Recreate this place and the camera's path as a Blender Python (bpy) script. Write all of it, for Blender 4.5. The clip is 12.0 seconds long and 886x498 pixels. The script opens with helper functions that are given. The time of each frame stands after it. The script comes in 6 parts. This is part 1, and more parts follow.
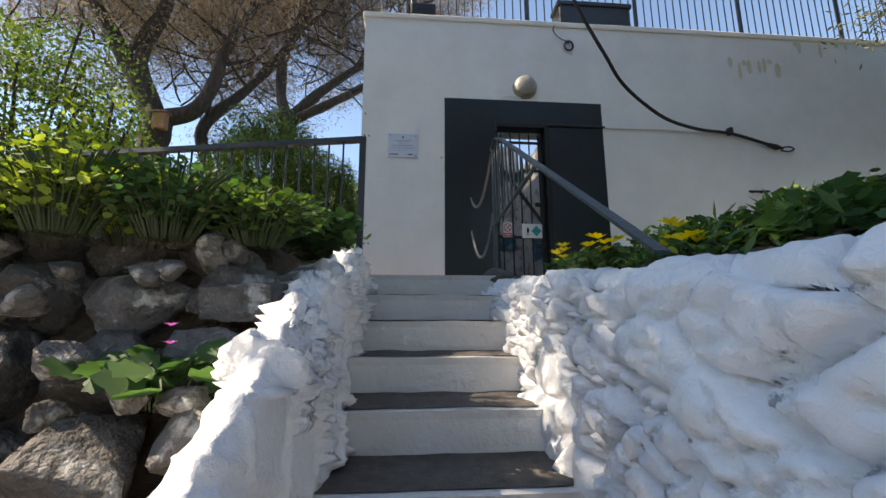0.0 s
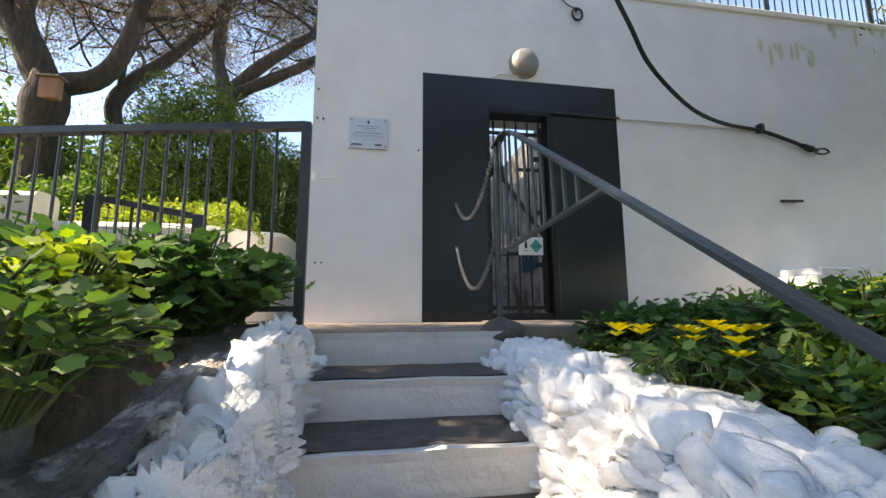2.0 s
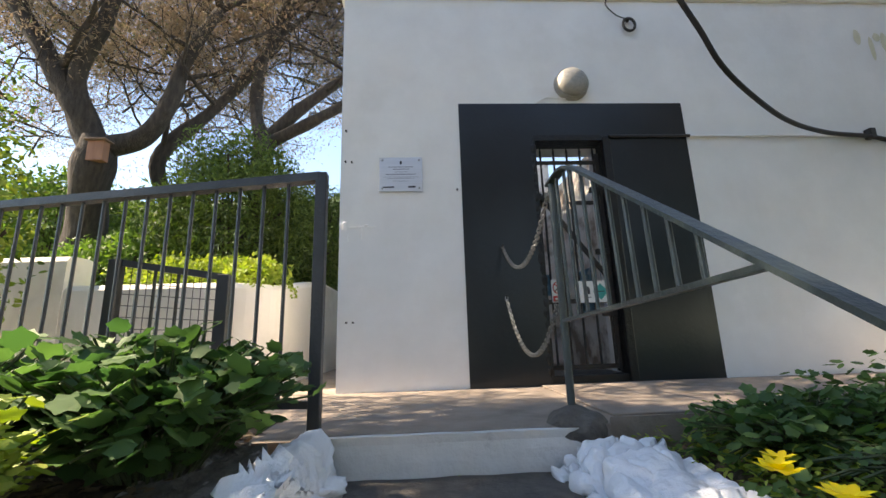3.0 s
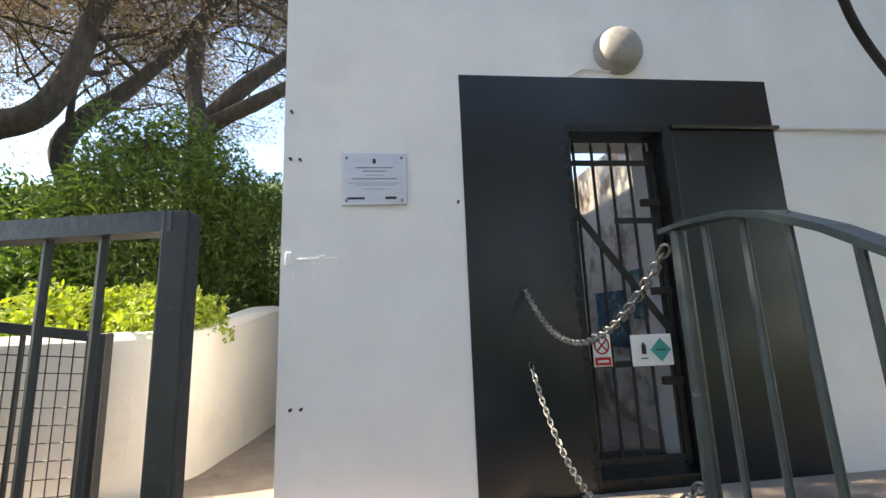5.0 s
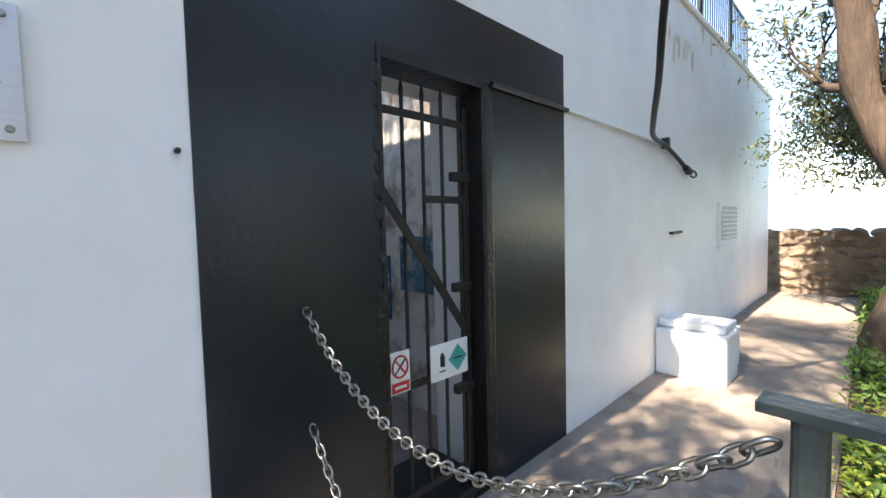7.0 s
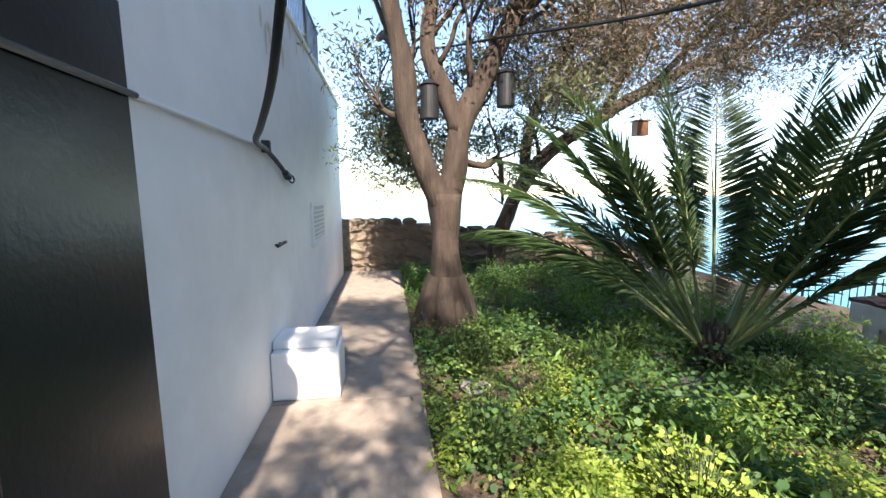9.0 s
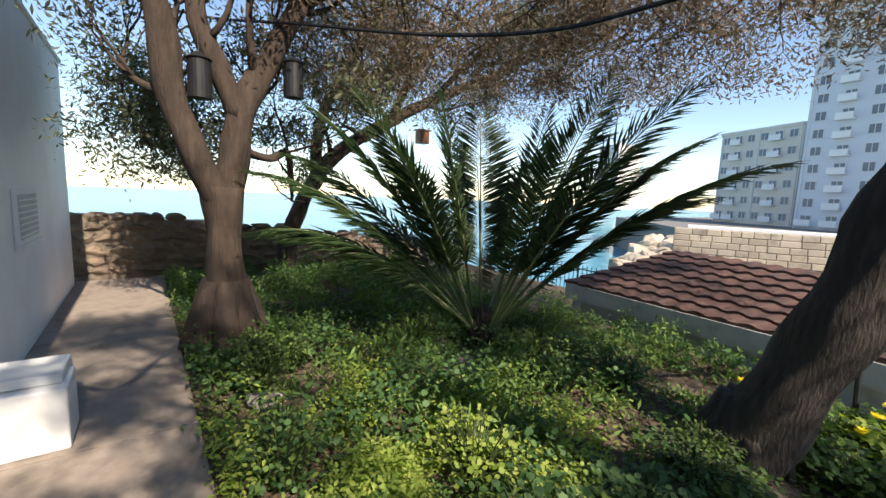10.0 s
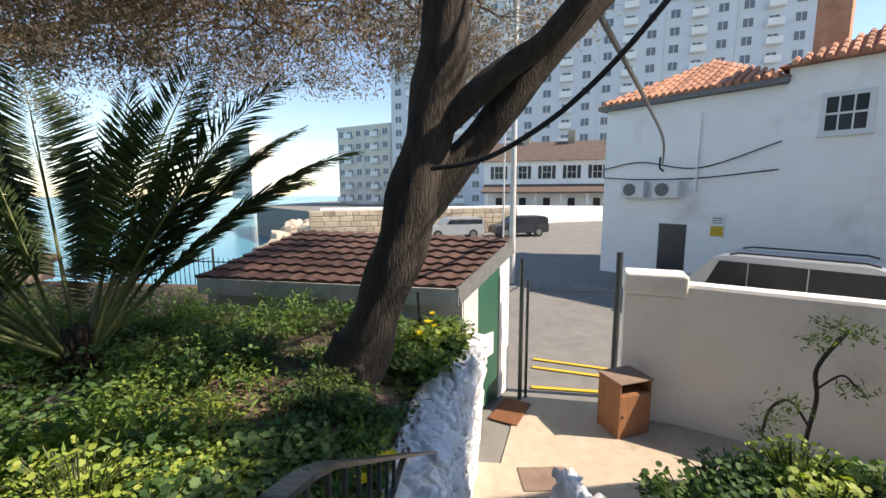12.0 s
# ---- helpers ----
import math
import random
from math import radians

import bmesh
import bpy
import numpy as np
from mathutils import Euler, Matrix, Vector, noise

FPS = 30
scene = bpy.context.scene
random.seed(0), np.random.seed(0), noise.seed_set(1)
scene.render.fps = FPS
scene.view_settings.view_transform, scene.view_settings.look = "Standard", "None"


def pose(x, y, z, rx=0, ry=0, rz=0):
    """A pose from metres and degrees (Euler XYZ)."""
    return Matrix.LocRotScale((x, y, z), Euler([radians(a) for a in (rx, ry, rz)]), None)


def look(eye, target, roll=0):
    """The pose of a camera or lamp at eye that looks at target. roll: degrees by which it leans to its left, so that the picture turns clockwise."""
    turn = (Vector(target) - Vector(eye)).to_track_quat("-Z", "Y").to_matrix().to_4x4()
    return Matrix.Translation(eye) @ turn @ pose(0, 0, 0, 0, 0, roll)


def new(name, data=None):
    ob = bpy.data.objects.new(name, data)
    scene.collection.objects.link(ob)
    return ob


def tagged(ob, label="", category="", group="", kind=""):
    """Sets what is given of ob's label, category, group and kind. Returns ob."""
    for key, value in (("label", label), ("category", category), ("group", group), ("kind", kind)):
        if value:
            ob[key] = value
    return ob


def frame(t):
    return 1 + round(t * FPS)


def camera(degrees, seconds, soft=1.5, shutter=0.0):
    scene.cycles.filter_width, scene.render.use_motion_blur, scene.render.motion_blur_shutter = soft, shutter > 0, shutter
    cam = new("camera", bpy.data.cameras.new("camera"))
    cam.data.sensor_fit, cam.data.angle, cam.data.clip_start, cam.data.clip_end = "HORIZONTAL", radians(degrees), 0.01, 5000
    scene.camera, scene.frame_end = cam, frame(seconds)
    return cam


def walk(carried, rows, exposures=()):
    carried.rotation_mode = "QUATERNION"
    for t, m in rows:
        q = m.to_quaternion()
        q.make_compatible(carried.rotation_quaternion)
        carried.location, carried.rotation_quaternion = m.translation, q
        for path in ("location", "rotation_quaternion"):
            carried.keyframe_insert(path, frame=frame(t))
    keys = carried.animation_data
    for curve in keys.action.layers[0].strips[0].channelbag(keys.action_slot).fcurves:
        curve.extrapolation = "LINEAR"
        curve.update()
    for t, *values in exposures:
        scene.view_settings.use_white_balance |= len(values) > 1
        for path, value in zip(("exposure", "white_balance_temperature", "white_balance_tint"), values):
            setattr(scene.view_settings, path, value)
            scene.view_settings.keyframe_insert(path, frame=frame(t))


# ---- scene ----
cam = camera(94.6, 12.0)
PATH = [
    (0, (-0.378, -4.49, -0.377), (-0.222, -2.529, -0.015), -0.1),
    (0.5, (-0.42, -4.25, -0.273), (-0.186, -2.292, 0.064), 0.2),
    (1, (-0.386, -4.008, -0.157), (-0.037, -2.062, 0.142), 0.7),
    (1.5, (-0.326, -3.796, 0.007), (0.054, -1.852, 0.284), 0.6),
    (2, (-0.386, -3.533, 0.123), (-0.07, -1.578, 0.408), -0.2),
    (2.5, (-0.354, -3.306, 0.223), (-0.151, -1.348, 0.577), -1.2),
    (3, (-0.327, -3.114, 0.374), (-0.226, -1.162, 0.796), -1.8),
    (3.2, (-0.339, -3.019, 0.39), (-0.28, -1.071, 0.838), -2.3),
    (4.8, (-0.348, -2.246, 0.833), (-0.211, -0.285, 1.201), -2.4),
    (5, (-0.351, -2.151, 0.904), (-0.148, -0.19, 1.243), -2.2),
    (5.5, (-0.295, -1.894, 1.001), (0.117, 0.044, 1.274), -2.4),
    (6, (-0.29, -1.686, 1.087), (0.388, 0.188, 1.261), -2.6),
    (6.5, (-0.308, -1.473, 1.223), (0.696, 0.255, 1.282), -2.9),
    (6.7, (-0.312, -1.39, 1.266), (0.845, 0.241, 1.241), -2.2),
    (8.3, (0.145, -0.985, 1.565), (2.081, -0.545, 1.324), -1.3),
    (8.5, (0.186, -0.94, 1.615), (2.156, -0.697, 1.363), -1.2),
    (9, (0.250, -0.935, 1.613), (2.215, -1.197, 1.35), -0.4),
    (9.5, (0.280, -0.97, 1.616), (2.107, -1.741, 1.353), 1.0),
    (10, (0.270, -0.945, 1.614), (1.871, -2.117, 1.36), 2.3),
    (10.5, (0.220, -0.878, 1.607), (1.545, -2.353, 1.348), 2.5),
    (11, (0.140, -0.85, 1.595), (1.151, -2.554, 1.324), 2.1),
    (11.5, (0.030, -0.851, 1.565), (0.670, -2.726, 1.295), 1.0),
    (12, (-0.050, -0.874, 1.578), (0.184, -2.84, 1.3), -0.3),
]
walk(cam, [(t, look(eye, target, roll)) for t, eye, target, roll in PATH],
     exposures=[(0, 1.22, 8000, 12), (1.5, 1.7, 8500, 14), (2.5, 1.8, 8600, 14), (3.0, 1.8, 8600, 14), (5.0, 2.05, 8600, 13), (6.5, 2.35, 8200, 13), (8.5, 2.05, 7100, 13), (9.5, 1.3, 7100, 13), (10.5, 0.6, 7600, 12), (12, 0.85, 7700, 13)])

# ---- light ----
SUN_ELEV, SUN_AZ = 44.0, 178.0  # degrees; azimuth from +x towards +y
world = bpy.data.worlds.new("world")
scene.world = world
world.use_nodes = True
wn = world.node_tree
sky = wn.nodes.new("ShaderNodeTexSky")
sky.sky_type, sky.sun_disc = "NISHITA", False
sky.sun_elevation, sky.sun_rotation = radians(SUN_ELEV), radians(90 - SUN_AZ)
sky.air_density, sky.dust_density, sky.ozone_density = 1.0, 0.0, 4.0
wn.nodes["Background"].inputs["Strength"].default_value = 0.14
wn.links.new(sky.outputs["Color"], wn.nodes["Background"].inputs["Color"])
sun = new("sun", bpy.data.lights.new("sun", "SUN"))
sun.data.energy, sun.data.angle, sun.data.color = 4.8, radians(0.53), (1.0, 0.94, 0.86)
sd = Vector((math.cos(radians(SUN_AZ)) * math.cos(radians(SUN_ELEV)), math.sin(radians(SUN_AZ)) * math.cos(radians(SUN_ELEV)), math.sin(radians(SUN_ELEV))))
sun.matrix_world = Matrix.Translation((0, 0, 30)) @ sd.to_track_quat("Z", "Y").to_matrix().to_4x4()

R = random.Random(7)
rng = np.random.default_rng(5)


# ---- materials ----
def material(name, c1, c2, scale=6.0, rough=0.8, metal=0.0, bump=0.2, fine=60.0, spec=0.4, c3=None, mask_scale=1.2, mask=(0.5, 0.7), vary=0.0, stretch=(1, 1, 1), deep=0.02):
    """Two colours mixed by noise at one scale, a third in patches at a larger scale, bump from fine grain; vary: brightness by object."""
    m = bpy.data.materials.new(name)
    m.use_nodes = True
    nt = m.node_tree
    b = nt.nodes["Principled BSDF"]
    co = nt.nodes.new("ShaderNodeTexCoord")
    mp = nt.nodes.new("ShaderNodeMapping")
    mp.inputs["Scale"].default_value = stretch
    nt.links.new(co.outputs["Object"], mp.inputs["Vector"])

    def tex(s, detail=6.0):
        n = nt.nodes.new("ShaderNodeTexNoise")
        n.inputs["Scale"].default_value, n.inputs["Detail"].default_value, n.inputs["Roughness"].default_value = s, detail, 0.62
        nt.links.new(mp.outputs["Vector"], n.inputs["Vector"])
        return n

    def mixed(fac, a, bcol):
        n = nt.nodes.new("ShaderNodeMix")
        n.data_type = "RGBA"
        nt.links.new(fac, n.inputs[0])
        for sock, v in ((n.inputs[6], a), (n.inputs[7], bcol)):
            if isinstance(v, tuple):
                sock.default_value = (*v, 1)
            else:
                nt.links.new(v, sock)
        return n.outputs[2]

    def ramp(src, lo, hi):
        n = nt.nodes.new("ShaderNodeMapRange")
        n.inputs["From Min"].default_value, n.inputs["From Max"].default_value = lo, hi
        nt.links.new(src, n.inputs["Value"])
        return n.outputs["Result"]

    t1 = tex(scale)
    col = mixed(ramp(t1.outputs["Fac"], 0.32, 0.68), c1, c2)
    if c3:
        t3 = tex(mask_scale)
        col = mixed(ramp(t3.outputs["Fac"], *mask), col, c3)
    if vary:
        oi = nt.nodes.new("ShaderNodeObjectInfo")
        hsv = nt.nodes.new("ShaderNodeHueSaturation")
        nt.links.new(col, hsv.inputs["Color"])
        nt.links.new(ramp_out(nt, oi.outputs["Random"], 1 - vary, 1 + vary), hsv.inputs["Value"])
        col = hsv.outputs["Color"]
    nt.links.new(col, b.inputs["Base Color"])
    b.inputs["Roughness"].default_value, b.inputs["Metallic"].default_value = rough, metal
    b.inputs["Specular IOR Level"].default_value = spec
    if bump:
        t2 = tex(fine, 4.0)
        bp = nt.nodes.new("ShaderNodeBump")
        bp.inputs["Strength"].default_value, bp.inputs["Distance"].default_value = bump, deep
        nt.links.new(t2.outputs["Fac"], bp.inputs["Height"])
        nt.links.new(bp.outputs["Normal"], b.inputs["Normal"])
    return m


def ramp_out(nt, src, lo, hi):
    n = nt.nodes.new("ShaderNodeMapRange")
    n.inputs["To Min"].default_value, n.inputs["To Max"].default_value = lo, hi
    nt.links.new(src, n.inputs["Value"])
    return n.outputs["Result"]


def leaf_material(name, c1, c2, rough=0.62, through_light=0.35):
    """Leaves that let light through, each island its own shade."""
    m = bpy.data.materials.new(name)
    m.use_nodes = True
    nt = m.node_tree
    b = nt.nodes["Principled BSDF"]
    geo = nt.nodes.new("ShaderNodeNewGeometry")
    mx = nt.nodes.new("ShaderNodeMix")
    mx.data_type = "RGBA"
    mx.inputs[6].default_value, mx.inputs[7].default_value = (*c1, 1), (*c2, 1)
    nt.links.new(geo.outputs["Random Per Island"], mx.inputs[0])
    nt.links.new(mx.outputs[2], b.inputs["Base Color"])
    b.inputs["Roughness"].default_value = rough
    tr = nt.nodes.new("ShaderNodeBsdfTranslucent")
    br = nt.nodes.new("ShaderNodeHueSaturation")
    br.inputs["Value"].default_value, br.inputs["Saturation"].default_value = 1.5, 1.15
    nt.links.new(mx.outputs[2], br.inputs["Color"])
    nt.links.new(br.outputs["Color"], tr.inputs["Color"])
    ms = nt.nodes.new("ShaderNodeMixShader")
    ms.inputs[0].default_value = through_light
    nt.links.new(b.outputs[0], ms.inputs[1])
    nt.links.new(tr.outputs[0], ms.inputs[2])
    nt.links.new(ms.outputs[0], nt.nodes["Material Output"].inputs["Surface"])
    return m


M_FACADE = material("white_masonry_paint", (0.76, 0.76, 0.75), (0.84, 0.84, 0.83), 2.2, 0.62, bump=0.07, fine=30, c3=(0.70, 0.69, 0.66), mask_scale=0.9, mask=(0.56, 0.8))
M_DARK = material("dark_slate_paint", (0.0062, 0.0105, 0.0145), (0.0100, 0.0152, 0.0200), 3, 0.28, bump=0.08, fine=30, spec=0.5)
M_BLACK = material("black_gloss_paint", (0.006, 0.006, 0.006), (0.012, 0.012, 0.011), 9, 0.32, bump=0.5, fine=22, c3=(0.05, 0.05, 0.045), mask_scale=7, mask=(0.66, 0.8))
M_WASH = material("whitewash_on_rock", (0.86, 0.865, 0.87), (0.79, 0.80, 0.815), 5, 0.8, bump=0.7, fine=21, c3=(0.60, 0.57, 0.52), mask_scale=3.0, mask=(0.62, 0.85))
M_RISER = material("whitewashed_riser", (0.74, 0.74, 0.73), (0.64, 0.64, 0.62), 4, 0.8, bump=0.35, fine=30, c3=(0.36, 0.34, 0.31), mask_scale=6.0, mask=(0.63, 0.8))
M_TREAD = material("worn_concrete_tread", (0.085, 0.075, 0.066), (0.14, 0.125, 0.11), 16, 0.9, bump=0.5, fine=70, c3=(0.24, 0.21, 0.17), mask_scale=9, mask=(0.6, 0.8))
M_CONC = material("path_concrete", (0.25, 0.20, 0.165), (0.33, 0.275, 0.23), 7, 0.9, bump=0.35, fine=55, c3=(0.17, 0.14, 0.115), mask_scale=2.0, mask=(0.52, 0.7))
M_YARD = material("yard_concrete", (0.40, 0.33, 0.25), (0.47, 0.40, 0.32), 5, 0.9, bump=0.3, fine=45, c3=(0.3, 0.25, 0.2), mask_scale=1.7, mask=(0.55, 0.75))
M_SOIL = material("leafy_soil", (0.065, 0.047, 0.034), (0.12, 0.09, 0.062), 14, 0.95, bump=0.9, fine=40, c3=(0.19, 0.14, 0.09), mask_scale=5, mask=(0.55, 0.75))
M_ROCK = material("grey_limestone", (0.10, 0.09, 0.082), (0.20, 0.185, 0.17), 9, 0.9, bump=1.0, fine=13, c3=(0.46, 0.44, 0.41), mask_scale=6, mask=(0.57, 0.63), vary=0.4, deep=0.06)
M_STONE = material("rubble_stone", (0.17, 0.12, 0.085), (0.27, 0.205, 0.15), 6, 0.92, bump=0.7, fine=24, c3=(0.11, 0.085, 0.065), mask_scale=3, mask=(0.52, 0.7), vary=0.28)
M_PALE = material("pale_sunlit_stone", (0.46, 0.39, 0.30), (0.36, 0.30, 0.23), 1.2, 0.92, bump=0.7, fine=9, c3=(0.2, 0.17, 0.13), mask_scale=0.9, mask=(0.55, 0.7), vary=0.2)
M_MORTAR = material("mortar", (0.16, 0.125, 0.095), (0.24, 0.19, 0.15), 9, 0.95, bump=0.5)
M_BARK = material("olive_bark", (0.042, 0.029, 0.022), (0.085, 0.060, 0.045), 9, 0.92, bump=1.0, fine=26, c3=(0.045, 0.033, 0.026), mask_scale=6, mask=(0.5, 0.66), stretch=(1.6, 1.6, 0.35))
M_BARK_GREY = material("grey_brown_bark", (0.042, 0.034, 0.028), (0.088, 0.073, 0.061), 12, 0.92, bump=1.0, fine=30, c3=(0.05, 0.042, 0.036), mask_scale=7, mask=(0.5, 0.66), stretch=(1.8, 1.8, 0.4))
M_METAL = material("dark_grey_paint_metal", (0.016, 0.020, 0.024), (0.026, 0.031, 0.035), 8, 0.42, metal=0.0, bump=0.15, fine=60, spec=0.6, c3=(0.09, 0.09, 0.085), mask_scale=14, mask=(0.66, 0.8))
M_RAIL = material("grey_green_paint_metal", (0.022, 0.034, 0.037), (0.036, 0.052, 0.053), 9, 0.4, bump=0.2, fine=50, spec=0.6, c3=(0.20, 0.235, 0.22), mask_scale=22, mask=(0.66, 0.76))
M_GALV = material("galvanised_steel", (0.40, 0.40, 0.38), (0.20, 0.20, 0.19), 30, 0.35, metal=1.0, bump=0.1)
M_ALU = material("brushed_aluminium", (0.62, 0.63, 0.65), (0.55, 0.56, 0.58), 3, 0.38, metal=0.85, bump=0.05, stretch=(1, 1, 30))
M_IRON = material("old_black_iron", (0.014, 0.013, 0.012), (0.030, 0.026, 0.022), 14, 0.55, metal=0.0, bump=0.4, fine=60, c3=(0.07, 0.05, 0.035), mask_scale=12, mask=(0.62, 0.8))
M_CABLE = material("black_cable_sheath", (0.012, 0.012, 0.013), (0.020, 0.020, 0.021), 8, 0.5, bump=0.1)
M_TILE = material("brown_roof_tile", (0.075, 0.042, 0.036), (0.125, 0.068, 0.055), 9, 0.85, bump=0.5, fine=40, c3=(0.06, 0.045, 0.04), mask_scale=4, mask=(0.52, 0.72), vary=0.25)
M_TERRA = material("terracotta_tile", (0.40, 0.17, 0.10), (0.50, 0.26, 0.17), 3, 0.85, bump=0.4, fine=12, c3=(0.28, 0.13, 0.09), mask_scale=2, mask=(0.5, 0.7), vary=0.3)
M_SHED = material("pale_grey_render", (0.50, 0.51, 0.50), (0.60, 0.61, 0.60), 5, 0.8, bump=0.3, fine=30, c3=(0.34, 0.35, 0.34), mask_scale=3, mask=(0.56, 0.72))
M_GREY = material("dark_grey_board", (0.12, 0.125, 0.13), (0.17, 0.175, 0.18), 5, 0.6, bump=0.15)
M_GREEN = material("green_painted_door", (0.022, 0.09, 0.06), (0.032, 0.12, 0.08), 3, 0.35, bump=0.1, spec=0.6)
M_PAPER = material("white_paper", (0.78, 0.79, 0.77), (0.70, 0.72, 0.70), 6, 0.7, bump=0.05)
M_ASPHALT = material("asphalt", (0.150, 0.146, 0.138), (0.205, 0.198, 0.186), 3, 0.9, bump=0.4, fine=60, c3=(0.21, 0.20, 0.185), mask_scale=0.5, mask=(0.5, 0.72))
M_YELLOW = material("yellow_road_paint", (0.62, 0.40, 0.03), (0.52, 0.35, 0.05), 8, 0.7, bump=0.2)
M_HOUSE = material("white_house_render", (0.80, 0.80, 0.79), (0.86, 0.86, 0.85), 0.8, 0.8, bump=0.15, fine=10, c3=(0.62, 0.61, 0.59), mask_scale=0.5, mask=(0.55, 0.75))
M_CREAM = material("cream_white_wall", (0.79, 0.76, 0.70), (0.85, 0.82, 0.76), 1.5, 0.8, bump=0.2, fine=20, c3=(0.62, 0.59, 0.53), mask_scale=1.1, mask=(0.55, 0.75))
M_APT = material("blue_grey_apartment", (0.60, 0.64, 0.70), (0.66, 0.70, 0.75), 0.3, 0.8, bump=0.0)
M_APT2 = material("sand_apartment", (0.66, 0.61, 0.54), (0.72, 0.67, 0.60), 0.3, 0.8, bump=0.0)
M_ROOFBROWN = material("brown_house_roof", (0.10, 0.072, 0.060), (0.14, 0.10, 0.085), 1.5, 0.9, bump=0.3, fine=8)
M_WOOD = material("brown_veneer", (0.26, 0.115, 0.055), (0.35, 0.165, 0.085), 3, 0.5, bump=0.12, fine=30, stretch=(6, 6, 0.7))
M_WOODTOP = material("weathered_board", (0.18, 0.12, 0.09), (0.25, 0.18, 0.14), 5, 0.75, bump=0.2)
M_MAT = material("rust_brown_doormat", (0.19, 0.075, 0.035), (0.25, 0.11, 0.055), 30, 0.98, bump=0.8, fine=150)
M_GLASS = material("dark_window_glass", (0.02, 0.025, 0.03), (0.03, 0.035, 0.04), 1, 0.12, bump=0.0, spec=0.3)
# far window glass, with the distance haze mixed into its colour
M_HAZEGLASS = material("hazed_window_glass", (0.13, 0.16, 0.20), (0.18, 0.21, 0.25), 0.5, 0.2, bump=0.0, spec=0.4)
M_CAR = material("silver_car_paint", (0.50, 0.52, 0.55), (0.54, 0.56, 0.58), 1, 0.28, metal=0.5, bump=0.0, spec=0.7)
M_CARDARK = material("dark_car_paint", (0.03, 0.035, 0.045), (0.04, 0.045, 0.055), 1, 0.25, metal=0.4, bump=0.0, spec=0.7)
M_RUBBER = material("tyre_rubber", (0.02, 0.02, 0.02), (0.03, 0.03, 0.03), 8, 0.85, bump=0.1)
M_WHITEPL = material("white_plastic", (0.70, 0.71, 0.70), (0.64, 0.65, 0.64), 5, 0.45, bump=0.05)
M_LAMP = material("frosted_lamp_glass", (0.25, 0.25, 0.23), (0.33, 0.32, 0.29), 40, 0.3, bump=0.35, fine=130, spec=0.6)
M_LAMPRING = material("weathered_lamp_rim", (0.30, 0.29, 0.26), (0.40, 0.39, 0.36), 20, 0.6, bump=0.2)
M_RED = material("red_print", (0.55, 0.03, 0.025), (0.50, 0.03, 0.025), 3, 0.4, bump=0)
M_TEAL = material("teal_print", (0.02, 0.30, 0.27), (0.025, 0.33, 0.30), 3, 0.4, bump=0)
M_INK = material("dark_print", (0.02, 0.02, 0.025), (0.03, 0.03, 0.035), 3, 0.5, bump=0)
M_SEA = material("sea_water", (0.03, 0.19, 0.27), (0.05, 0.25, 0.33), 0.05, 0.22, bump=0.3, fine=0.8, c3=(0.10, 0.33, 0.38), mask_scale=0.02, mask=(0.45, 0.65))
M_PLASTER = material("interior_plaster", (0.70, 0.66, 0.60), (0.80, 0.77, 0.72), 3, 0.9, bump=0.4, fine=20, c3=(0.30, 0.23, 0.18), mask_scale=3.5, mask=(0.46, 0.62))
M_POSTER = material("blue_poster", (0.03, 0.10, 0.16), (0.10, 0.24, 0.30), 9, 0.5, bump=0.0, c3=(0.30, 0.36, 0.38), mask_scale=11, mask=(0.55, 0.6))
M_MOSS = material("yellow_green_algae", (0.58, 0.56, 0.42), (0.70, 0.68, 0.56), 9, 0.9, bump=0.2)
M_BRIGHT = material("fresh_white_paint", (0.88, 0.88, 0.87), (0.85, 0.85, 0.84), 9, 0.5, bump=0.1)
M_HILL = material("scrub_hillside", (0.05, 0.085, 0.03), (0.09, 0.13, 0.045), 2.2, 0.95, bump=1.0, fine=6, c3=(0.15, 0.15, 0.08), mask_scale=0.6, mask=(0.55, 0.7))
L_OLIVE = leaf_material("olive_leaf", (0.055, 0.075, 0.035), (0.16, 0.16, 0.085))
L_DRY = leaf_material("brownish_leaf", (0.15, 0.11, 0.075), (0.30, 0.23, 0.16))
L_PALM = leaf_material("palm_leaflet", (0.030, 0.060, 0.024), (0.070, 0.115, 0.044), 0.55, 0.3)
L_PALMDRY = leaf_material("dry_palm_leaflet", (0.22, 0.16, 0.09), (0.30, 0.24, 0.14), 0.7, 0.2)
L_WEED = leaf_material("weed_leaf", (0.055, 0.12, 0.028), (0.17, 0.27, 0.06))
L_LUSH = leaf_material("broad_leaf", (0.040, 0.10, 0.032), (0.10, 0.19, 0.055))
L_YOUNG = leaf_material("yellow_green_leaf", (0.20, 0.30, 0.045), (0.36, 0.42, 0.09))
L_SHRUB = leaf_material("dark_shrub_leaf", (0.050, 0.095, 0.022), (0.15, 0.22, 0.050))
L_PETAL = leaf_material("yellow_petal", (0.80, 0.62, 0.02), (0.85, 0.72, 0.04), 0.6, 0.3)
L_PINK = leaf_material("pink_petal", (0.45, 0.10, 0.40), (0.50, 0.14, 0.45), 0.6, 0.3)
L_LITTER = leaf_material("dry_leaf_litter", (0.09, 0.06, 0.04), (0.22, 0.16, 0.10), 0.8, 0.05)


# ---- builders ----
def part(name, bm, mat, parent=None, label="", smooth=False):
    """A bmesh as one mesh object, under a thing or a part when parent is given."""
    me = bpy.data.meshes.new(name)
    bm.to_mesh(me)
    bm.free()
    me.materials.append(mat)
    if smooth:
        me.shade_smooth()
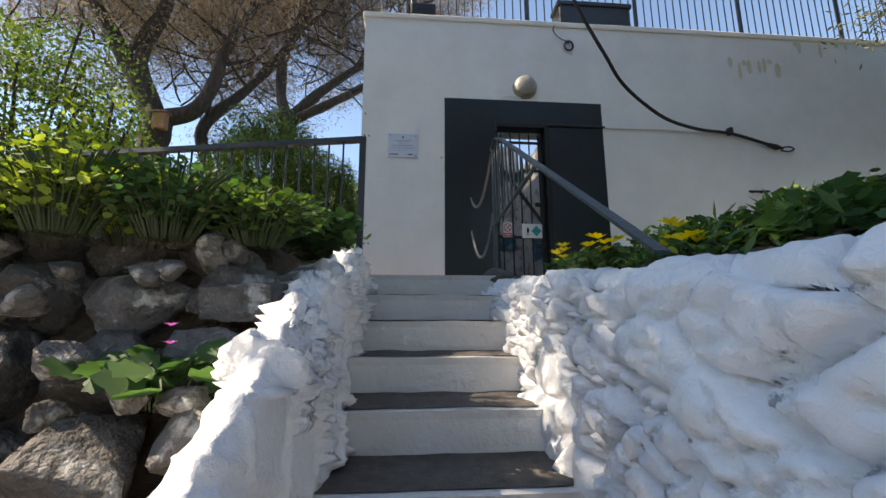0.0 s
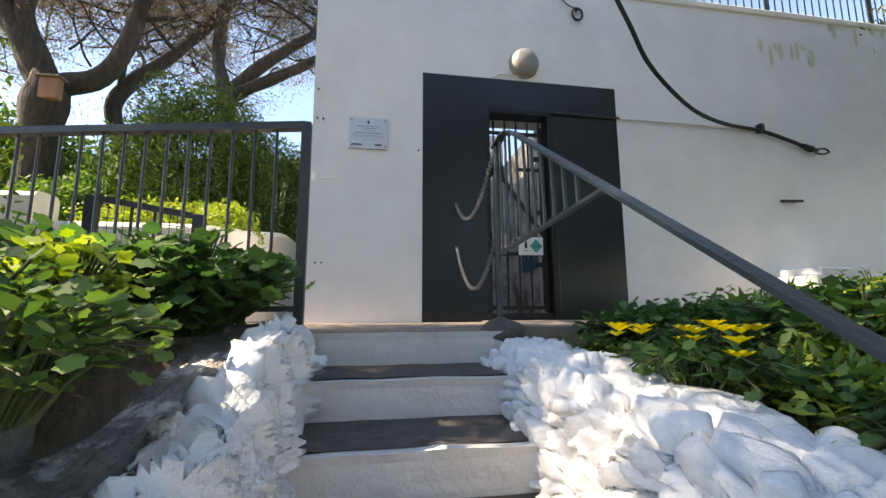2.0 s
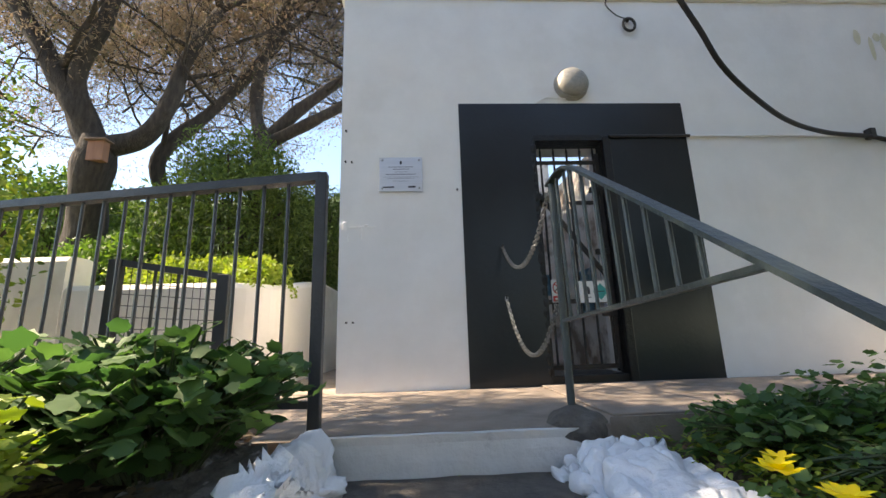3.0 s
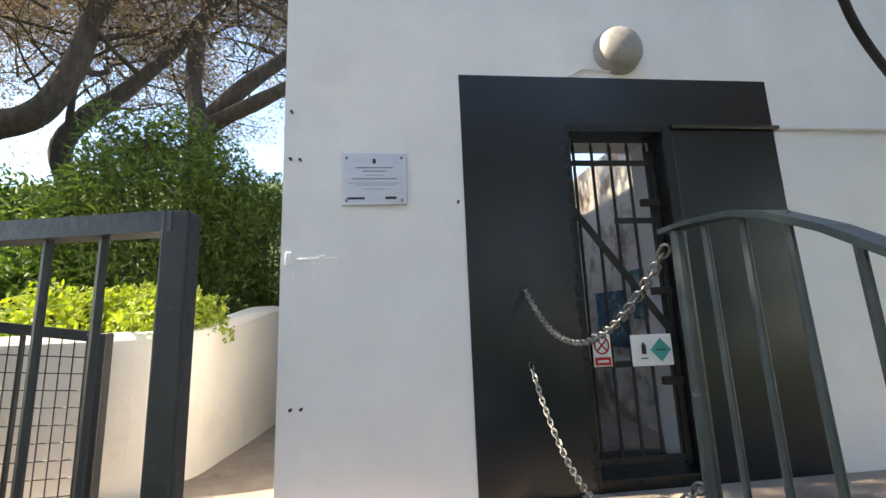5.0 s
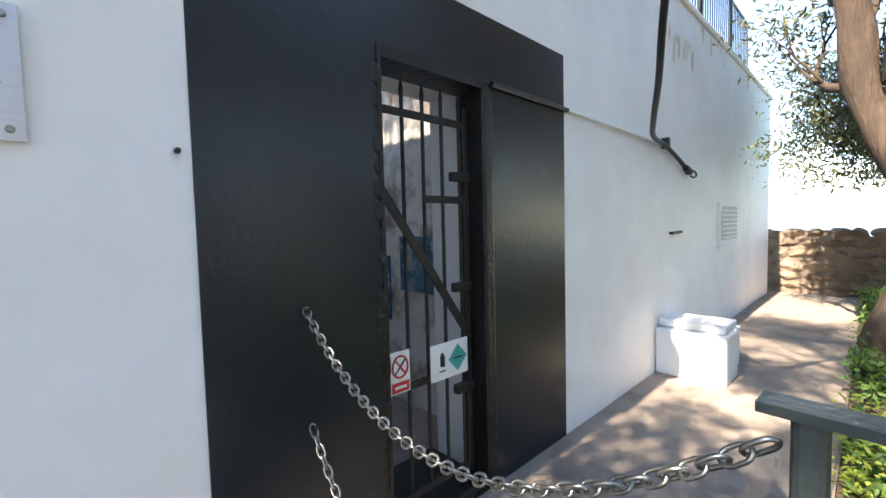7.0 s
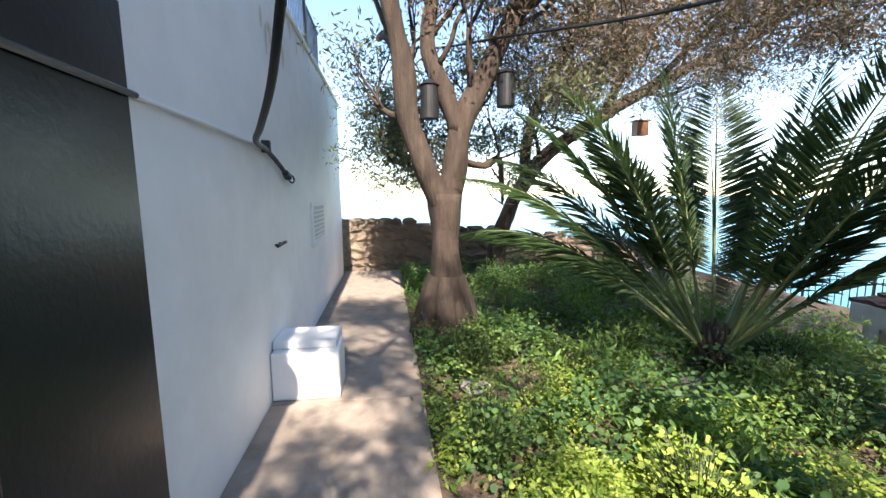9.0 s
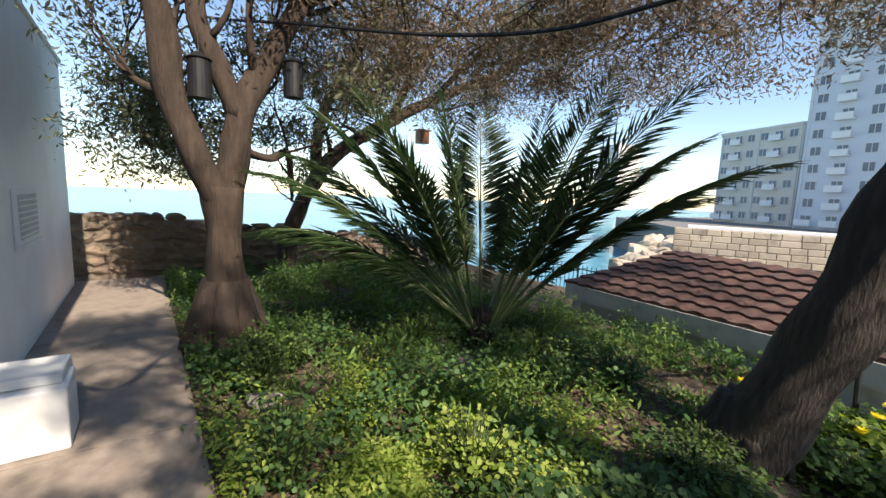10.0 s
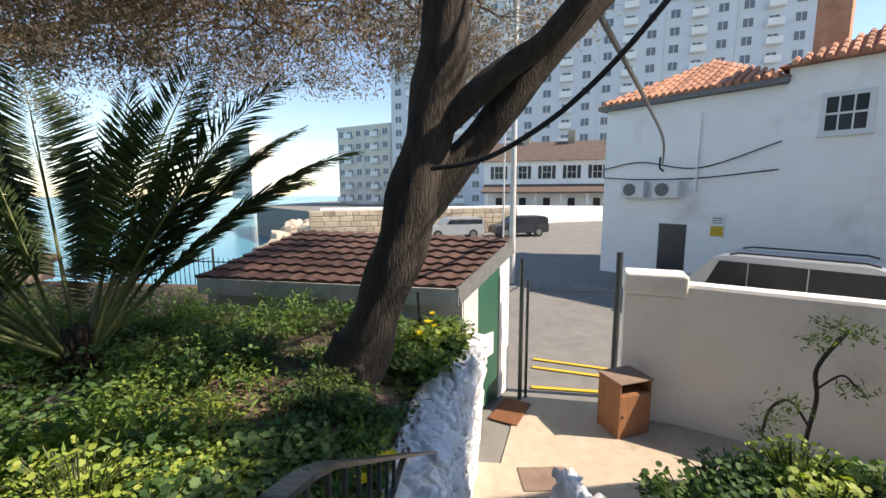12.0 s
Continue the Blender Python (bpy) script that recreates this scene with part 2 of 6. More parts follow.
    ob = new(name, me)
    if parent is not None:
        ob.parent = parent
    if label:
        tagged(ob, label)
    return ob


def empty(name, at=(0, 0, 0), turn=0.0):
    ob = new(name)
    ob.matrix_world = pose(*at, 0, 0, turn)
    return ob


def bbox(x0, x1, y0, y1, z0, z1, bev=0.0, bm=None, seg=2):
    bm = bm or bmesh.new()
    r = bmesh.ops.create_cube(bm, size=1.0, matrix=Matrix.Translation(((x0 + x1) / 2, (y0 + y1) / 2, (z0 + z1) / 2)) @ Matrix.Diagonal((x1 - x0, y1 - y0, z1 - z0, 1)))
    if bev:
        es = list({e for v in r["verts"] for e in v.link_edges})
        bmesh.ops.bevel(bm, geom=es, offset=bev, segments=seg, affect="EDGES", profile=0.5)
    return bm


def tube(pts, radii, sides=8, bm=None, wobble=0.0, close=True):
    """A tube through points, with a radius at each."""
    bm = bm or bmesh.new()
    pts = [Vector(p) for p in pts]
    if isinstance(radii, (int, float)):
        radii = [radii] * len(pts)
    up = Vector((0.13, 0.27, 0.95)).normalized()
    rings = []
    side = None
    for i, p in enumerate(pts):
        d = (pts[min(i + 1, len(pts) - 1)] - pts[max(i - 1, 0)]).normalized()
        if side is None:
            side = d.cross(up)
            if side.length < 0.2:
                side = d.cross(Vector((1, 0, 0)))
        side = (side - d * side.dot(d)).normalized()
        other = d.cross(side)
        ring = []
        for k in range(sides):
            a = 2 * math.pi * k / sides
            rr = radii[i] * (1 + (wobble * noise.noise(p * 2.3 + Vector((math.cos(a), math.sin(a), 0)) * 1.1) if wobble else 0))
            ring.append(bm.verts.new(p + (side * math.cos(a) + other * math.sin(a)) * rr))
        rings.append(ring)
    for a, b in zip(rings, rings[1:]):
        for k in range(sides):
            bm.faces.new((a[k], a[(k + 1) % sides], b[(k + 1) % sides], b[k]))
    if close:
        bm.faces.new(rings[0][::-1])
        bm.faces.new(rings[-1])
    return bm


def spline(pts, n=6):
    """Catmull-Rom points through pts."""
    p = [Vector(q) for q in pts]
    p = [p[0] * 2 - p[1]] + p + [p[-1] * 2 - p[-2]]
    out = []
    for i in range(1, len(p) - 2):
        for k in range(n):
            t = k / n
            out.append(0.5 * ((2 * p[i]) + (p[i + 1] - p[i - 1]) * t + (2 * p[i - 1] - 5 * p[i] + 4 * p[i + 1] - p[i + 2]) * t * t + (3 * p[i] - p[i - 1] - 3 * p[i + 1] + p[i + 2]) * t ** 3))
    out.append(p[-2])
    return out


def prism(outline, z0, z1, bm=None):
    """An upright prism over a plan outline."""
    bm = bm or bmesh.new()
    lo = [bm.verts.new((x, y, z0)) for x, y in outline]
    hi = [bm.verts.new((x, y, z1)) for x, y in outline]
    n = len(outline)
    for k in range(n):
        bm.faces.new((lo[k], lo[(k + 1) % n], hi[(k + 1) % n], hi[k]))
    bm.faces.new(lo[::-1])
    bm.faces.new(hi)
    bmesh.ops.recalc_face_normals(bm, faces=bm.faces)
    return bm


def scatter(name, pos, rot, size, verts, faces, mat, parent=None, label=""):
    """One mesh out of many small alike pieces: pos (n,3), rot (n,3,3), size (n,) or (n,3)."""
    V = np.asarray(verts, float)
    n = len(pos)
    size = np.asarray(size, float)
    if size.ndim == 1:
        size = np.repeat(size[:, None], 3, 1)
    P = np.einsum("nij,nkj->nki", rot, V[None] * size[:, None, :]) + np.asarray(pos)[:, None, :]
    k = len(V)
    me = bpy.data.meshes.new(name)
    loops = np.concatenate([np.asarray(f) for f in faces])
    lens = np.array([len(f) for f in faces])
    allloops = (loops[None] + (np.arange(n) * k)[:, None]).ravel()
    alllens = np.tile(lens, n)
    me.vertices.add(n * k)
    me.vertices.foreach_set("co", P.ravel().astype(np.float32))
    me.loops.add(len(allloops))
    me.loops.foreach_set("vertex_index", allloops.astype(np.int32))
    me.polygons.add(len(alllens))
    me.polygons.foreach_set("loop_start", (np.cumsum(alllens) - alllens).astype(np.int32))
    me.update(calc_edges=True)
    me.materials.append(mat)
    ob = new(name, me)
    if parent is not None:
        ob.parent = parent
    if label:
        tagged(ob, label)
    return ob


def turns(n, tilt=None, toward=None):
    """Random rotations (n,3,3). tilt: how far at most the leaf's up leans from vertical, in radians."""
    if tilt is None:
        q = rng.normal(size=(n, 4))
        q /= np.linalg.norm(q, axis=1, keepdims=True)
        w, x, y, z = q.T
        return np.stack([1 - 2 * (y * y + z * z), 2 * (x * y - z * w), 2 * (x * z + y * w), 2 * (x * y + z * w), 1 - 2 * (x * x + z * z), 2 * (y * z - x * w), 2 * (x * z - y * w), 2 * (y * z + x * w), 1 - 2 * (x * x + y * y)], 1).reshape(n, 3, 3)
    a = rng.uniform(0, 2 * np.pi, n)
    b = rng.uniform(-tilt, tilt, n)
    c = rng.uniform(-tilt, tilt, n)
    ca, sa, cb, sb, cc, sc = np.cos(a), np.sin(a), np.cos(b), np.sin(b), np.cos(c), np.sin(c)
    Z, O = np.zeros(n), np.ones(n)
    rz = np.stack([ca, -sa, Z, sa, ca, Z, Z, Z, O], 1).reshape(n, 3, 3)
    rx = np.stack([O, Z, Z, Z, cb, -sb, Z, sb, cb], 1).reshape(n, 3, 3)
    ry = np.stack([cc, Z, sc, Z, O, Z, -sc, Z, cc], 1).reshape(n, 3, 3)
    return rz @ rx @ ry


LEAF_V = [(0, 0, 0), (0.26, 0.35, 0.06), (0, 0.5, -0.03), (-0.26, 0.35, 0.06), (0.18, 0.75, 0.04), (-0.18, 0.75, 0.04), (0, 1, -0.05)]
LEAF_F = [(0, 1, 2), (0, 2, 3), (1, 4, 2), (3, 2, 5), (2, 4, 6), (2, 6, 5)]
SLIM_V = [(0, 0, 0), (0.13, 0.5, 0.03), (0, 1, 0), (-0.13, 0.5, 0.03)]
SLIM_F = [(0, 1, 2), (0, 2, 3)]
LOBE_V = [(0, 0, 0)] + [(0.55 * r * math.sin(a), 0.5 - 0.55 * r * math.cos(a), 0.05 * (k % 2)) for k, (a, r) in enumerate([(0.35, 0.9), (0.8, 1.0), (1.15, 0.78), (1.6, 1.05), (2.0, 0.8), (2.5, 1.05), (2.9, 0.85), (3.4, 0.85), (3.78, 1.05), (4.28, 0.8), (4.68, 1.05), (5.13, 0.78), (5.48, 1.0), (5.93, 0.9)])]
LOBE_F = [tuple([0, k, k + 1]) for k in range(1, 14)]


# ---- ground and building ----
TOP = 3.34
sea = part("water", bbox(-400, 1500, -1200, 1200, -9.2, -9.0), M_SEA)
tagged(sea, "blue green sea reaching to the horizon", "sea", kind="structure")
land = part("ground", prism([(-400, 400), (10.2, 400), (10.2, -4), (9.8, -8.6), (8.2, -9.4), (6.6, -16), (9.5, -30), (24, -62), (60, -100), (60, -400), (-400, -400)], -10, -1.80), M_ASPHALT)
tagged(land, "grey asphalt ground of the street", "ground", kind="structure")

# terrace on which building and garden stand

def garden_z(x, y):
    return -0.04 + 0.05 * noise.noise(Vector((x * 0.9, y * 0.9, 0))) - 0.05 * max(0, (-y - 4) / 2) - 0.16 * max(0, min(1, (1.15 - x) / 0.6))


def sheet(x0, x1, y0, y1, nx, ny, zf, skirt=None, keep=None):
    bm = bmesh.new()
    g = [[bm.verts.new((x0 + (x1 - x0) * i / nx, y0 + (y1 - y0) * j / ny, zf(x0 + (x1 - x0) * i / nx, y0 + (y1 - y0) * j / ny))) for j in range(ny + 1)] for i in range(nx + 1)]
    for i in range(nx):
        for j in range(ny):
            if keep is None or keep((g[i][j].co + g[i + 1][j + 1].co) / 2):
                bm.faces.new((g[i][j], g[i + 1][j], g[i + 1][j + 1], g[i][j + 1]))
    return bm


soil = part("soil", sheet(0.56, 10.2, -6.1, -1.1, 96, 44, lambda x, y: garden_z(x, y) - 0.22 * max(0, min(1, (0.74 - x) / 0.13))), M_SOIL, smooth=True)
tagged(soil, "dark garden soil with dry leaves", "soil", kind="structure")
bulk = part("terrace_fill", prism([(0.62, -1.2), (10.2, -1.2), (10.2, -8.9), (4.7, -8.9), (4.3, -6.3), (0.62, -5.7)], -1.9, -0.4), M_SOIL)
tagged(bulk, "earth bank under the raised garden", "earth bank", kind="structure")

# path and landing slabs
path = part("path", prism([(-1.6, -1.40), (-0.78, -1.40), (-0.74, -1.325), (0.44, -1.325), (0.50, -1.19), (9.0, -1.17), (9.0, 0.0), (-1.6, 0.0)], -0.16, 0.0), M_CONC)
tagged(path, "worn brown concrete path along the wall", "path", kind="structure")
for x0, x1 in ((0.52, 3.36), (3.37, 6.1), (6.11, 9.0)):
    s_ = part("slab", bbox(x0, x1, -1.175, -0.002, 0.0, 0.012, 0.006), M_CONC, path)
tagged(part("side_passage", prism([(-1.75, 0), (-0.97, 0), (-0.97, 7), (-1.75, 7)], -0.16, -0.01), M_CONC), "concrete floor of the side passage", "passage", kind="structure")

# building
wall_front = empty("wall_front")
tagged(wall_front, "white painted masonry front wall of a low building", "wall", kind="structure")
OX0, OX1, OZ = 0.615, 1.255, 2.0


def rough_wall(x0, x1, z0, z1, y0, y1):
    """A wall piece whose front is slightly uneven."""
    nx, nz = max(2, int((x1 - x0) / 0.09)), max(2, int((z1 - z0) / 0.09))
    bm = bmesh.new()
    g = []
    for i in range(nx + 1):
        row = []
        for j in range(nz + 1):
            x, z = x0 + (x1 - x0) * i / nx, z0 + (z1 - z0) * j / nz
            edge = i in (0, nx) or j in (0, nz)
            row.append(bm.verts.new((x, y0 + (0 if edge else 0.006 * noise.noise(Vector((x * 1.7, z * 1.7, 3))) + 0.003 * noise.noise(Vector((x * 6, z * 6, 1)))), z)))
        g.append(row)
    for i in range(nx):
        for j in range(nz):
            bm.faces.new((g[i][j], g[i + 1][j], g[i + 1][j + 1], g[i][j + 1]))
    back = [bm.verts.new(p) for p in ((x0, y1, z0), (x1, y1, z0), (x1, y1, z1), (x0, y1, z1))]
    bm.faces.new(back[::-1])
    lo, hi = [r[0] for r in g], [r[-1] for r in g]
    bm.faces.new(lo[::-1] + back[:2])
    bm.faces.new(hi + [back[2], back[3]])
    bm.faces.new(g[0] + [back[3], back[0]])
    bm.faces.new(g[-1][::-1] + [back[1], back[2]])
    bmesh.ops.recalc_face_normals(bm, faces=bm.faces)
    return bm


for nm, a in (("pier", (-0.97, OX0, -0.3, TOP, 0.0, 0.42)), ("pier", (OX1, 8.75, -0.3, TOP, 0.0, 0.42)), ("lintel", (OX0, OX1, OZ, TOP, 0.0, 0.42))):
    p_ = part(nm, rough_wall(*a), M_FACADE, wall_front, smooth=False)
cop = part("coping", bbox(-1.0, 8.78, -0.025, 0.45, TOP, TOP + 0.07, 0.012), M_CREAM, wall_front)
wall_west = part("wall_west", bbox(-0.97, -0.6, 0.42, 6.0, -0.3, TOP), M_FACADE)
wall_east = part("wall_east", bbox(8.4, 8.75, 0.42, 6.0, -0.3, TOP), M_FACADE)
wall_back = part("wall_back", bbox(-0.6, 8.4, 5.7, 6.0, -0.3, TOP), M_FACADE)
# slab pieces around an unseen opening added to light the room
bm = bbox(-0.6, 8.4, 0.42, 0.75, 2.2, 2.4)
bbox(-0.6, 0.2, 0.75, 2.6, 2.2, 2.4, bm=bm)
bbox(1.6, 8.4, 0.75, 2.6, 2.2, 2.4, bm=bm)
bbox(-0.6, 8.4, 2.6, 5.7, 2.2, 2.4, bm=bm)
roof_slab = part("ceiling", bm, M_PLASTER)
inner_floor = part("floor", bbox(-0.6, 8.4, 0.0, 5.7, -0.2, -0.02), M_CONC)
bm = bbox(0.2, 1.6, 2.6, 2.7, -0.02, 2.9)
# west side carried above the roof, out of view, to block direct sun
bbox(0.1, 0.2, 0.42, 2.7, -0.02, 3.3, bm=bm)
bbox(1.6, 1.7, 0.42, 2.7, -0.02, 2.2, bm=bm)
inner_wall = part("wall_inner", bm, M_PLASTER)
for o, l in ((wall_west, "white painted end wall of the building"), (wall_east, "white painted end wall by the sea"), (wall_back, "white rear wall of the building"), (roof_slab, "concrete roof slab with an added opening for light"), (inner_floor, "dark concrete floor inside the doorway"), (inner_wall, "stained plaster wall inside the doorway, raised unseen against the sun")):
    tagged(o, l, "wall", kind="structure")

# dark painted surround: thin coat proud of the wall
bm = bbox(0.0, OX0, -0.006, 0.0015, 0.0, 2.3)
bbox(OX1, 1.94, -0.006, 0.0015, 0.0, 2.3, bm=bm)
bbox(OX0, OX1, -0.006, 0.0015, OZ, 2.3, bm=bm)
surround = part("door_surround", bm, M_DARK)
tagged(surround, "matt dark slate painted band around the doorway", "door surround", kind="structure")
# reveal of the opening, black
bm = bbox(OX0 - 0.003, OX0 + 0.014, -0.012, 0.15, 0.0, OZ)
for k in range(22):
    z = 0.1 + k * 0.085
    bmesh.ops.create_icosphere(bm, subdivisions=1, radius=0.022 + 0.012 * R.random(), matrix=Matrix.Translation((OX0 - 0.012 + 0.012 * R.random(), -0.001, z)) @ Matrix.Diagonal((1.0, 0.5, 1.9, 1)))
bbox(OX1 - 0.05, OX1 + 0.02, -0.012, 0.15, 0.0, OZ, 0.012, bm=bm)
bbox(OX0 + 0.0145, OX1 - 0.0505, -0.009, 0.15, OZ - 0.045, OZ + 0.002, bm=bm)
tagged(part("door_frame_1", bm, M_BLACK), "black painted rough reveal of the doorway", "door frame", kind="structure")

# stairs
stairs = tagged(empty("staircase"), "whitewashed steps with worn concrete treads", "stairs", kind="structure")
NOSE = [-1.345 - 0.3555 * k for k in range(11)]
RISE = 0.178
for k in range(10):
    zt = -RISE * k
    bm = sheet(-0.76, 0.34, 0, 1, 22, 5, lambda x, v: 0)
    for v in bm.verts:
        x, w = v.co.x, v.co.y
        v.co = Vector((x, NOSE[k] + 0.006 * noise.noise(Vector((x * 5, w * 3, k))) + 0.012 * (1 - w) - 0.012 * (w > 0.9), zt - RISE * (1 - w) - 0.004 + 0.006 * noise.noise(Vector((x * 4, 9, k))) * (w > 0.9)))
    for e in [e for e in bm.edges if e.is_boundary and all(v.co.z > zt - 0.03 for v in e.verts)]:
        r = bmesh.ops.extrude_edge_only(bm, edges=[e])
        for v in r["geom"]:
            if isinstance(v, bmesh.types.BMVert):
                v.co.y += 0.05
    bmesh.ops.remove_doubles(bm, verts=bm.verts, dist=0.0005)
    part("riser", bm, M_RISER, stairs)
    if k:
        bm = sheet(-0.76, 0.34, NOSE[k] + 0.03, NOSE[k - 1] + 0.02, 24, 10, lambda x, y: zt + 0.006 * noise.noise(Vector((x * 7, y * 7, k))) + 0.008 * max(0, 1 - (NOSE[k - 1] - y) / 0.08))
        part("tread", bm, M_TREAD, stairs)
part("stair_core", prism([(-0.7, -1.36), (0.3, -1.36), (0.3, -1.5), (-0.7, -1.5)], -1.8, -0.2), M_RISER, stairs)


def washed(profile, y0, y1, nu, nv, mat, name, label, amp, seed, cell=0.34):
    """A hand-built rubble wall under whitewash: a profile swept along y with the stones bulging."""
    bm = bmesh.new()
    g = []
    for i in range(nu + 1):
        y = y0 + (y1 - y0) * i / nu
        pts = profile(y)
        ls = [0.0]
        for a, b in zip(pts, pts[1:]):
            ls.append(ls[-1] + (Vector(b) - Vector(a)).length)
        row = []
        for j in range(nv + 1):
            s_ = ls[-1] * j / nv
            k = max(q for q in range(len(ls) - 1) if ls[q] <= s_ + 1e-9)
            f = (s_ - ls[k]) / max(1e-6, ls[k + 1] - ls[k])
            a, b = Vector(pts[k]), Vector(pts[k + 1])
            p = a.lerp(b, f)
            row.append(bm.verts.new((p.x, y, p.y)))
        g.append(row)
    for i in range(nu):
        for j in range(nv):
            bm.faces.new((g[i][j], g[i + 1][j], g[i + 1][j + 1], g[i][j + 1]))
    bmesh.ops.recalc_face_normals(bm, faces=bm.faces)
    bm.normal_update()
    moves = []
    for v in bm.verts:
        q = v.co * (1 / cell) + Vector((seed, 0, 0)) + noise.noise_vector(v.co * 3) * 0.22
        q.z *= 1.45
        d, near = noise.voronoi(q)
        gap = d[1] - d[0]
        edge = min(1.0, gap * 6)
        lean = noise.cell_vector(near[0] * 9.1)
        facet = max(-1.0, min(1.0, (q - near[0]).dot(lean) * 1.5))
        d2, near2 = noise.voronoi(q * 2.3)
        e2 = min(1.0, (d2[1] - d2[0]) * 7)
        facet2 = (q * 2.3 - near2[0]).dot(noise.cell_vector(near2[0] * 7.3))
        small = max(0.0, min(1.0, 0.5 + 2.0 * noise.noise(v.co * 1.3 + Vector((0, 4, seed)))))
        h = amp * 0.85 * (edge - 0.8) + amp * 0.6 * facet + small * amp * (0.55 * (e2 - 0.8) + 0.3 * facet2) + amp * 0.5 * noise.noise(v.co * 2.2) + amp * 0.35 * (0.5 - abs(noise.noise(v.co * 8))) + amp * 0.28 * (0.5 - abs(noise.noise(v.co * 17))) + amp * 0.16 * noise.noise(v.co * 30)
        crack = noise.noise(v.co * 2.1 + Vector((5, seed, 0)))
        if gap < 0.07 and crack > -0.05:
            h -= 0.065 * (1 - gap / 0.07)
        elif small * (d2[1] - d2[0] < 0.09) and crack > 0.1:
            h -= 0.03
        moves.append(h)
    sgn = 1.0
    for v, h in zip(bm.verts, moves):
        v.co += v.normal * h * sgn
    ob = part(name, bm, mat, smooth=True)
    tagged(ob, label, "wall", kind="structure")
    return ob


def stair_z(y):
    return max(-1.8, min(0, (y + 1.0) / 0.3555 * RISE))


def prof_right(y):
    t = (-1.35 - y) / 4.0
    top = -0.05 - 0.11 * math.sin(min(1, t) * 3.1) - 0.30 * max(0, min(1, t) - 0.3)
    out = -0.27 * max(0, min(1, (-y - 4.5) / 1.5))
    return [(0.155, stair_z(y) - 0.35), (0.165 + out * 0.3, stair_z(y) + 0.05), (0.20 + out * 0.6, (top + stair_z(y)) / 2 + 0.02), (0.235 + out, top - 0.05), (0.30 + out, top), (0.62 + out, top + 0.0), (0.70 + out, top - 0.25)]


def prof_left(y):
    top = 0.06 + 0.29 * min(0, y + 1.9) - 0.22 * max(0, -3.1 - y)
    return [(-0.655, stair_z(y) - 0.35), (-0.665, stair_z(y) + 0.05), (-0.685, (top + stair_z(y)) / 2), (-0.70, top - 0.06), (-0.735, top - 0.015), (-0.79, top - 0.02), (-0.84, top - 0.25)]


washed(prof_right, -1.38, -6.0, 430, 165, M_WASH, "stair_wall_right", "whitewashed rubble wall beside the steps", 0.033, 3, 0.30)
washed(prof_left, -1.38, -4.5, 290, 100, M_WASH, "stair_wall_left", "whitewashed low rubble wall beside the steps", 0.016, 8, 0.26)


# ---- rails, door and fixtures on the front ----
def flat_bar(pts, w, h, bm=None):
    """A flat bar of width w and height h along points, kept upright."""
    bm = bm or bmesh.new()
    pts = [Vector(p) for p in pts]
    rings = []
    for i, p in enumerate(pts):
        d = (pts[min(i + 1, len(pts) - 1)] - pts[max(i - 1, 0)]).normalized()
        s_ = d.cross(Vector((0, 0, 1))).normalized()
        u = s_.cross(d)
        rings.append([bm.verts.new(p + s_ * (a * w / 2) + u * (b * h / 2)) for a, b in ((-1, -1), (1, -1), (1, 1), (-1, 1))])
    for a, b in zip(rings, rings[1:]):
        for k in range(4):
            bm.faces.new((a[k], a[(k + 1) % 4], b[(k + 1) % 4], b[k]))
    bm.faces.new(rings[0][::-1])
    bm.faces.new(rings[-1])
    bmesh.ops.recalc_face_normals(bm, faces=bm.faces)
    return bm


rail = tagged(empty("stair_handrail", (0.31, -1.25, 0)), "grey green painted steel handrail with upright bars", "handrail")
rail.matrix_world = Matrix()


def rail_at(y):
    t = (-1.56 - y) / 1.55
    return (0.285 + 0.03 * t, y, 1.055 - 1.03 * t)


part("top_bar", flat_bar([(0.315, -1.20, 1.10), (0.31, -1.30, 1.10), (0.295, -1.44, 1.085), (0.287, -1.53, 1.06), rail_at(-1.62), rail_at(-2.4), rail_at(-3.42)], 0.046, 0.012), M_RAIL, rail)
part("newel_post", tube([(0.312, -1.246, -0.02), (0.312, -1.246, 1.092)], 0.0175, 14), M_RAIL, rail)
CH0, CH1 = Vector((0.312, -1.25, 0.43)), Vector(rail_at(-2.42))
part("bottom_bar", flat_bar([CH0, CH1], 0.024, 0.014), M_RAIL, rail)
for k in range(10):
    y = -1.345 - k * 0.099
    f = (CH0.y - y) / (CH0.y - CH1.y)
    lo = CH0.lerp(CH1, f)
    top = rail_at(y) if y < -1.5 else (0.30, y, 1.085)
    part("bar", tube([lo, (lo.x * 0.3 + top[0] * 0.7, y, top[2] - 0.004)], 0.0075, 8), M_RAIL, rail)
bm = bmesh.new()
bmesh.ops.create_icosphere(bm, subdivisions=3, radius=0.1, matrix=Matrix.Translation((0.32, -1.26, -0.02)) @ Matrix.Diagonal((1.3, 1.1, 0.9, 1)))
for v in bm.verts:
    v.co += v.normal * 0.02 * noise.noise(v.co * 12)
part("footing", bm, M_TREAD, rail, "rough concrete footing")


def link_mesh(name, a, b, c):
    """One oval chain link along +x."""
    bm = bmesh.new()
    pts = []
    for k in range(14):
        t = 2 * math.pi * k / 14
        pts.append(Vector((a * math.cos(t) + (0.35 * a if math.cos(t) > 0 else -0.35 * a), b * math.sin(t), 0)))
    n = len(pts)
    rings = []
    for i, p in enumerate(pts):
        d = (pts[(i + 1) % n] - pts[i - 1]).normalized()
        s_ = d.cross(Vector((0, 0, 1)))
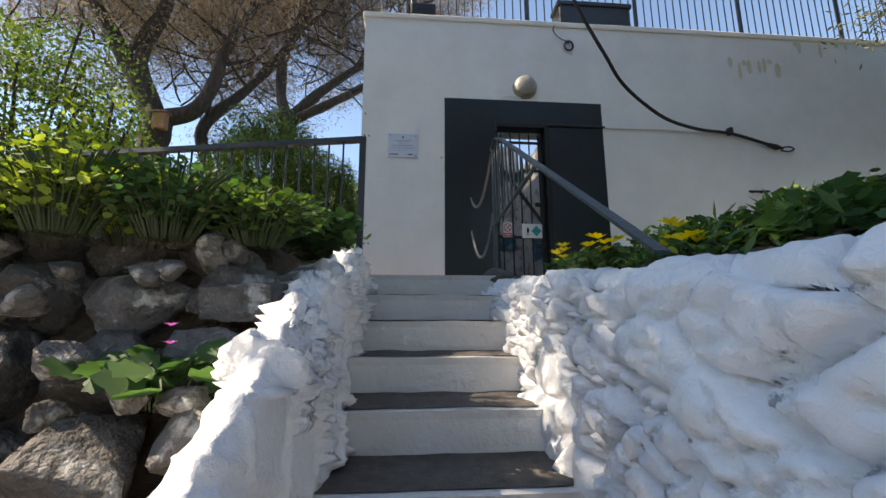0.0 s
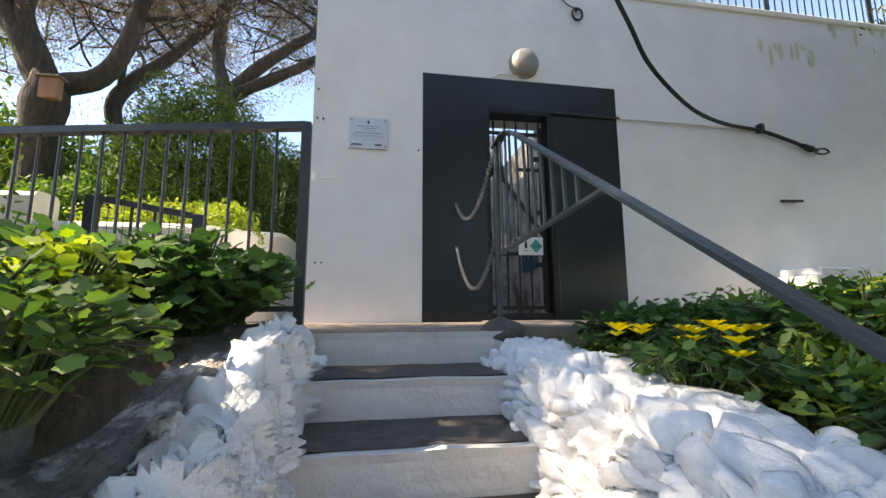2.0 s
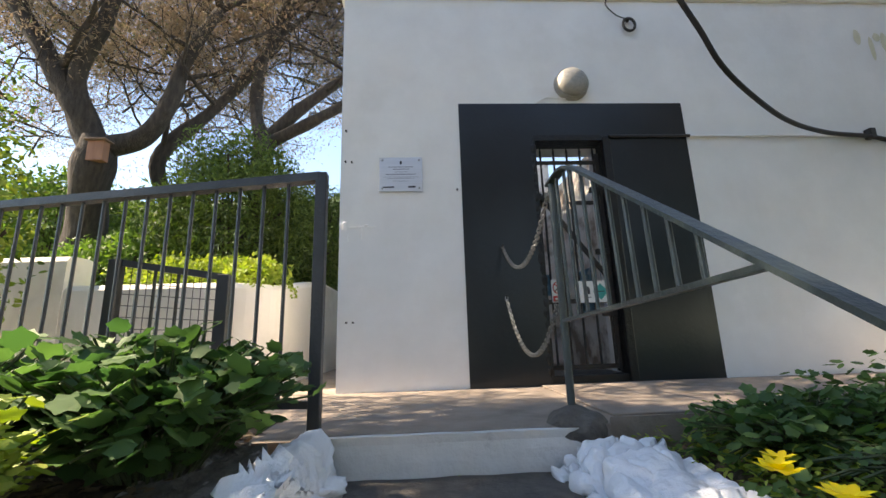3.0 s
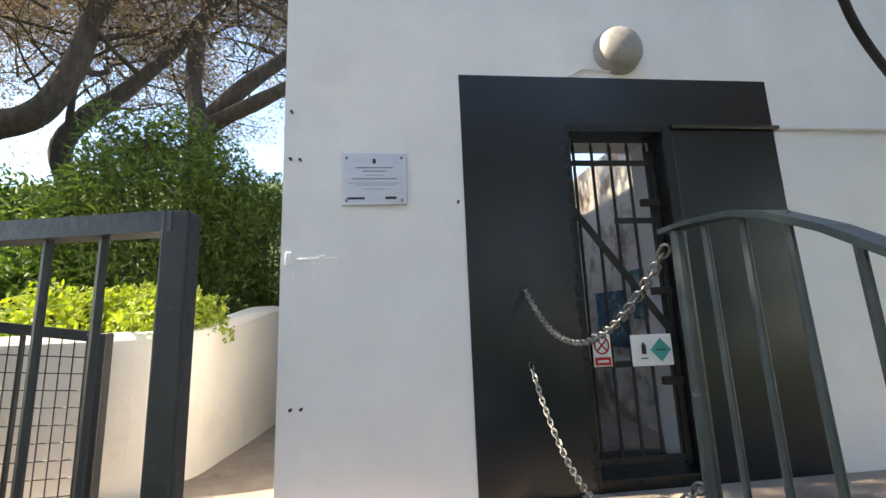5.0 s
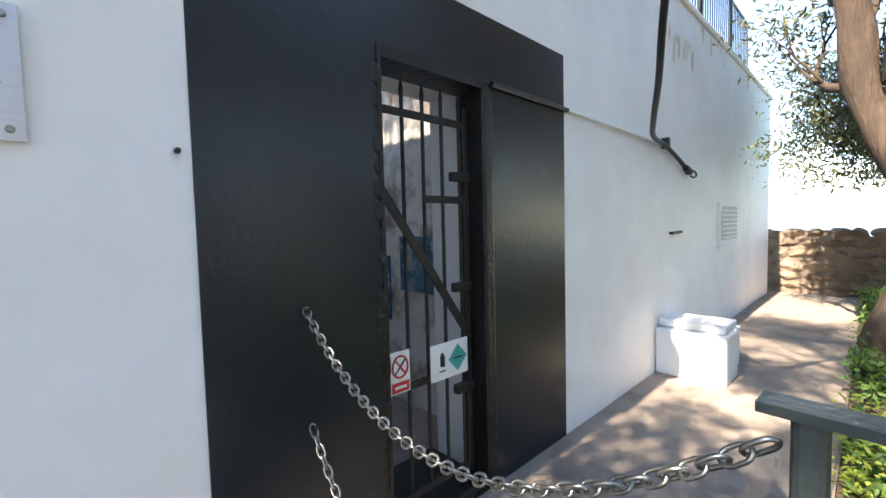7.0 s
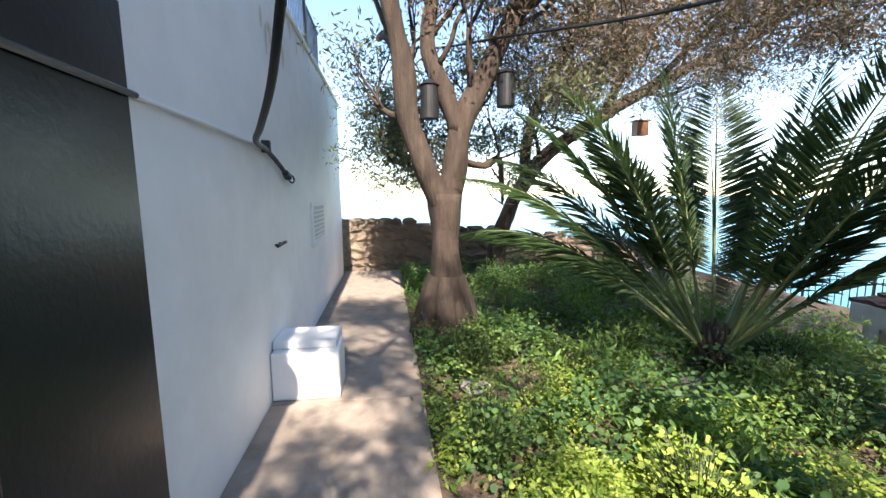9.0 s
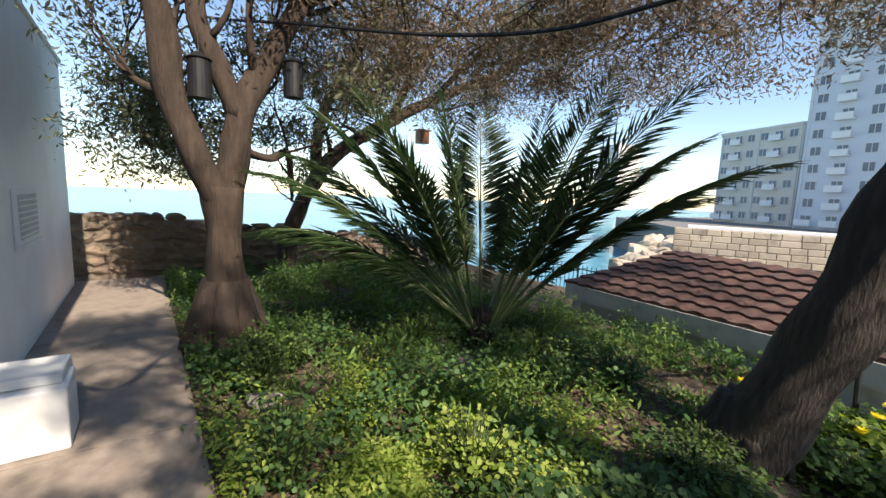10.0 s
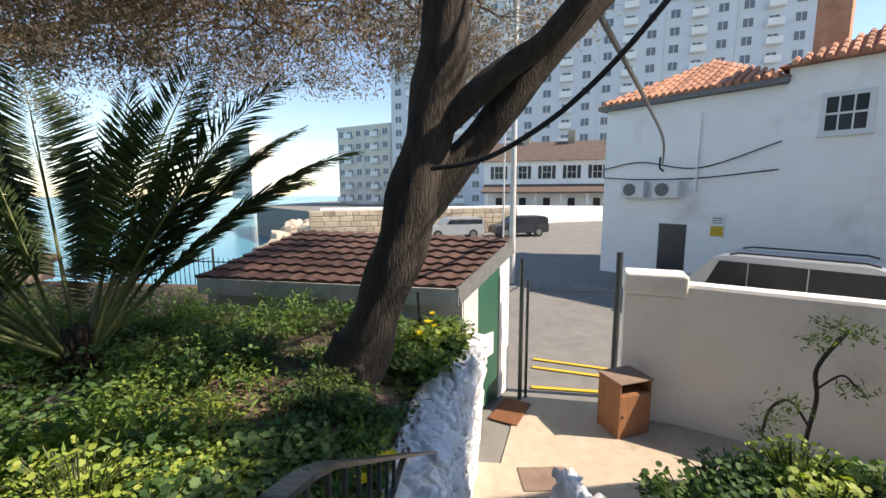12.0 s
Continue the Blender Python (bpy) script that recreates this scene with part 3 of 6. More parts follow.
        rings.append([bm.verts.new(p + (s_ * math.cos(q) + Vector((0, 0, 1)) * math.sin(q)) * c) for q in (0, 1.05, 2.09, 3.14, 4.19, 5.24)])
    for i in range(n):
        for k in range(6):
            bm.faces.new((rings[i][k], rings[i][(k + 1) % 6], rings[(i + 1) % n][(k + 1) % 6], rings[(i + 1) % n][k]))
    me = bpy.data.meshes.new(name)
    bm.to_mesh(me)
    bm.free()
    me.shade_smooth()
    me.materials.append(M_GALV)
    return me


LINK = link_mesh("link", 0.0135, 0.0115, 0.0035)


def chain(a, b, sag, n, label):
    th = tagged(empty("barrier_chain"), label, "chain", "chains across the landing")
    a, b = Vector(a), Vector(b)
    pts = [a.lerp(b, k / n) - Vector((0, 0, sag * 4 * (k / n) * (1 - k / n))) for k in range(n + 1)]
    for k in range(n):
        o = new("link", LINK)
        o.parent = th
        d = pts[k + 1] - pts[k]
        o.matrix_world = Matrix.Translation((pts[k] + pts[k + 1]) / 2) @ d.to_track_quat("X", "Z").to_matrix().to_4x4() @ pose(0, 0, 0, 45 + 90 * (k % 2)) @ Matrix.Diagonal((d.length / 0.0265, 1, 1, 1))
    bm = bmesh.new()
    tube([a + Vector((0, 0.02, 0)), a + Vector((0, -0.03, 0)), a + Vector((0, -0.035, 0.012))], 0.005, 6, bm)
    part("wall_hook", bm, M_IRON, th, "small iron wall hook")
    return th


chain((0.298, -0.012, 1.055), (0.30, -1.215, 1.06), 0.26, 52, "galvanised steel chain hung from wall hook to post")
chain((0.305, -0.012, 0.66), (0.30, -1.23, 0.52), 0.33, 54, "lower galvanised chain hung from wall hook to post")

# barred gate in the doorway
gate = tagged(empty("barred_gate"), "old black iron barred gate closed in the doorway", "gate")
GY = 0.11
for k, x in enumerate((0.70, 0.815, 0.93, 1.045, 1.16)):
    part("bar", tube([(x, GY, 0.1), (x, GY, 1.86), (x, GY, 1.90), (x, GY, 1.955)], [0.009, 0.009, 0.011, 0.002], 8), M_IRON, gate)
for z, x0, x1 in ((1.80, 0.64, 1.2), (1.44, 0.91, 1.2), (0.62, 0.64, 1.2), (0.12, 0.64, 1.2)):
    part("cross_bar", flat_bar([(x0, GY - 0.012, z), (x1, GY - 0.012, z)], 0.008, 0.034), M_IRON, gate)
part("brace", flat_bar([(0.65, GY - 0.02, 1.52), (1.18, GY - 0.02, 0.78)], 0.01, 0.04), M_IRON, gate, "diagonal iron brace")
part("stile", bbox(1.17, 1.203, GY - 0.02, GY + 0.02, 0.08, 1.88, 0.004), M_IRON, gate)
for z in (1.55, 1.02, 0.52):
    part("hinge", bbox(1.09, 1.21, GY - 0.03, GY + 0.005, z - 0.022, z + 0.022, 0.004), M_IRON, gate, "black strap hinge")
threshold = part("threshold", bbox(OX0 + 0.015, OX1 - 0.05, 0.0, 0.42, -0.02, 0.07, 0.01), M_BLACK)
tagged(threshold, "black painted concrete doorstep", "threshold", kind="structure")


def plate(name, x0, x1, z0, z1, y, mat, th=0.006):
    return bbox(x0, x1, y - th, y, z0, z1, 0.001)


sg = tagged(empty("no_smoking_sign"), "small white and red no smoking sign on the gate", "sign")
part("board", plate("b", 0.735, 0.84, 0.585, 0.765, GY - 0.03, M_PAPER), M_PAPER, sg)
part("red_band", plate("b", 0.742, 0.833, 0.592, 0.635, GY - 0.0375, M_RED, 0.001), M_RED, sg)
bm = tube([(0.7875 + 0.04 * math.cos(a), GY - 0.038, 0.70 + 0.046 * math.sin(a)) for a in np.linspace(0, 2 * math.pi, 25)], 0.0045, 6, close=False)
part("ring", bm, M_RED, sg)
part("slash", tube([(0.76, GY - 0.038, 0.733), (0.815, GY - 0.038, 0.667)], 0.004, 6), M_RED, sg)
part("cigarette", tube([(0.815, GY - 0.037, 0.728), (0.762, GY - 0.037, 0.672)], 0.004, 6), M_INK, sg)
part("lettering", plate("b", 0.757, 0.818, 0.607, 0.619, GY - 0.0388, M_PAPER, 0.0006), M_PAPER, sg)
ws = tagged(empty("gas_warning_sign"), "white warning plate with a teal diamond on the gate", "sign")
part("board", plate("b", 0.915, 1.155, 0.565, 0.735, GY - 0.034, M_PAPER), M_PAPER, ws)
bm = bmesh.new()
bm.faces.new([bm.verts.new(p) for p in ((1.085 - 0.062, GY - 0.042, 0.65), (1.085, GY - 0.042, 0.65 - 0.066), (1.085 + 0.062, GY - 0.042, 0.65), (1.085, GY - 0.042, 0.65 + 0.066))])
part("diamond", bm, M_TEAL, ws)
bm = tube([(0.985, GY - 0.041, 0.63), (0.985, GY - 0.041, 0.675), (0.985, GY - 0.041, 0.692)], [0.013, 0.013, 0.004], 10)
part("flame_symbol", bm, M_INK, ws)
part("lettering", plate("b", 0.965, 1.005, 0.603, 0.609, GY - 0.0412, M_INK, 0.0006), M_INK, ws)
part("lettering", plate("b", 1.055, 1.115, 0.647, 0.654, GY - 0.0432, M_INK, 0.0006), M_INK, ws)

sg.location, ws.location = (-0.047, 0, 0.03), (-0.005, 0, 0.042)
# dim things inside
for i, (x0, x1, z0, z1) in enumerate(((0.75, 1.1, 0.95, 1.3), (0.8, 1.15, 0.45, 0.85), (1.2, 1.5, 0.9, 1.2))):
    tagged(part("wall_poster", bbox(x0, x1, 2.58, 2.598, z0, z1), M_POSTER), "faded blue picture panel on the plaster wall", "poster", "pictures inside")

for y0, y1, z0, z1 in ((0.75, 1.15, 0.85, 1.25), (1.3, 1.8, 0.6, 1.1)):
    tagged(part("wall_poster", bbox(1.575, 1.598, y0, y1, z0, z1), M_POSTER), "faded blue picture panel on the plaster wall", "poster", "pictures inside")

# plaque
pq = tagged(empty("wall_plaque"), "brushed aluminium engraved plaque screwed to the wall", "plaque")
part("plate", bbox(-0.66, -0.315, -0.018, -0.009, 1.52, 1.81, 0.002), M_ALU, pq)
for x in (-0.635, -0.34):
    for z in (1.545, 1.785):
        bm = bmesh.new()
        bmesh.ops.create_cone(bm, cap_ends=True, segments=12, radius1=0.009, radius2=0.007, depth=0.012, matrix=Matrix.Translation((x, -0.021, z)) @ Matrix.Rotation(radians(90), 4, "X"))
        part("screw", bm, M_GALV, pq)
for z, w, h in ((1.725, 0.20, 0.009), (1.706, 0.13, 0.009), (1.684, 0.10, 0.005), (1.662, 0.24, 0.009), (1.640, 0.28, 0.004), (1.628, 0.22, 0.004), (1.606, 0.12, 0.004)):
    part("engraved_line", bbox(-0.4875 - w / 2, -0.4875 + w / 2, -0.0187, -0.018, z, z + h * 0.6), M_GREY, pq)
bm = bbox(-0.63, -0.54, -0.0187, -0.018, 1.55, 1.562)
part("logo_bar", bm, M_INK, pq)
part("logo_bar", bbox(-0.43, -0.37, -0.0187, -0.018, 1.55, 1.565), M_INK, pq)
bm = bmesh.new()
bmesh.ops.create_cone(bm, cap_ends=True, segments=10, radius1=0.012, radius2=0.012, depth=0.0008, matrix=Matrix.Translation((-0.4875, -0.0185, 1.765)) @ Matrix.Rotation(radians(90), 4, "X") @ Matrix.Diagonal((0.8, 1.4, 1, 1)))
part("crest", bm, M_INK, pq)

# round bulkhead lamp
lamp = tagged(empty("bulkhead_lamp"), "round frosted glass bulkhead lamp on the wall", "lamp")
bm = bmesh.new()
bmesh.ops.create_cone(bm, cap_ends=True, segments=40, radius1=0.15, radius2=0.142, depth=0.05, matrix=Matrix.Translation((0.987, -0.026, 2.475)) @ Matrix.Rotation(radians(90), 4, "X"))
part("rim", bm, M_LAMPRING, lamp)
bm = bmesh.new()
bmesh.ops.create_uvsphere(bm, u_segments=32, v_segments=16, radius=0.135, matrix=Matrix.Translation((0.987, -0.048, 2.475)) @ Matrix.Diagonal((1, 0.55, 1, 1)))
part("glass", bm, M_LAMP, lamp, smooth=True)
part("lead", tube(spline([(0.93, -0.012, 2.34), (0.80, -0.012, 2.35), (0.74, -0.012, 2.345), (0.66, -0.012, 2.30)]), 0.006, 6), M_FACADE, lamp)

# cables
cab = tagged(empty("wall_cable"), "thick black cable hanging in front of the wall", "cable")
part("sheath", tube(spline([(0.2, -1.2, 5.2), (0.75, -1.0, 4.2), (1.1, -0.86, 3.5), (1.38, -0.76, 2.97), (1.57, -0.70, 2.67), (1.71, -0.65, 2.48), (1.9, -0.56, 2.26), (2.2, -0.44, 2.09), (2.61, -0.27, 1.98), (3.1, -0.1, 1.965), (3.56, -0.04, 1.955), (3.9, -0.04, 1.87), (4.12, -0.04, 1.80)], 8), 0.019, 10), M_CABLE, cab)
part("connector", tube([(4.06, -0.045, 1.815), (4.16, -0.045, 1.785), (4.24, -0.045, 1.775)], [0.028, 0.036, 0.015], 10), M_CABLE, cab)
part("loop", tube(spline([(4.2, -0.045, 1.785), (4.33, -0.045, 1.80), (4.38, -0.05, 1.765), (4.3, -0.05, 1.735), (4.2, -0.05, 1.745)], 5), 0.009, 8), M_CABLE, cab)
part("clamp", bbox(3.55, 3.60, -0.06, 0.0, 1.94, 2.03, 0.004), M_IRON, cab)
con = tagged(empty("wall_conduit"), "thin painted conduit running along the wall", "conduit")
part("pipe", tube([(1.955, -0.014, 1.985), (2.7, -0.014, 1.985), (3.55, -0.014, 1.975)], 0.011, 8), M_FACADE, con)
part("dark_pipe", tube([(1.26, -0.02, 1.985), (1.96, -0.02, 1.985)], 0.013, 8), M_DARK, con)
hk = tagged(empty("wall_hook"), "rusty iron ring with loose wire on the wall", "hook")
part("ring", tube([(1.57 + 0.055 * math.cos(a), -0.03, 3.07 + 0.065 * math.sin(a)) for a in np.linspace(0, 6.28, 17)], 0.012, 6, close=False), M_IRON, hk)
part("stem", tube([(1.57, 0.02, 3.13), (1.57, -0.04, 3.12)], 0.014, 6), M_IRON, hk)
part("wire", tube(spline([(1.55, -0.03, 3.13), (1.46, -0.03, 3.17), (1.38, -0.03, 3.27), (1.40, -0.02, 3.36)]), 0.006, 6), M_IRON, hk)
br = tagged(empty("wall_bracket"), "short rusty bracket fixed to the wall", "bracket")
part("arm", tube([(3.72, -0.035, 1.205), (3.98, -0.035, 1.212)], 0.014, 8), M_IRON, br)
for x in (3.78, 3.9):
    part("stub", tube([(x, 0.01, 1.207), (x, -0.035, 1.207)], 0.012, 6), M_IRON, br)
for x, z in ((-0.93, 1.779), (-0.88, 1.775), (-0.036, 1.533), (-0.9, 0.5), (-0.85, 0.5), (-0.93, 2.05)):
    tagged(part("masonry_nail", tube([(x, 0.01, z), (x, -0.022, z)], [0.006, 0.008], 8), M_IRON), "short rusty nail standing out of the wall", "nail", "nails in the wall")
vent = tagged(empty("wall_vent"), "white louvred vent set in the wall", "vent")
part("frame", bbox(5.40, 6.30, -0.03, 0.0, 1.02, 1.53, 0.006), M_FACADE, vent)
part("recess", bbox(5.46, 6.24, -0.034, -0.028, 1.07, 1.48), M_SHED, vent)
for k in range(7):
    part("slat", bbox(5.46, 6.24, -0.042, -0.03, 1.09 + k * 0.055, 1.105 + k * 0.055), M_FACADE, vent)
part("sill", bbox(5.36, 6.34, -0.05, 0.0, 0.99, 1.02, 0.004), M_FACADE, vent)
# algae stains and flaked paint on the front
for k in range(13):
    x = 3.75 + 0.09 * k + R.uniform(-0.03, 0.03) if k < 8 else R.uniform(4.6, 6.4)
    w, h, zt = R.uniform(0.015, 0.045), R.uniform(0.06, 0.26), (3.02 + R.uniform(-0.05, 0.05) if k < 8 else TOP - 0.01)
    bm = bmesh.new()
    ring = [(x + w * math.cos(a) * (1 + 0.3 * noise.noise(Vector((a, k, 0)))), -0.0045, zt - h / 2 + h / 2 * math.sin(a)) for a in np.linspace(0, 6.28, 15)[:-1]]
    bm.faces.new([bm.verts.new(p) for p in ring])
    bmesh.ops.recalc_face_normals(bm, faces=bm.faces)
    tagged(part("wall_stain", bm, M_MOSS), "yellow green algae streak on the white wall", "stain", "stains on the wall", "structure")
for x, z, w, h in ((-0.93, 1.24, 0.03, 0.07), (-0.86, 1.235, 0.06, 0.012), (-0.80, 1.235, 0.05, 0.018), (-0.72, 1.238, 0.07, 0.01), (-0.80, 1.18, 0.012, 0.10), (-0.90, 1.15, 0.01, 0.06), (-0.76, 1.25, 0.03, 0.01)):
    tagged(part("paint_fleck", bbox(x - w / 2, x + w / 2, -0.0085, 0.0, z - h / 2, z + h / 2, 0.003), M_BRIGHT), "fresh white paint fleck on the wall", "paint fleck", "paint flecks", "structure")
# tank and box on the path
box = tagged(empty("white_box", (3.43, -0.27, 0)), "white painted plinth box against the wall on the path", "box")
box.matrix_world = Matrix()
part("body", bbox(3.42, 3.80, -0.525, -0.004, 0.012, 0.40, 0.012), M_FACADE, box)
part("lid", bbox(3.50, 3.86, -0.50, -0.004, 0.405, 0.47, 0.01), M_FACADE, box)
part("back_block", bbox(3.805, 4.15, -0.47, -0.004, 0.012, 0.36, 0.012), M_FACADE, box)

# railing and planter on the roof
rr = tagged(empty("roof_railing"), "tall dark metal railing along the flat roof", "railing")
for x in np.arange(-0.4, 8.6, 1.55):
    part("post", tube([(x, 0.3, TOP), (x, 0.3, TOP + 1.35)], 0.028, 8), M_METAL, rr)
for z in (TOP + 0.16, TOP + 1.3):
    part("rail", flat_bar([(-0.9, 0.3, z), (8.7, 0.3, z)], 0.03, 0.03), M_METAL, rr)
barmesh = tube([(0, 0, TOP + 0.16), (0, 0, TOP + 1.3)], 0.008, 6)
bar0 = part("bar", barmesh, M_METAL, rr)
bar0.location = (-0.8, 0.3, 0)
for k in range(1, 86):
    o = new("bar", bar0.data)
    o.parent = rr
    o.location = (-0.8 + 0.11 * k, 0.3, 0)
pl = tagged(empty("roof_box"), "black weathered box standing on the roof edge", "box")
part("body", bbox(1.50, 2.44, 0.02, 0.26, TOP + 0.07, TOP + 0.40, 0.015), M_METAL, pl)
part("rim", bbox(1.47, 2.47, 0.0, 0.28, TOP + 0.36, TOP + 0.42, 0.01), M_METAL, pl)
fl = tagged(empty("roof_floodlight"), "small black floodlight fixed on the roof edge", "floodlight")
part("body", bbox(-0.42, -0.10, 0.05, 0.2, TOP + 0.12, TOP + 0.3, 0.02), M_CABLE, fl)
part("bracket", tube([(-0.4, 0.12, TOP + 0.05), (-0.4, 0.12, TOP + 0.22)], 0.012), M_CABLE, fl)
part("bracket", tube([(-0.12, 0.12, TOP + 0.05), (-0.12, 0.12, TOP + 0.22)], 0.012), M_CABLE, fl)

# ---- side court behind the fence ----
tagged(part("court_floor", prism([(-9, -1.3), (-1.6, -1.3), (-1.6, 0.46), (-9, 0.9)], -0.2, -0.012), M_CONC), "plain concrete floor of the side court", "court", kind="structure")


def ribbon_wall(name, pts, tops, th, mat, label, z0=-0.2):
    """A wall of even thickness along a plan line, with its top height at each point."""
    bm = bmesh.new()
    P = [Vector((x, y, 0)) for x, y in pts]
    rows = []
    for i, p in enumerate(P):
        d = (P[min(i + 1, len(P) - 1)] - P[max(i - 1, 0)]).normalized()
        s_ = Vector((-d.y, d.x, 0))
        z = tops[i]
        prof = [(-th / 2, z0), (-th / 2, z - 0.05), (-th / 2 + 0.025, z - 0.01), (-th / 2 + 0.06, z), (th / 2 - 0.06, z), (th / 2 - 0.025, z - 0.01), (th / 2, z - 0.05), (th / 2, z0)]
        rows.append([bm.verts.new(p + s_ * a + Vector((0, 0, b))) for a, b in prof])
    for a, b in zip(rows, rows[1:]):
        for k in range(8):
            bm.faces.new((a[k], a[(k + 1) % 8], b[(k + 1) % 8], b[k]))
    bm.faces.new(rows[0])
    bm.faces.new(rows[-1][::-1])
    bmesh.ops.recalc_face_normals(bm, faces=bm.faces)
    ob = part(name, bm, mat)
    return tagged(ob, label, "wall", kind="structure")


cw = [Vector(p) for p in spline([(-1.80, 7.0, 0), (-1.72, 4.0, 0), (-1.70, 2.1, 0), (-1.76, 1.1, 0), (-1.82, 0.75, 0), (-2.1, 0.6, 0), (-2.6, 0.58, 0), (-3.4, 0.6, 0)], 6)]
ribbon_wall("wall_court", [(p.x, p.y) for p in cw], [1.1 if p.y > 2 else 0.9 + 0.2 * max(0, (p.y - 0.8) / 1.2) if p.y > 0.8 else 0.9 for p in cw], 0.26, M_CREAM, "curved white painted low wall of the side court")
ribbon_wall("wall_court_high", [(-3.35, 0.6), (-6.0, 0.7), (-9.0, 0.9)], [1.16, 1.16, 1.2], 0.28, M_CREAM, "higher white painted court wall")
for k in range(3):
    tagged(part("passage_step", bbox(-1.57, -0.975, 2.9 + 0.3 * k, 3.9 + 0.3 * k, -0.02, 0.17 * (k + 1), 0.01), M_CREAM), "white painted step in the side passage", "step", kind="structure")

fence = tagged(empty("court_fence"), "dark grey metal fence with upright bars", "fence")


def fence_y(x):
    return -1.32 - 0.195 * (x + 0.78)


part("top_rail", flat_bar([(-0.78, fence_y(-0.78), 1.11), (-7.2, fence_y(-7.2), 1.11)], 0.055, 0.04), M_METAL, fence)
part("bottom_rail", flat_bar([(-0.78, fence_y(-0.78), 0.12), (-7.2, fence_y(-7.2), 0.12)], 0.03, 0.03), M_METAL, fence)
for x in (-0.78, -2.75, -4.7, -6.6):
    part("post", bbox(x - 0.025, x + 0.025, fence_y(x) - 0.025, fence_y(x) + 0.025, -0.02, 1.13, 0.004), M_METAL, fence)
fb = part("bar", tube([(0, 0, 0.12), (0, 0, 1.10)], 0.0085, 6), M_METAL, fence)
fb.location = (-0.94, fence_y(-0.94), 0)
for k in range(1, 52):
    x = -0.94 - 0.12 * k
    o = new("bar", fb.data)
    o.parent = fence
    o.location = (x, fence_y(x), 0)

mg = tagged(empty("mesh_gate"), "grey metal gate with wire mesh leaning open by the court wall", "gate")
ga, gb = Vector((-2.62, 0.02, 0)), Vector((-1.86, 0.10, 0))
for p, z in ((ga, 1.02), (gb, 0.9)):
    part("stile", bbox(p.x - 0.045, p.x + 0.045, p.y - 0.03, p.y + 0.03, -0.02, z, 0.004), M_METAL, mg)
part("top_rail", flat_bar([ga + Vector((0, 0, 1.0)), gb + Vector((0, 0, 0.88))], 0.04, 0.05), M_METAL, mg)
part("bottom_rail", flat_bar([ga + Vector((0, 0, 0.06)), gb + Vector((0, 0, 0.06))], 0.04, 0.05), M_METAL, mg)
for k in range(1, 14):
    p = ga.lerp(gb, k / 14)
    part("mesh_wire", tube([p + Vector((0, 0, 0.06)), p + Vector((0, 0, 0.98 - 0.12 * k / 14))], 0.012 if k in (5, 8) else 0.003, 5), M_METAL, mg)
for k in range(1, 11):
    part("mesh_wire", tube([ga + Vector((0, 0, 0.085 * k)), gb + Vector((0, 0, 0.078 * k))], 0.003, 5), M_METAL, mg)

# raised bed and hillside behind the court
hill = part("hillside", sheet(-40, -1.82, 0.75, 45, 60, 60, lambda x, y: 0.72 + 0.05 * noise.noise(Vector((x, y, 0))) + max(0, (y - 2.5)) * 0.16 + max(0, y - 8) * 0.26 + 0.8 * max(0, min(1, (y - 4) / 4)) * noise.noise(Vector((x * 0.35, y * 0.35, 4)))), M_HILL, smooth=True)
tagged(hill, "green scrub covered slope behind the court", "hillside", kind="structure")
part_hill = part("hill_side_bank", prism([(-40, 0.74), (-3.4, 0.74), (-1.95, 0.74), (-1.9, 45), (-40, 45)], -0.3, 0.6), M_SOIL)
tagged(part_hill, "earth bank behind the low wall", "earth bank", kind="structure")
hf = tagged(empty("slope_fence"), "thin metal fence on the green slope", "fence")
for z in (0.15, 1.1):
    part("rail", flat_bar([(-9.5, 6.5, 2.5 + z), (-6.0, 6.6, 2.2 + z), (-3.2, 6.8, 1.6 + z)], 0.03, 0.03), M_METAL, hf)
for k in range(40):
    f = k / 39
    x, y, z = -9.5 + 6.3 * f, 6.5 + 0.3 * f, (2.5 - 0.3 * min(1, f / 0.555) - 0.6 * max(0, f - 0.555) / 0.445)
    part("bar", tube([(x, y, z + 0.1), (x, y, z + 1.1)], 0.012, 5), M_METAL, hf)


# ---- rockery left of the steps ----
def boulder(seed, rx, ry, rz):
    bm = bmesh.new()
    bmesh.ops.create_icosphere(bm, subdivisions=4, radius=1.0)
    off = Vector((seed * 3.7, seed * 1.3, seed * 0.7))
    for v in bm.verts:
        n = v.co.normalized()
        q = 1 + 0.34 * noise.noise(n * 1.3 + off) + 0.16 * noise.noise(n * 3.1 + off) + 0.12 * (1 - abs(noise.noise(n * 6 + off))) + 0.06 * noise.noise(n * 14 + off)
        p = n * q
        for k in range(11):
            c = Vector((math.sin(seed * 1.7 + k * 2.1), math.cos(seed * 2.3 + k * 1.3), math.sin(seed + k * 3.7) * 0.9)).normalized()
            over = p.dot(c) - (0.62 + 0.10 * math.sin(seed * 5 + k * 1.9) + 0.05 * noise.noise(n * 5 + off))
            if over > 0:
                p -= c * over * 0.85
        v.co = Vector((p.x * rx, p.y * ry, max(-0.8, min(0.78, p.z)) * rz))
    return bm


ROCKS = [(-0.98, -1.72, -0.02, .14, .16, .09), (-1.22, -2.05, -0.10, .19, .16, .12), (-1.55, -2.0, -0.05, .22, .18, .14), (-1.95, -2.05, -0.03, .26, .2, .15), (-2.4, -2.1, -0.02, .26, .2, .15), (-2.9, -2.1, 0.0, .3, .22, .17), (-3.5, -2.1, 0.0, .34, .24, .18),
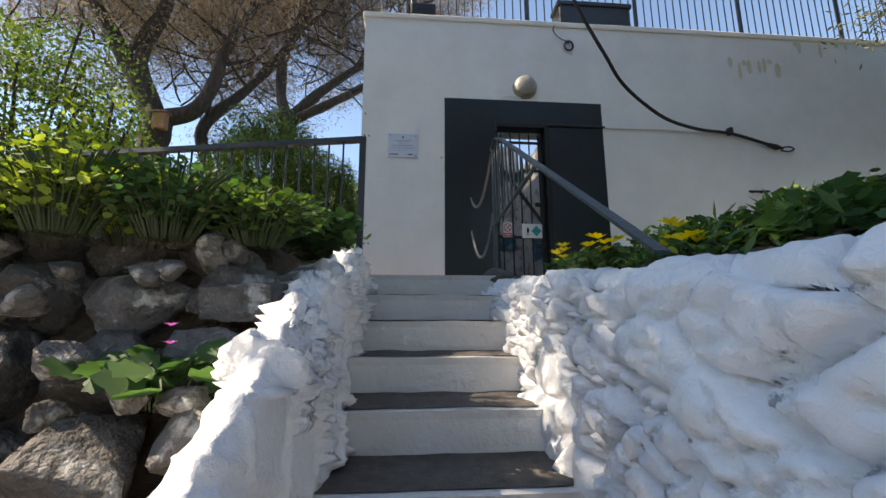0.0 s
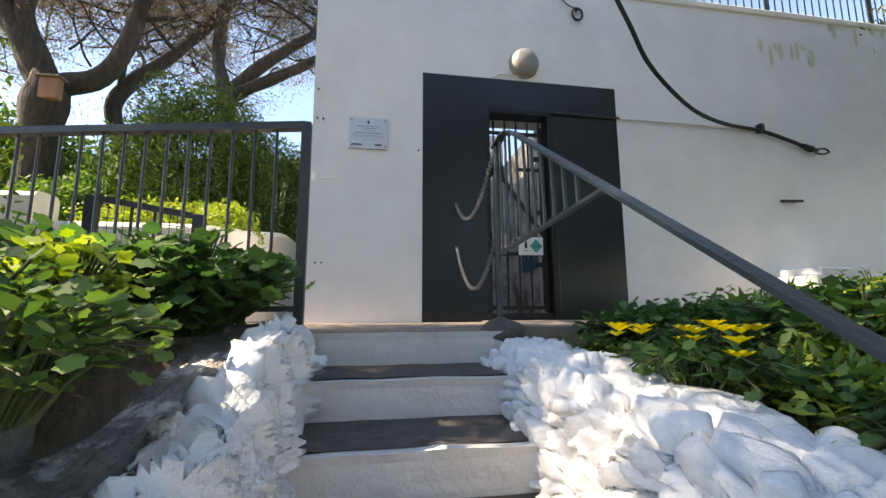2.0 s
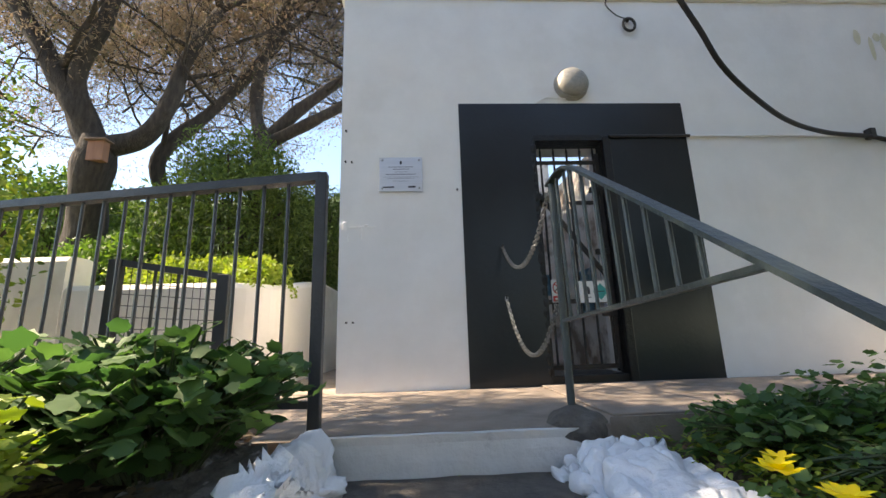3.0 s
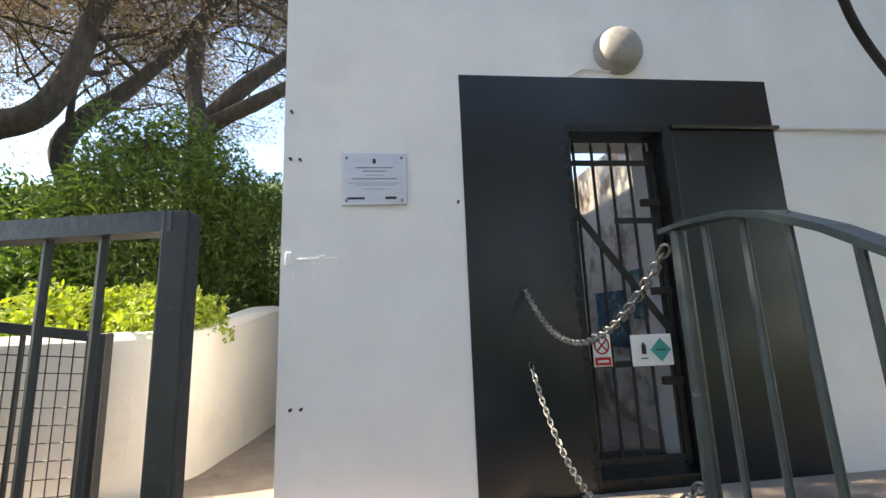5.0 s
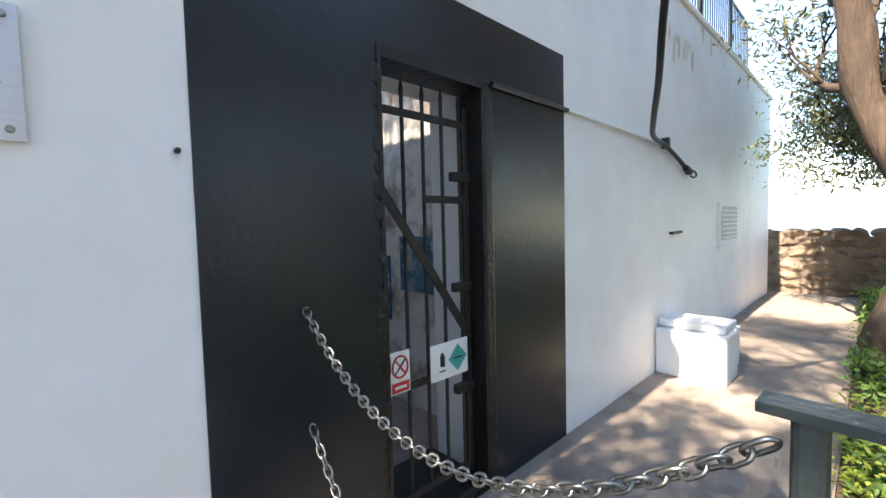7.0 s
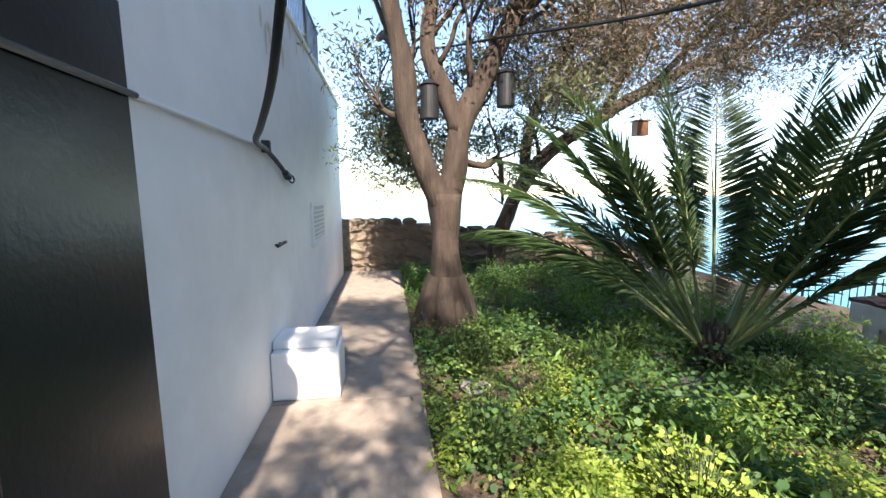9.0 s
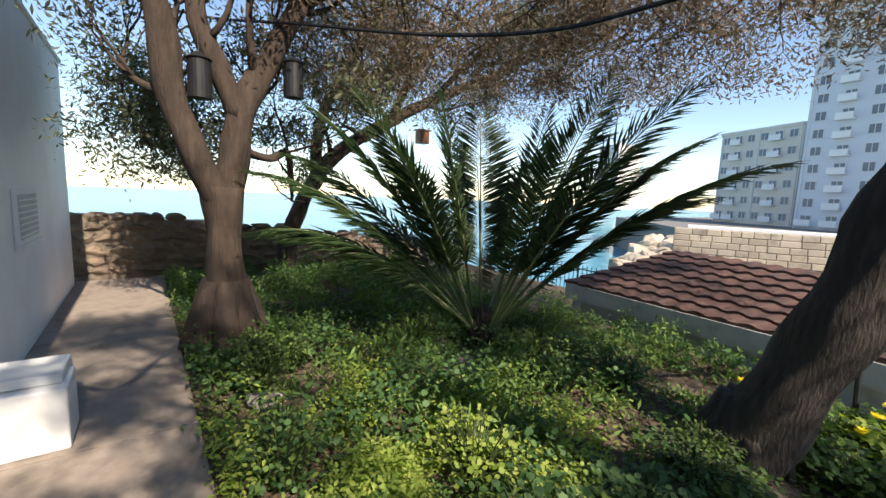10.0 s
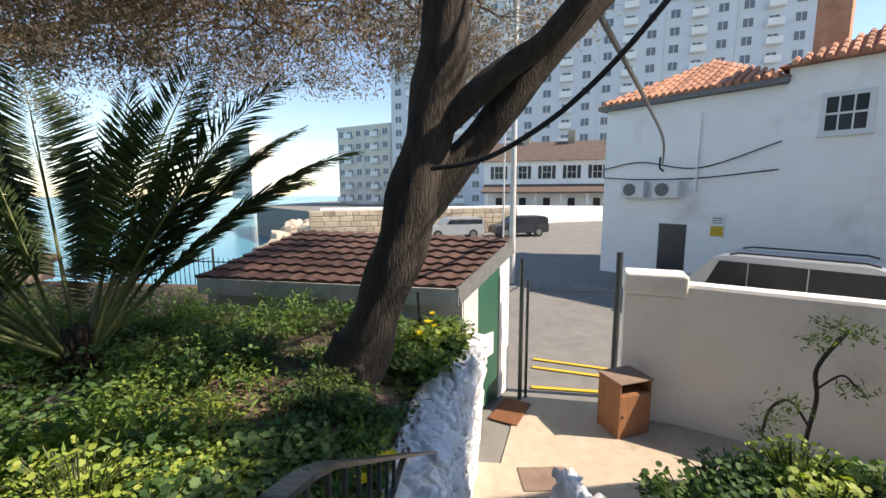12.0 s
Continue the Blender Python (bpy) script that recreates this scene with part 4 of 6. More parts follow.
         (-1.08, -2.42, -0.26, .17, .15, .13), (-1.42, -2.48, -0.30, .20, .17, .14), (-1.85, -2.45, -0.28, .23, .18, .16), (-2.3, -2.5, -0.28, .22, .18, .17), (-2.75, -2.5, -0.27, .26, .2, .17), (-3.3, -2.5, -0.25, .3, .22, .2),
         (-1.05, -2.86, -0.50, .16, .15, .13), (-1.38, -2.9, -0.55, .21, .18, .17), (-1.8, -2.85, -0.55, .24, .2, .17), (-2.3, -2.9, -0.55, .27, .2, .18), (-2.85, -2.9, -0.52, .28, .22, .2),
         (-1.0, -3.25, -0.70, .15, .16, .14), (-1.32, -3.3, -0.80, .21, .2, .18), (-1.78, -3.25, -0.8, .26, .2, .2), (-2.3, -3.3, -0.8, .28, .22, .2),
         (-1.02, -3.7, -0.95, .17, .18, .16), (-1.4, -3.72, -1.05, .23, .22, .2), (-1.9, -3.7, -1.05, .28, .22, .22), (-1.05, -4.12, -1.25, .2, .2, .2), (-1.5, -4.1, -1.3, .26, .22, .22), (-2.05, -4.1, -1.3, .3, .25, .22)]
ROCKS = [(x, y if i < 1 else -2.58 + (y + 2.05) * 0.45, z, a, b, c) for i, (x, y, z, a, b, c) in enumerate(ROCKS)]
for k in range(46):
    z = R.uniform(-1.0, 0.02)
    a = R.uniform(0.05, 0.11)
    ROCKS.append((R.uniform(-3.0, -0.92), -2.62 + z * 0.75 - R.uniform(0.0, 0.16), z, a, a * 0.8, a * 0.75))
for i, (x, y, z, a, b, c) in enumerate(ROCKS):
    o = part("rock", boulder(i + 1, a * 1.12, b * 1.1, c * 1.12), M_ROCK, smooth=True)
    o.matrix_world = pose(x, y, z, R.uniform(-14, 14), R.uniform(-14, 14), R.uniform(-40, 40))
    tagged(o, "rough grey limestone boulder bedded in soil", "rock", "rockery stones")


def bank_z(x, y):
    if y > -2.5:
        return 0.0 + 0.03 * noise.noise(Vector((x * 3, y * 3, 0)))
    return max(-1.8, -0.02 + (y + 2.5) * 1.5 + 0.05 * noise.noise(Vector((x * 2, y * 2, 0))))


def bank_edge(x, y):
    z = bank_z(x, y)
    return min(z, -0.06 + 0.29 * min(0, y + 1.9)) if x > -1.0 else z


tagged(part("bank_soil", sheet(-9, -0.86, -4.9, -1.0, 90, 60, bank_edge), M_SOIL, smooth=True), "dark soil bank with leaf litter beside the steps", "soil", kind="structure")
bm = bbox(-0.15, 0.15, -0.62, 0.62, -0.07, 0.05)
bmesh.ops.subdivide_edges(bm, edges=bm.edges[:], cuts=9, use_grid_fill=True)
for v in bm.verts:
    v.co += Vector((0.03 * noise.noise(v.co * 3), 0.03 * noise.noise(v.co * 3 + Vector((9, 0, 0))), 0.018 * noise.noise(v.co * 5) + 0.008 * noise.noise(v.co * 16)))
o = part("flat_slab", bm, M_ROCK)
o.matrix_world = pose(-1.0, -2.3, -0.14, 14, 0, -3)
tagged(o, "flat worn grey stone slab along the steps", "stone slab")


# ---- trees ----
def grow(bm, p, d, length, r, depth, tips, spread=0.75, up=0.12, kids=3):
    pts, rad = [Vector(p)], [r]
    q, dd = Vector(p), Vector(d).normalized()
    n = 4
    for k in range(n):
        dd = (dd + Vector((R.uniform(-1, 1), R.uniform(-1, 1), R.uniform(-1, 1))) * 0.22 + Vector((0, 0, up * 0.5))).normalized()
        q = q + dd * length / n
        pts.append(q)
        rad.append(r * (1 - 0.45 * (k + 1) / n))
    tube(pts, rad, 5 if depth < 2 else 7, bm, wobble=0.2 if depth > 1 else 0)
    if depth == 0:
        tips.append((q, dd))
        return
    for k in range(kids):
        b = pts[2 + (k % 3)] if k else pts[-1]
        nd = (dd + Vector((R.uniform(-1, 1), R.uniform(-1, 1), R.uniform(-0.6, 1))) * spread + Vector((0, 0, up))).normalized()
        grow(bm, b, nd, length * R.uniform(0.6, 0.82), rad[-1] * (0.95 if k == 0 else 0.7), depth - 1, tips, spread, up, kids)


def leaves_at(name, tips, per, radius, size, mat, parent, slim=True, flat=0.6, label=""):
    P = np.array([t[0] for t in tips])
    n = len(P) * per
    c = np.repeat(P, per, 0)
    off = rng.normal(size=(n, 3)) * radius * np.array([1, 1, flat])
    sz = rng.uniform(0.7, 1.35, n) * size
    return scatter(name, c + off, turns(n), sz, SLIM_V if slim else LEAF_V, SLIM_F if slim else LEAF_F, mat, parent, label)


def tree(name, label, limbs, bark, leaf, depth=2, per=90, clump=0.24, size=0.075, length=0.9, spread=0.8, up=0.1, kids=3, flare=None, group="", sides=14, keep=None, side=True):
    """limbs: polylines of (x, y, z, radius); each limb's end branches on."""
    th = tagged(empty(name), label, "tree", group)
    bm = bmesh.new()
    tips = []
    for pts, ends in limbs:
        sp = spline([p[:3] for p in pts], 5)
        rr_ = []
        for i in range(len(sp)):
            f = i / (len(sp) - 1) * (len(pts) - 1)
            k = min(int(f), len(pts) - 2)
            rr_.append(pts[k][3] + (pts[k + 1][3] - pts[k][3]) * (f - k))
        tube(sp, rr_, sides, bm, wobble=0.35)
        if ends:
            d = (sp[-1] - sp[-3]).normalized()
            for _ in range(ends):
                grow(bm, sp[-1], d + Vector((R.uniform(-1, 1), R.uniform(-1, 1), R.uniform(-0.5, 0.8))) * 0.6, length, rr_[-1] * 0.8, depth, tips, spread, up, kids)
            for k in range(len(sp) // 2, len(sp) - 1, 3) if side else ():
                grow(bm, sp[k], Vector((R.uniform(-1, 1), R.uniform(-1, 1), R.uniform(-0.1, 1))), length * 0.8, rr_[k] * 0.4, depth - 1, tips, spread, up, kids)
    if flare:
        x, y, z, r, h = flare
        n = 22
        for k in range(7):
            a = 2 * math.pi * k / 7 + 0.3
            tube([(x + math.cos(a) * r * 0.35, y + math.sin(a) * r * 0.35, z + h), (x + math.cos(a) * r * 0.62, y + math.sin(a) * r * 0.62, z + h * 0.5), (x + math.cos(a) * r * 0.95, y + math.sin(a) * r * 0.95, z + 0.05), (x + math.cos(a) * r * 1.25, y + math.sin(a) * r * 1.25, z - 0.08)], [r * 0.30, r * 0.36, r * 0.30, r * 0.12], 8, bm, wobble=0.3)
    trunk = part("trunk", bm, bark, th, smooth=True)
    if keep:
        tips = [t for t in tips if keep(t[0])]
    if tips:
        leaves_at("crown", tips, per, clump, size, leaf, th)
    return th, tips


tree("olive_tree", "old forked olive tree with a flared gnarled trunk", [
    ([(4.70, -1.60, -0.1, 0.30), (4.70, -1.60, 0.25, 0.235), (4.72, -1.60, 0.7, 0.185), (4.74, -1.60, 1.2, 0.175), (4.74, -1.61, 1.62, 0.20)], 0),
    ([(4.74, -1.58, 1.5, 0.15), (4.72, -1.40, 1.85, 0.13), (4.72, -1.22, 2.4, 0.12), (4.74, -1.16, 3.0, 0.115), (4.6, -1.0, 3.7, 0.09)], 3),
    ([(4.75, -1.64, 1.5, 0.15), (4.76, -1.72, 1.95, 0.14), (4.76, -1.80, 2.4, 0.13), (4.78, -2.05, 2.9, 0.11), (4.7, -2.35, 3.5, 0.09)], 3),
    ([(4.76, -1.76, 2.3, 0.11), (4.78, -1.62, 2.7, 0.10), (4.8, -1.45, 3.15, 0.085), (4.9, -1.5, 3.8, 0.07)], 3),
    ([(4.78, -1.75, 2.0, 0.05), (5.0, -2.1, 1.95, 0.045), (5.2, -2.35, 2.05, 0.04), (5.4, -2.45, 1.7, 0.035)], 1)],
    M_BARK, L_OLIVE, depth=3, per=70, clump=0.19, size=0.085, length=0.85, up=0.16, flare=(4.70, -1.60, 0.0, 0.35, 0.70))
def further(limbs, k=1.11, at=(-0.13, -0.9, 1.52)):
    """Limbs set further off by k in plan, and raised by k above the eye's height."""
    return [([(at[0] + (x - at[0]) * k, at[1] + (y - at[1]) * k, z if z < at[2] else at[2] + (z - at[2]) * k, r * k) for x, y, z, r in pts], ends) for pts, ends in limbs]


tree("leaning_tree", "leaning dark barked tree with a split trunk", further([
    ([(0.98, -3.98, -0.15, 0.27), (0.93, -3.98, 0.05, 0.225), (0.73, -4.0, 0.64, 0.195), (0.54, -4.0, 1.2, 0.195), (0.35, -4.0, 1.95, 0.185), (0.22, -3.98, 2.6, 0.17), (0.16, -3.9, 3.5, 0.13), (0.3, -3.8, 4.3, 0.1)], 4),
    ([(0.48, -4.05, 1.4, 0.16), (0.17, -4.1, 1.77, 0.145), (-0.14, -4.1, 2.1, 0.13), (-0.45, -4.1, 2.46, 0.11), (-0.72, -4.12, 2.78, 0.10), (-1.5, -4.3, 3.5, 0.08)], 4),
    ([(0.30, -3.98, 2.0, 0.11), (0.0, -3.92, 2.24, 0.085), (-0.28, -3.9, 2.45, 0.08), (-0.56, -3.88, 2.66, 0.075), (-1.2, -3.7, 3.4, 0.05)], 4)]),
    M_BARK_GREY, L_OLIVE, depth=3, per=40, clump=0.2, size=0.07, length=0.9, up=0.3, side=False, flare=(1.10, -4.34, -0.05, 0.25, 0.36))
tree("olive_tree", "olive tree by the stone wall with a long leaning limb", [
    ([(8.3, -3.1, -0.1, 0.22), (8.25, -3.2, 0.7, 0.17), (8.2, -3.5, 1.5, 0.15), (8.1, -4.0, 2.3, 0.14), (8.0, -5.0, 3.0, 0.125), (7.9, -6.2, 3.7, 0.11), (7.8, -7.6, 4.4, 0.09)], 4),
    ([(8.15, -3.7, 1.8, 0.1), (8.1, -3.7, 2.6, 0.10), (8.0, -3.9, 3.4, 0.09), (7.7, -4.3, 4.2, 0.07)], 4),
    ([(8.0, -5.2, 3.1, 0.08), (7.6, -5.4, 3.9, 0.07), (7.0, -5.6, 4.5, 0.05)], 4)],
    M_BARK, L_OLIVE, depth=3, per=60, clump=0.24, size=0.085, length=1.1, up=0.06)

olive_side = tagged(empty("olive_branch_cluster"), "drooping olive branches beside the building", "tree")
tips = []
bm = bmesh.new()
for k in range(26):
    p = Vector((R.uniform(5.8, 8.4), R.uniform(-1.7, -0.75), R.uniform(2.5, 4.0)))
    grow(bm, p, Vector((R.uniform(-0.6, 1), R.uniform(-1, 1), -0.6)), 0.5, 0.014, 2, tips, 0.9, -0.08, 3)
part("branch", bm, M_BARK, olive_side)
part("limb", tube(spline([(4.74, -1.2, 2.9), (5.4, -1.0, 3.5), (6.6, -0.9, 3.9)], 5), 0.05, 8, wobble=0.2), M_BARK, olive_side)
leaves_at("foliage", tips, 60, 0.15, 0.085, L_OLIVE, olive_side)

# wide crown over the garden
th = tagged(empty("overhanging_tree"), "wide brownish green tree hanging over the garden", "tree")
tips = []
bm = bmesh.new()
for k in range(104):
    x, y = R.uniform(0.4, 8.0), R.uniform(-8.6, -2.6)
    z = 3.75 + 0.25 * noise.noise(Vector((x * 0.8, y * 0.8, 2))) + 0.05 * (-y - 3)
    if noise.noise(Vector((x * 0.55, y * 0.55, 9))) < -0.25:
        continue
    grow(bm, (x, y, z + 0.5), Vector((R.uniform(-1, 1), R.uniform(-1, 1), -0.25)), 0.8, 0.022, 2, tips, 0.9, -0.03, 3)
part("branch", bm, M_BARK, th)
leaves_at("foliage", tips, 110, 0.2, 0.075, L_DRY, th)
leaves_at("foliage", tips[::2], 50, 0.22, 0.07, L_OLIVE, th)
for pts in (((-1.2, -4.3, 3.3), (1.5, -4.6, 3.9), (4.0, -5.0, 4.2)), ((7.8, -6.0, 3.6), (5.0, -5.6, 4.2), (2.5, -5.2, 4.3)), ((4.7, -2.4, 3.5), (3.5, -3.2, 4.1), (2.4, -3.4, 4.4))):
    part("limb", tube(spline(pts, 6), 0.055, 8, wobble=0.3), M_BARK, th)

# unseen tree added to shade the steps; keep drops leaves over sunlit ground
tree("unseen_shade_tree", "unseen tree added west of the steps to shade them", [
    ([(-7.6, -3.2, -0.4, 0.3), (-7.5, -3.1, 1.2, 0.25), (-7.4, -3.0, 2.2, 0.22)], 0),
    ([(-7.4, -3.0, 2.1, 0.16), (-6.7, -2.2, 3.0, 0.13), (-6.0, -1.5, 3.6, 0.09)], 5),
    ([(-7.4, -3.0, 2.1, 0.16), (-6.6, -3.4, 3.0, 0.13), (-5.9, -3.8, 3.6, 0.09)], 5),
    ([(-7.4, -3.0, 2.2, 0.14), (-6.7, -2.8, 3.2, 0.11), (-6.0, -2.7, 3.8, 0.08)], 5)],
    M_BARK_GREY, L_OLIVE, depth=3, per=85, clump=0.26, size=0.09, length=0.85, up=0.0, side=True, keep=lambda p: p.z < 0.966 * (1.1 - p.x) - 0.3 and p.x < -3.6 and not (-4.4 < p.x + 1.035 * (p.z - 0.2) < -0.85 and -3.1 < p.y < -1.0))

# unseen higher crown added west of the steps to dapple path and garden
th = tagged(empty("dapple_crown"), "unseen loose crown added west of the steps for dappled shade", "tree")
part("trunk", tube(spline([(-5.6, -5.6, -1.8), (-5.4, -5.0, 2.0), (-4.8, -3.6, 5.0), (-4.3, -2.4, 7.0)], 6), [0.28 - 0.008 * k for k in range(19)], 10, wobble=0.3), M_BARK_GREY, th)
tips = []
for k in range(560):
    x0, y0 = R.uniform(0.6, 6.5), R.uniform(-6.0, -0.1) if k < 330 else R.uniform(-1.25, -0.1)
    # gap that lets the sun through to the garden's centre
    if ((x0 - 1.95) / 1.15) ** 2 + ((y0 + 2.45) / 0.62) ** 2 < 1 and R.random() < 0.9:
        continue
    if noise.noise(Vector((x0 * 1.1, y0 * 1.6, 7))) < (-0.12 if y0 > -1.3 else -0.12):
        continue
    x = R.uniform(-4.9, -3.9)
    tips.append((Vector((x, y0 + (x0 - x) * 0.035, (x0 - x) * 0.966)), 0))
# extra clumps whose shadows fall on the handrail and the garden edge
for k in range(95):
    x0, y0 = (R.uniform(0.9, 1.9), R.uniform(-2.2, -1.15)) if k < 45 else (R.uniform(0.6, 1.5), R.uniform(-3.4, -1.4))
    x = R.uniform(-4.9, -3.9)
    tips.append((Vector((x, y0 + (x0 - x) * 0.035, (x0 - x) * 0.966)), 0))
leaves_at("foliage", tips, 34, 0.13, 0.12, L_OLIVE, th)
bm = bmesh.new()
for t_ in tips[::4]:
    tube([t_[0], t_[0] * 0.6 + Vector((-4.5, -3.0, 5.6)) * 0.4], [0.008, 0.02], 4, bm)
part("twig", bm, M_BARK_GREY, th)

# twiggy brown crown behind the court
th = tagged(empty("twiggy_tree"), "twiggy brownish tree standing above the court", "tree")
tips = []
bm = bmesh.new()
for k in range(360):
    x, y = R.uniform(-9.0, -0.2), R.uniform(2.2, 5.5)
    z = 3.7 + 0.16 * (y - 2) + R.uniform(0, 3.2)
    if noise.noise(Vector((x * 0.6, z * 0.6, 3))) < -0.12 or (x > -2.2 and z < 4.6):
        continue
    grow(bm, (x, y, z), Vector((R.uniform(-1, 1), R.uniform(-1, 1), R.uniform(-0.3, 0.8))), 0.8, 0.02, 2, tips, 0.9, 0.05, 3)
part("branch", bm, M_BARK_GREY, th)
leaves_at("foliage", tips, 80, 0.2, 0.06, L_DRY, th)
leaves_at("foliage", tips[::3], 40, 0.2, 0.055, L_OLIVE, th)

# trees behind the court
LT = [("court_tree", "dark barked tree with a heavy fork and a nest box", [
    ([(-4.75, 2.3, 0.5, 0.27), (-4.62, 2.15, 1.6, 0.22), (-4.5, 1.98, 2.5, 0.22), (-4.45, 1.96, 3.0, 0.20)], 0),
    ([(-4.48, 1.96, 2.85, 0.17), (-4.8, 1.85, 3.5, 0.15), (-5.2, 1.8, 4.2, 0.13), (-5.7, 1.7, 5.0, 0.10)], 4),
    ([(-4.6, 1.9, 3.2, 0.11), (-4.75, 1.8, 3.9, 0.10), (-4.5, 1.8, 4.7, 0.09), (-4.4, 1.9, 5.6, 0.07)], 4),
    ([(-4.4, 1.98, 2.9, 0.14), (-4.0, 2.05, 3.12, 0.125), (-3.75, 2.1, 3.6, 0.11), (-3.65, 2.2, 4.4, 0.09), (-3.3, 2.3, 5.3, 0.07)], 4)]),
    ("court_tree", "slim curved tree limb rising behind the shrub", [
    ([(-3.7, 2.8, 0.8, 0.12), (-3.75, 2.75, 1.8, 0.10), (-4.0, 2.55, 2.5, 0.10), (-4.02, 2.5, 3.1, 0.10), (-3.55, 2.7, 3.8, 0.09), (-3.05, 2.85, 4.6, 0.08), (-2.6, 3.0, 5.5, 0.06)], 4)]),
    ("court_tree", "spreading tree with arching limbs beside the building", [
    ([(-2.8, 2.7, 0.6, 0.18), (-2.7, 2.6, 2.0, 0.15), (-2.6, 2.5, 3.3, 0.14)], 0),
    ([(-2.62, 2.5, 3.2, 0.10), (-2.85, 2.7, 4.0, 0.09), (-2.85, 2.9, 5.0, 0.075), (-2.6, 3.0, 6.0, 0.06)], 4),
    ([(-2.58, 2.5, 3.25, 0.10), (-2.1, 2.5, 3.75, 0.085), (-1.55, 2.6, 4.3, 0.075), (-0.8, 2.8, 5.0, 0.06)], 4),
    ([(-2.55, 2.5, 3.2, 0.09), (-1.9, 2.4, 3.5, 0.075), (-1.3, 2.45, 3.9, 0.065), (-0.6, 2.6, 4.5, 0.05)], 3)])]
for nm, lb, limbs in LT:
    tree(nm, lb, limbs, M_BARK_GREY, L_DRY, depth=3, per=64, clump=0.22, size=0.055, length=1.05, up=0.12, group="trees behind the court")


def bush(name, label, centre, rad, n, size, mat, slim=False, stems=14, category="shrub", hollow=0.35, mats2=None):
    th = tagged(empty(name), label, category)
    c = np.array(centre)
    bm = bmesh.new()
    for k in range(stems):
        a, b = R.uniform(0, 6.28), R.uniform(0.1, 0.8)
        e = (c[0] + rad[0] * b * math.cos(a), c[1] + rad[1] * b * math.sin(a), c[2] + rad[2] * R.uniform(0.0, 0.8))
        tube(spline([(c[0] + 0.1 * math.cos(a), c[1] + 0.1 * math.sin(a), c[2] - rad[2]), ((c[0] + e[0]) / 2, (c[1] + e[1]) / 2, c[2] - 0.2 * rad[2]), e], 3), [0.012] * 7, 5, bm)
    part("stem", bm, M_BARK, th)
    d = rng.normal(size=(n, 3))
    d /= np.linalg.norm(d, axis=1, keepdims=True)
    rr_ = rng.uniform(hollow, 1, n) ** 0.6
    lump = np.array([1 + 0.35 * noise.noise(Vector(v) * 2.2 + Vector(centre)) for v in d])
    P = c + d * (rr_ * lump)[:, None] * np.array(rad)
    scatter("foliage", P, turns(n), rng.uniform(0.7, 1.3, n) * size, SLIM_V if slim else LEAF_V, SLIM_F if slim else LEAF_F, mat, th)
    return th


bush("evergreen_shrub", "dense dark green shrub above the court wall", (-2.75, 2.15, 1.9), (1.0, 0.85, 1.2), 34000, 0.075, L_SHRUB, True)
bush("evergreen_shrub", "dark green shrub beside the passage", (-2.0, 3.3, 1.8), (0.7, 1.0, 1.05), 18000, 0.075, L_SHRUB, True)
bush("evergreen_shrub", "bright green leafy shrub behind the high wall", (-6.2, 3.4, 1.9), (1.7, 0.9, 1.3), 22000, 0.075, L_WEED)
bush("evergreen_shrub", "bright leafy shrub under the forked tree", (-3.9, 1.9, 1.2), (0.9, 0.6, 0.5), 9000, 0.06, L_WEED)
bush("leafy_plant", "green flowering plant hanging over the court wall", (-1.95, 0.95, 0.95), (0.34, 0.4, 0.26), 3600, 0.045, L_YOUNG, category="plant")
bush("leafy_plant", "green leafy plants in the raised bed", (-2.6, 1.1, 0.95), (0.8, 0.45, 0.3), 6000, 0.045, L_YOUNG, category="plant")
bush("tall_shrub", "tall light leafed shrub in front of the court fence", (-3.35, -0.55, 1.0), (0.5, 0.4, 1.0), 2200, 0.055, L_YOUNG, hollow=0.2)
bush("tall_shrub", "loose light green shrub in the bank", (-4.3, -0.35, 1.5), (1.2, 0.55, 1.6), 10000, 0.05, L_SHRUB, hollow=0.2)
nb = tagged(empty("nest_box"), "small brown wooden nest box on the tree", "nest box", "nest boxes")
part("body", bbox(-4.50, -4.30, 1.68, 1.78, 2.62, 2.88, 0.006), M_WOOD, nb)
part("roof", bbox(-4.53, -4.27, 1.64, 1.80, 2.882, 2.90, 0.004), M_WOODTOP, nb)
nb = tagged(empty("nest_box"), "brown wooden nest box hung on the long limb", "nest box", "nest boxes")
part("body", bbox(7.85, 8.05, -6.1, -5.86, 2.75, 3.02, 0.006), M_WOOD, nb)
part("roof", bbox(7.82, 8.08, -6.14, -5.82, 3.022, 3.045, 0.004), M_WOODTOP, nb)
part("hanger", tube([(7.95, -5.98, 3.04), (7.95, -5.98, 3.5)], 0.006, 5), M_CABLE, nb)
for (x, y, z) in ((4.62, -1.43, 2.58), (4.62, -2.26, 2.72)):
    lan = tagged(empty("hanging_box"), "black cylindrical box hung in the olive tree", "hanging box", "boxes in the olive tree")
    bm = bmesh.new()
    bmesh.ops.create_cone(bm, cap_ends=True, segments=20, radius1=0.10, radius2=0.095, depth=0.34, matrix=Matrix.Translation((x, y, z)))
    part("body", bm, M_CABLE, lan)
    bm = bmesh.new()
    bmesh.ops.create_cone(bm, cap_ends=True, segments=20, radius1=0.11, radius2=0.03, depth=0.06, matrix=Matrix.Translation((x, y, z + 0.2)))
    part("cap", bm, M_CABLE, lan)
    part("hanger", tube([(x, y, z + 0.2), (x + 0.05, y, z + 0.42)], 0.006, 5), M_CABLE, lan)


# ---- palm ----
def palm(name, label, base, fronds, leaf_len=0.5):
    th = tagged(empty(name), label, "palm")
    bx = Vector(base)
    bm = bmesh.new()
    for k in range(40):
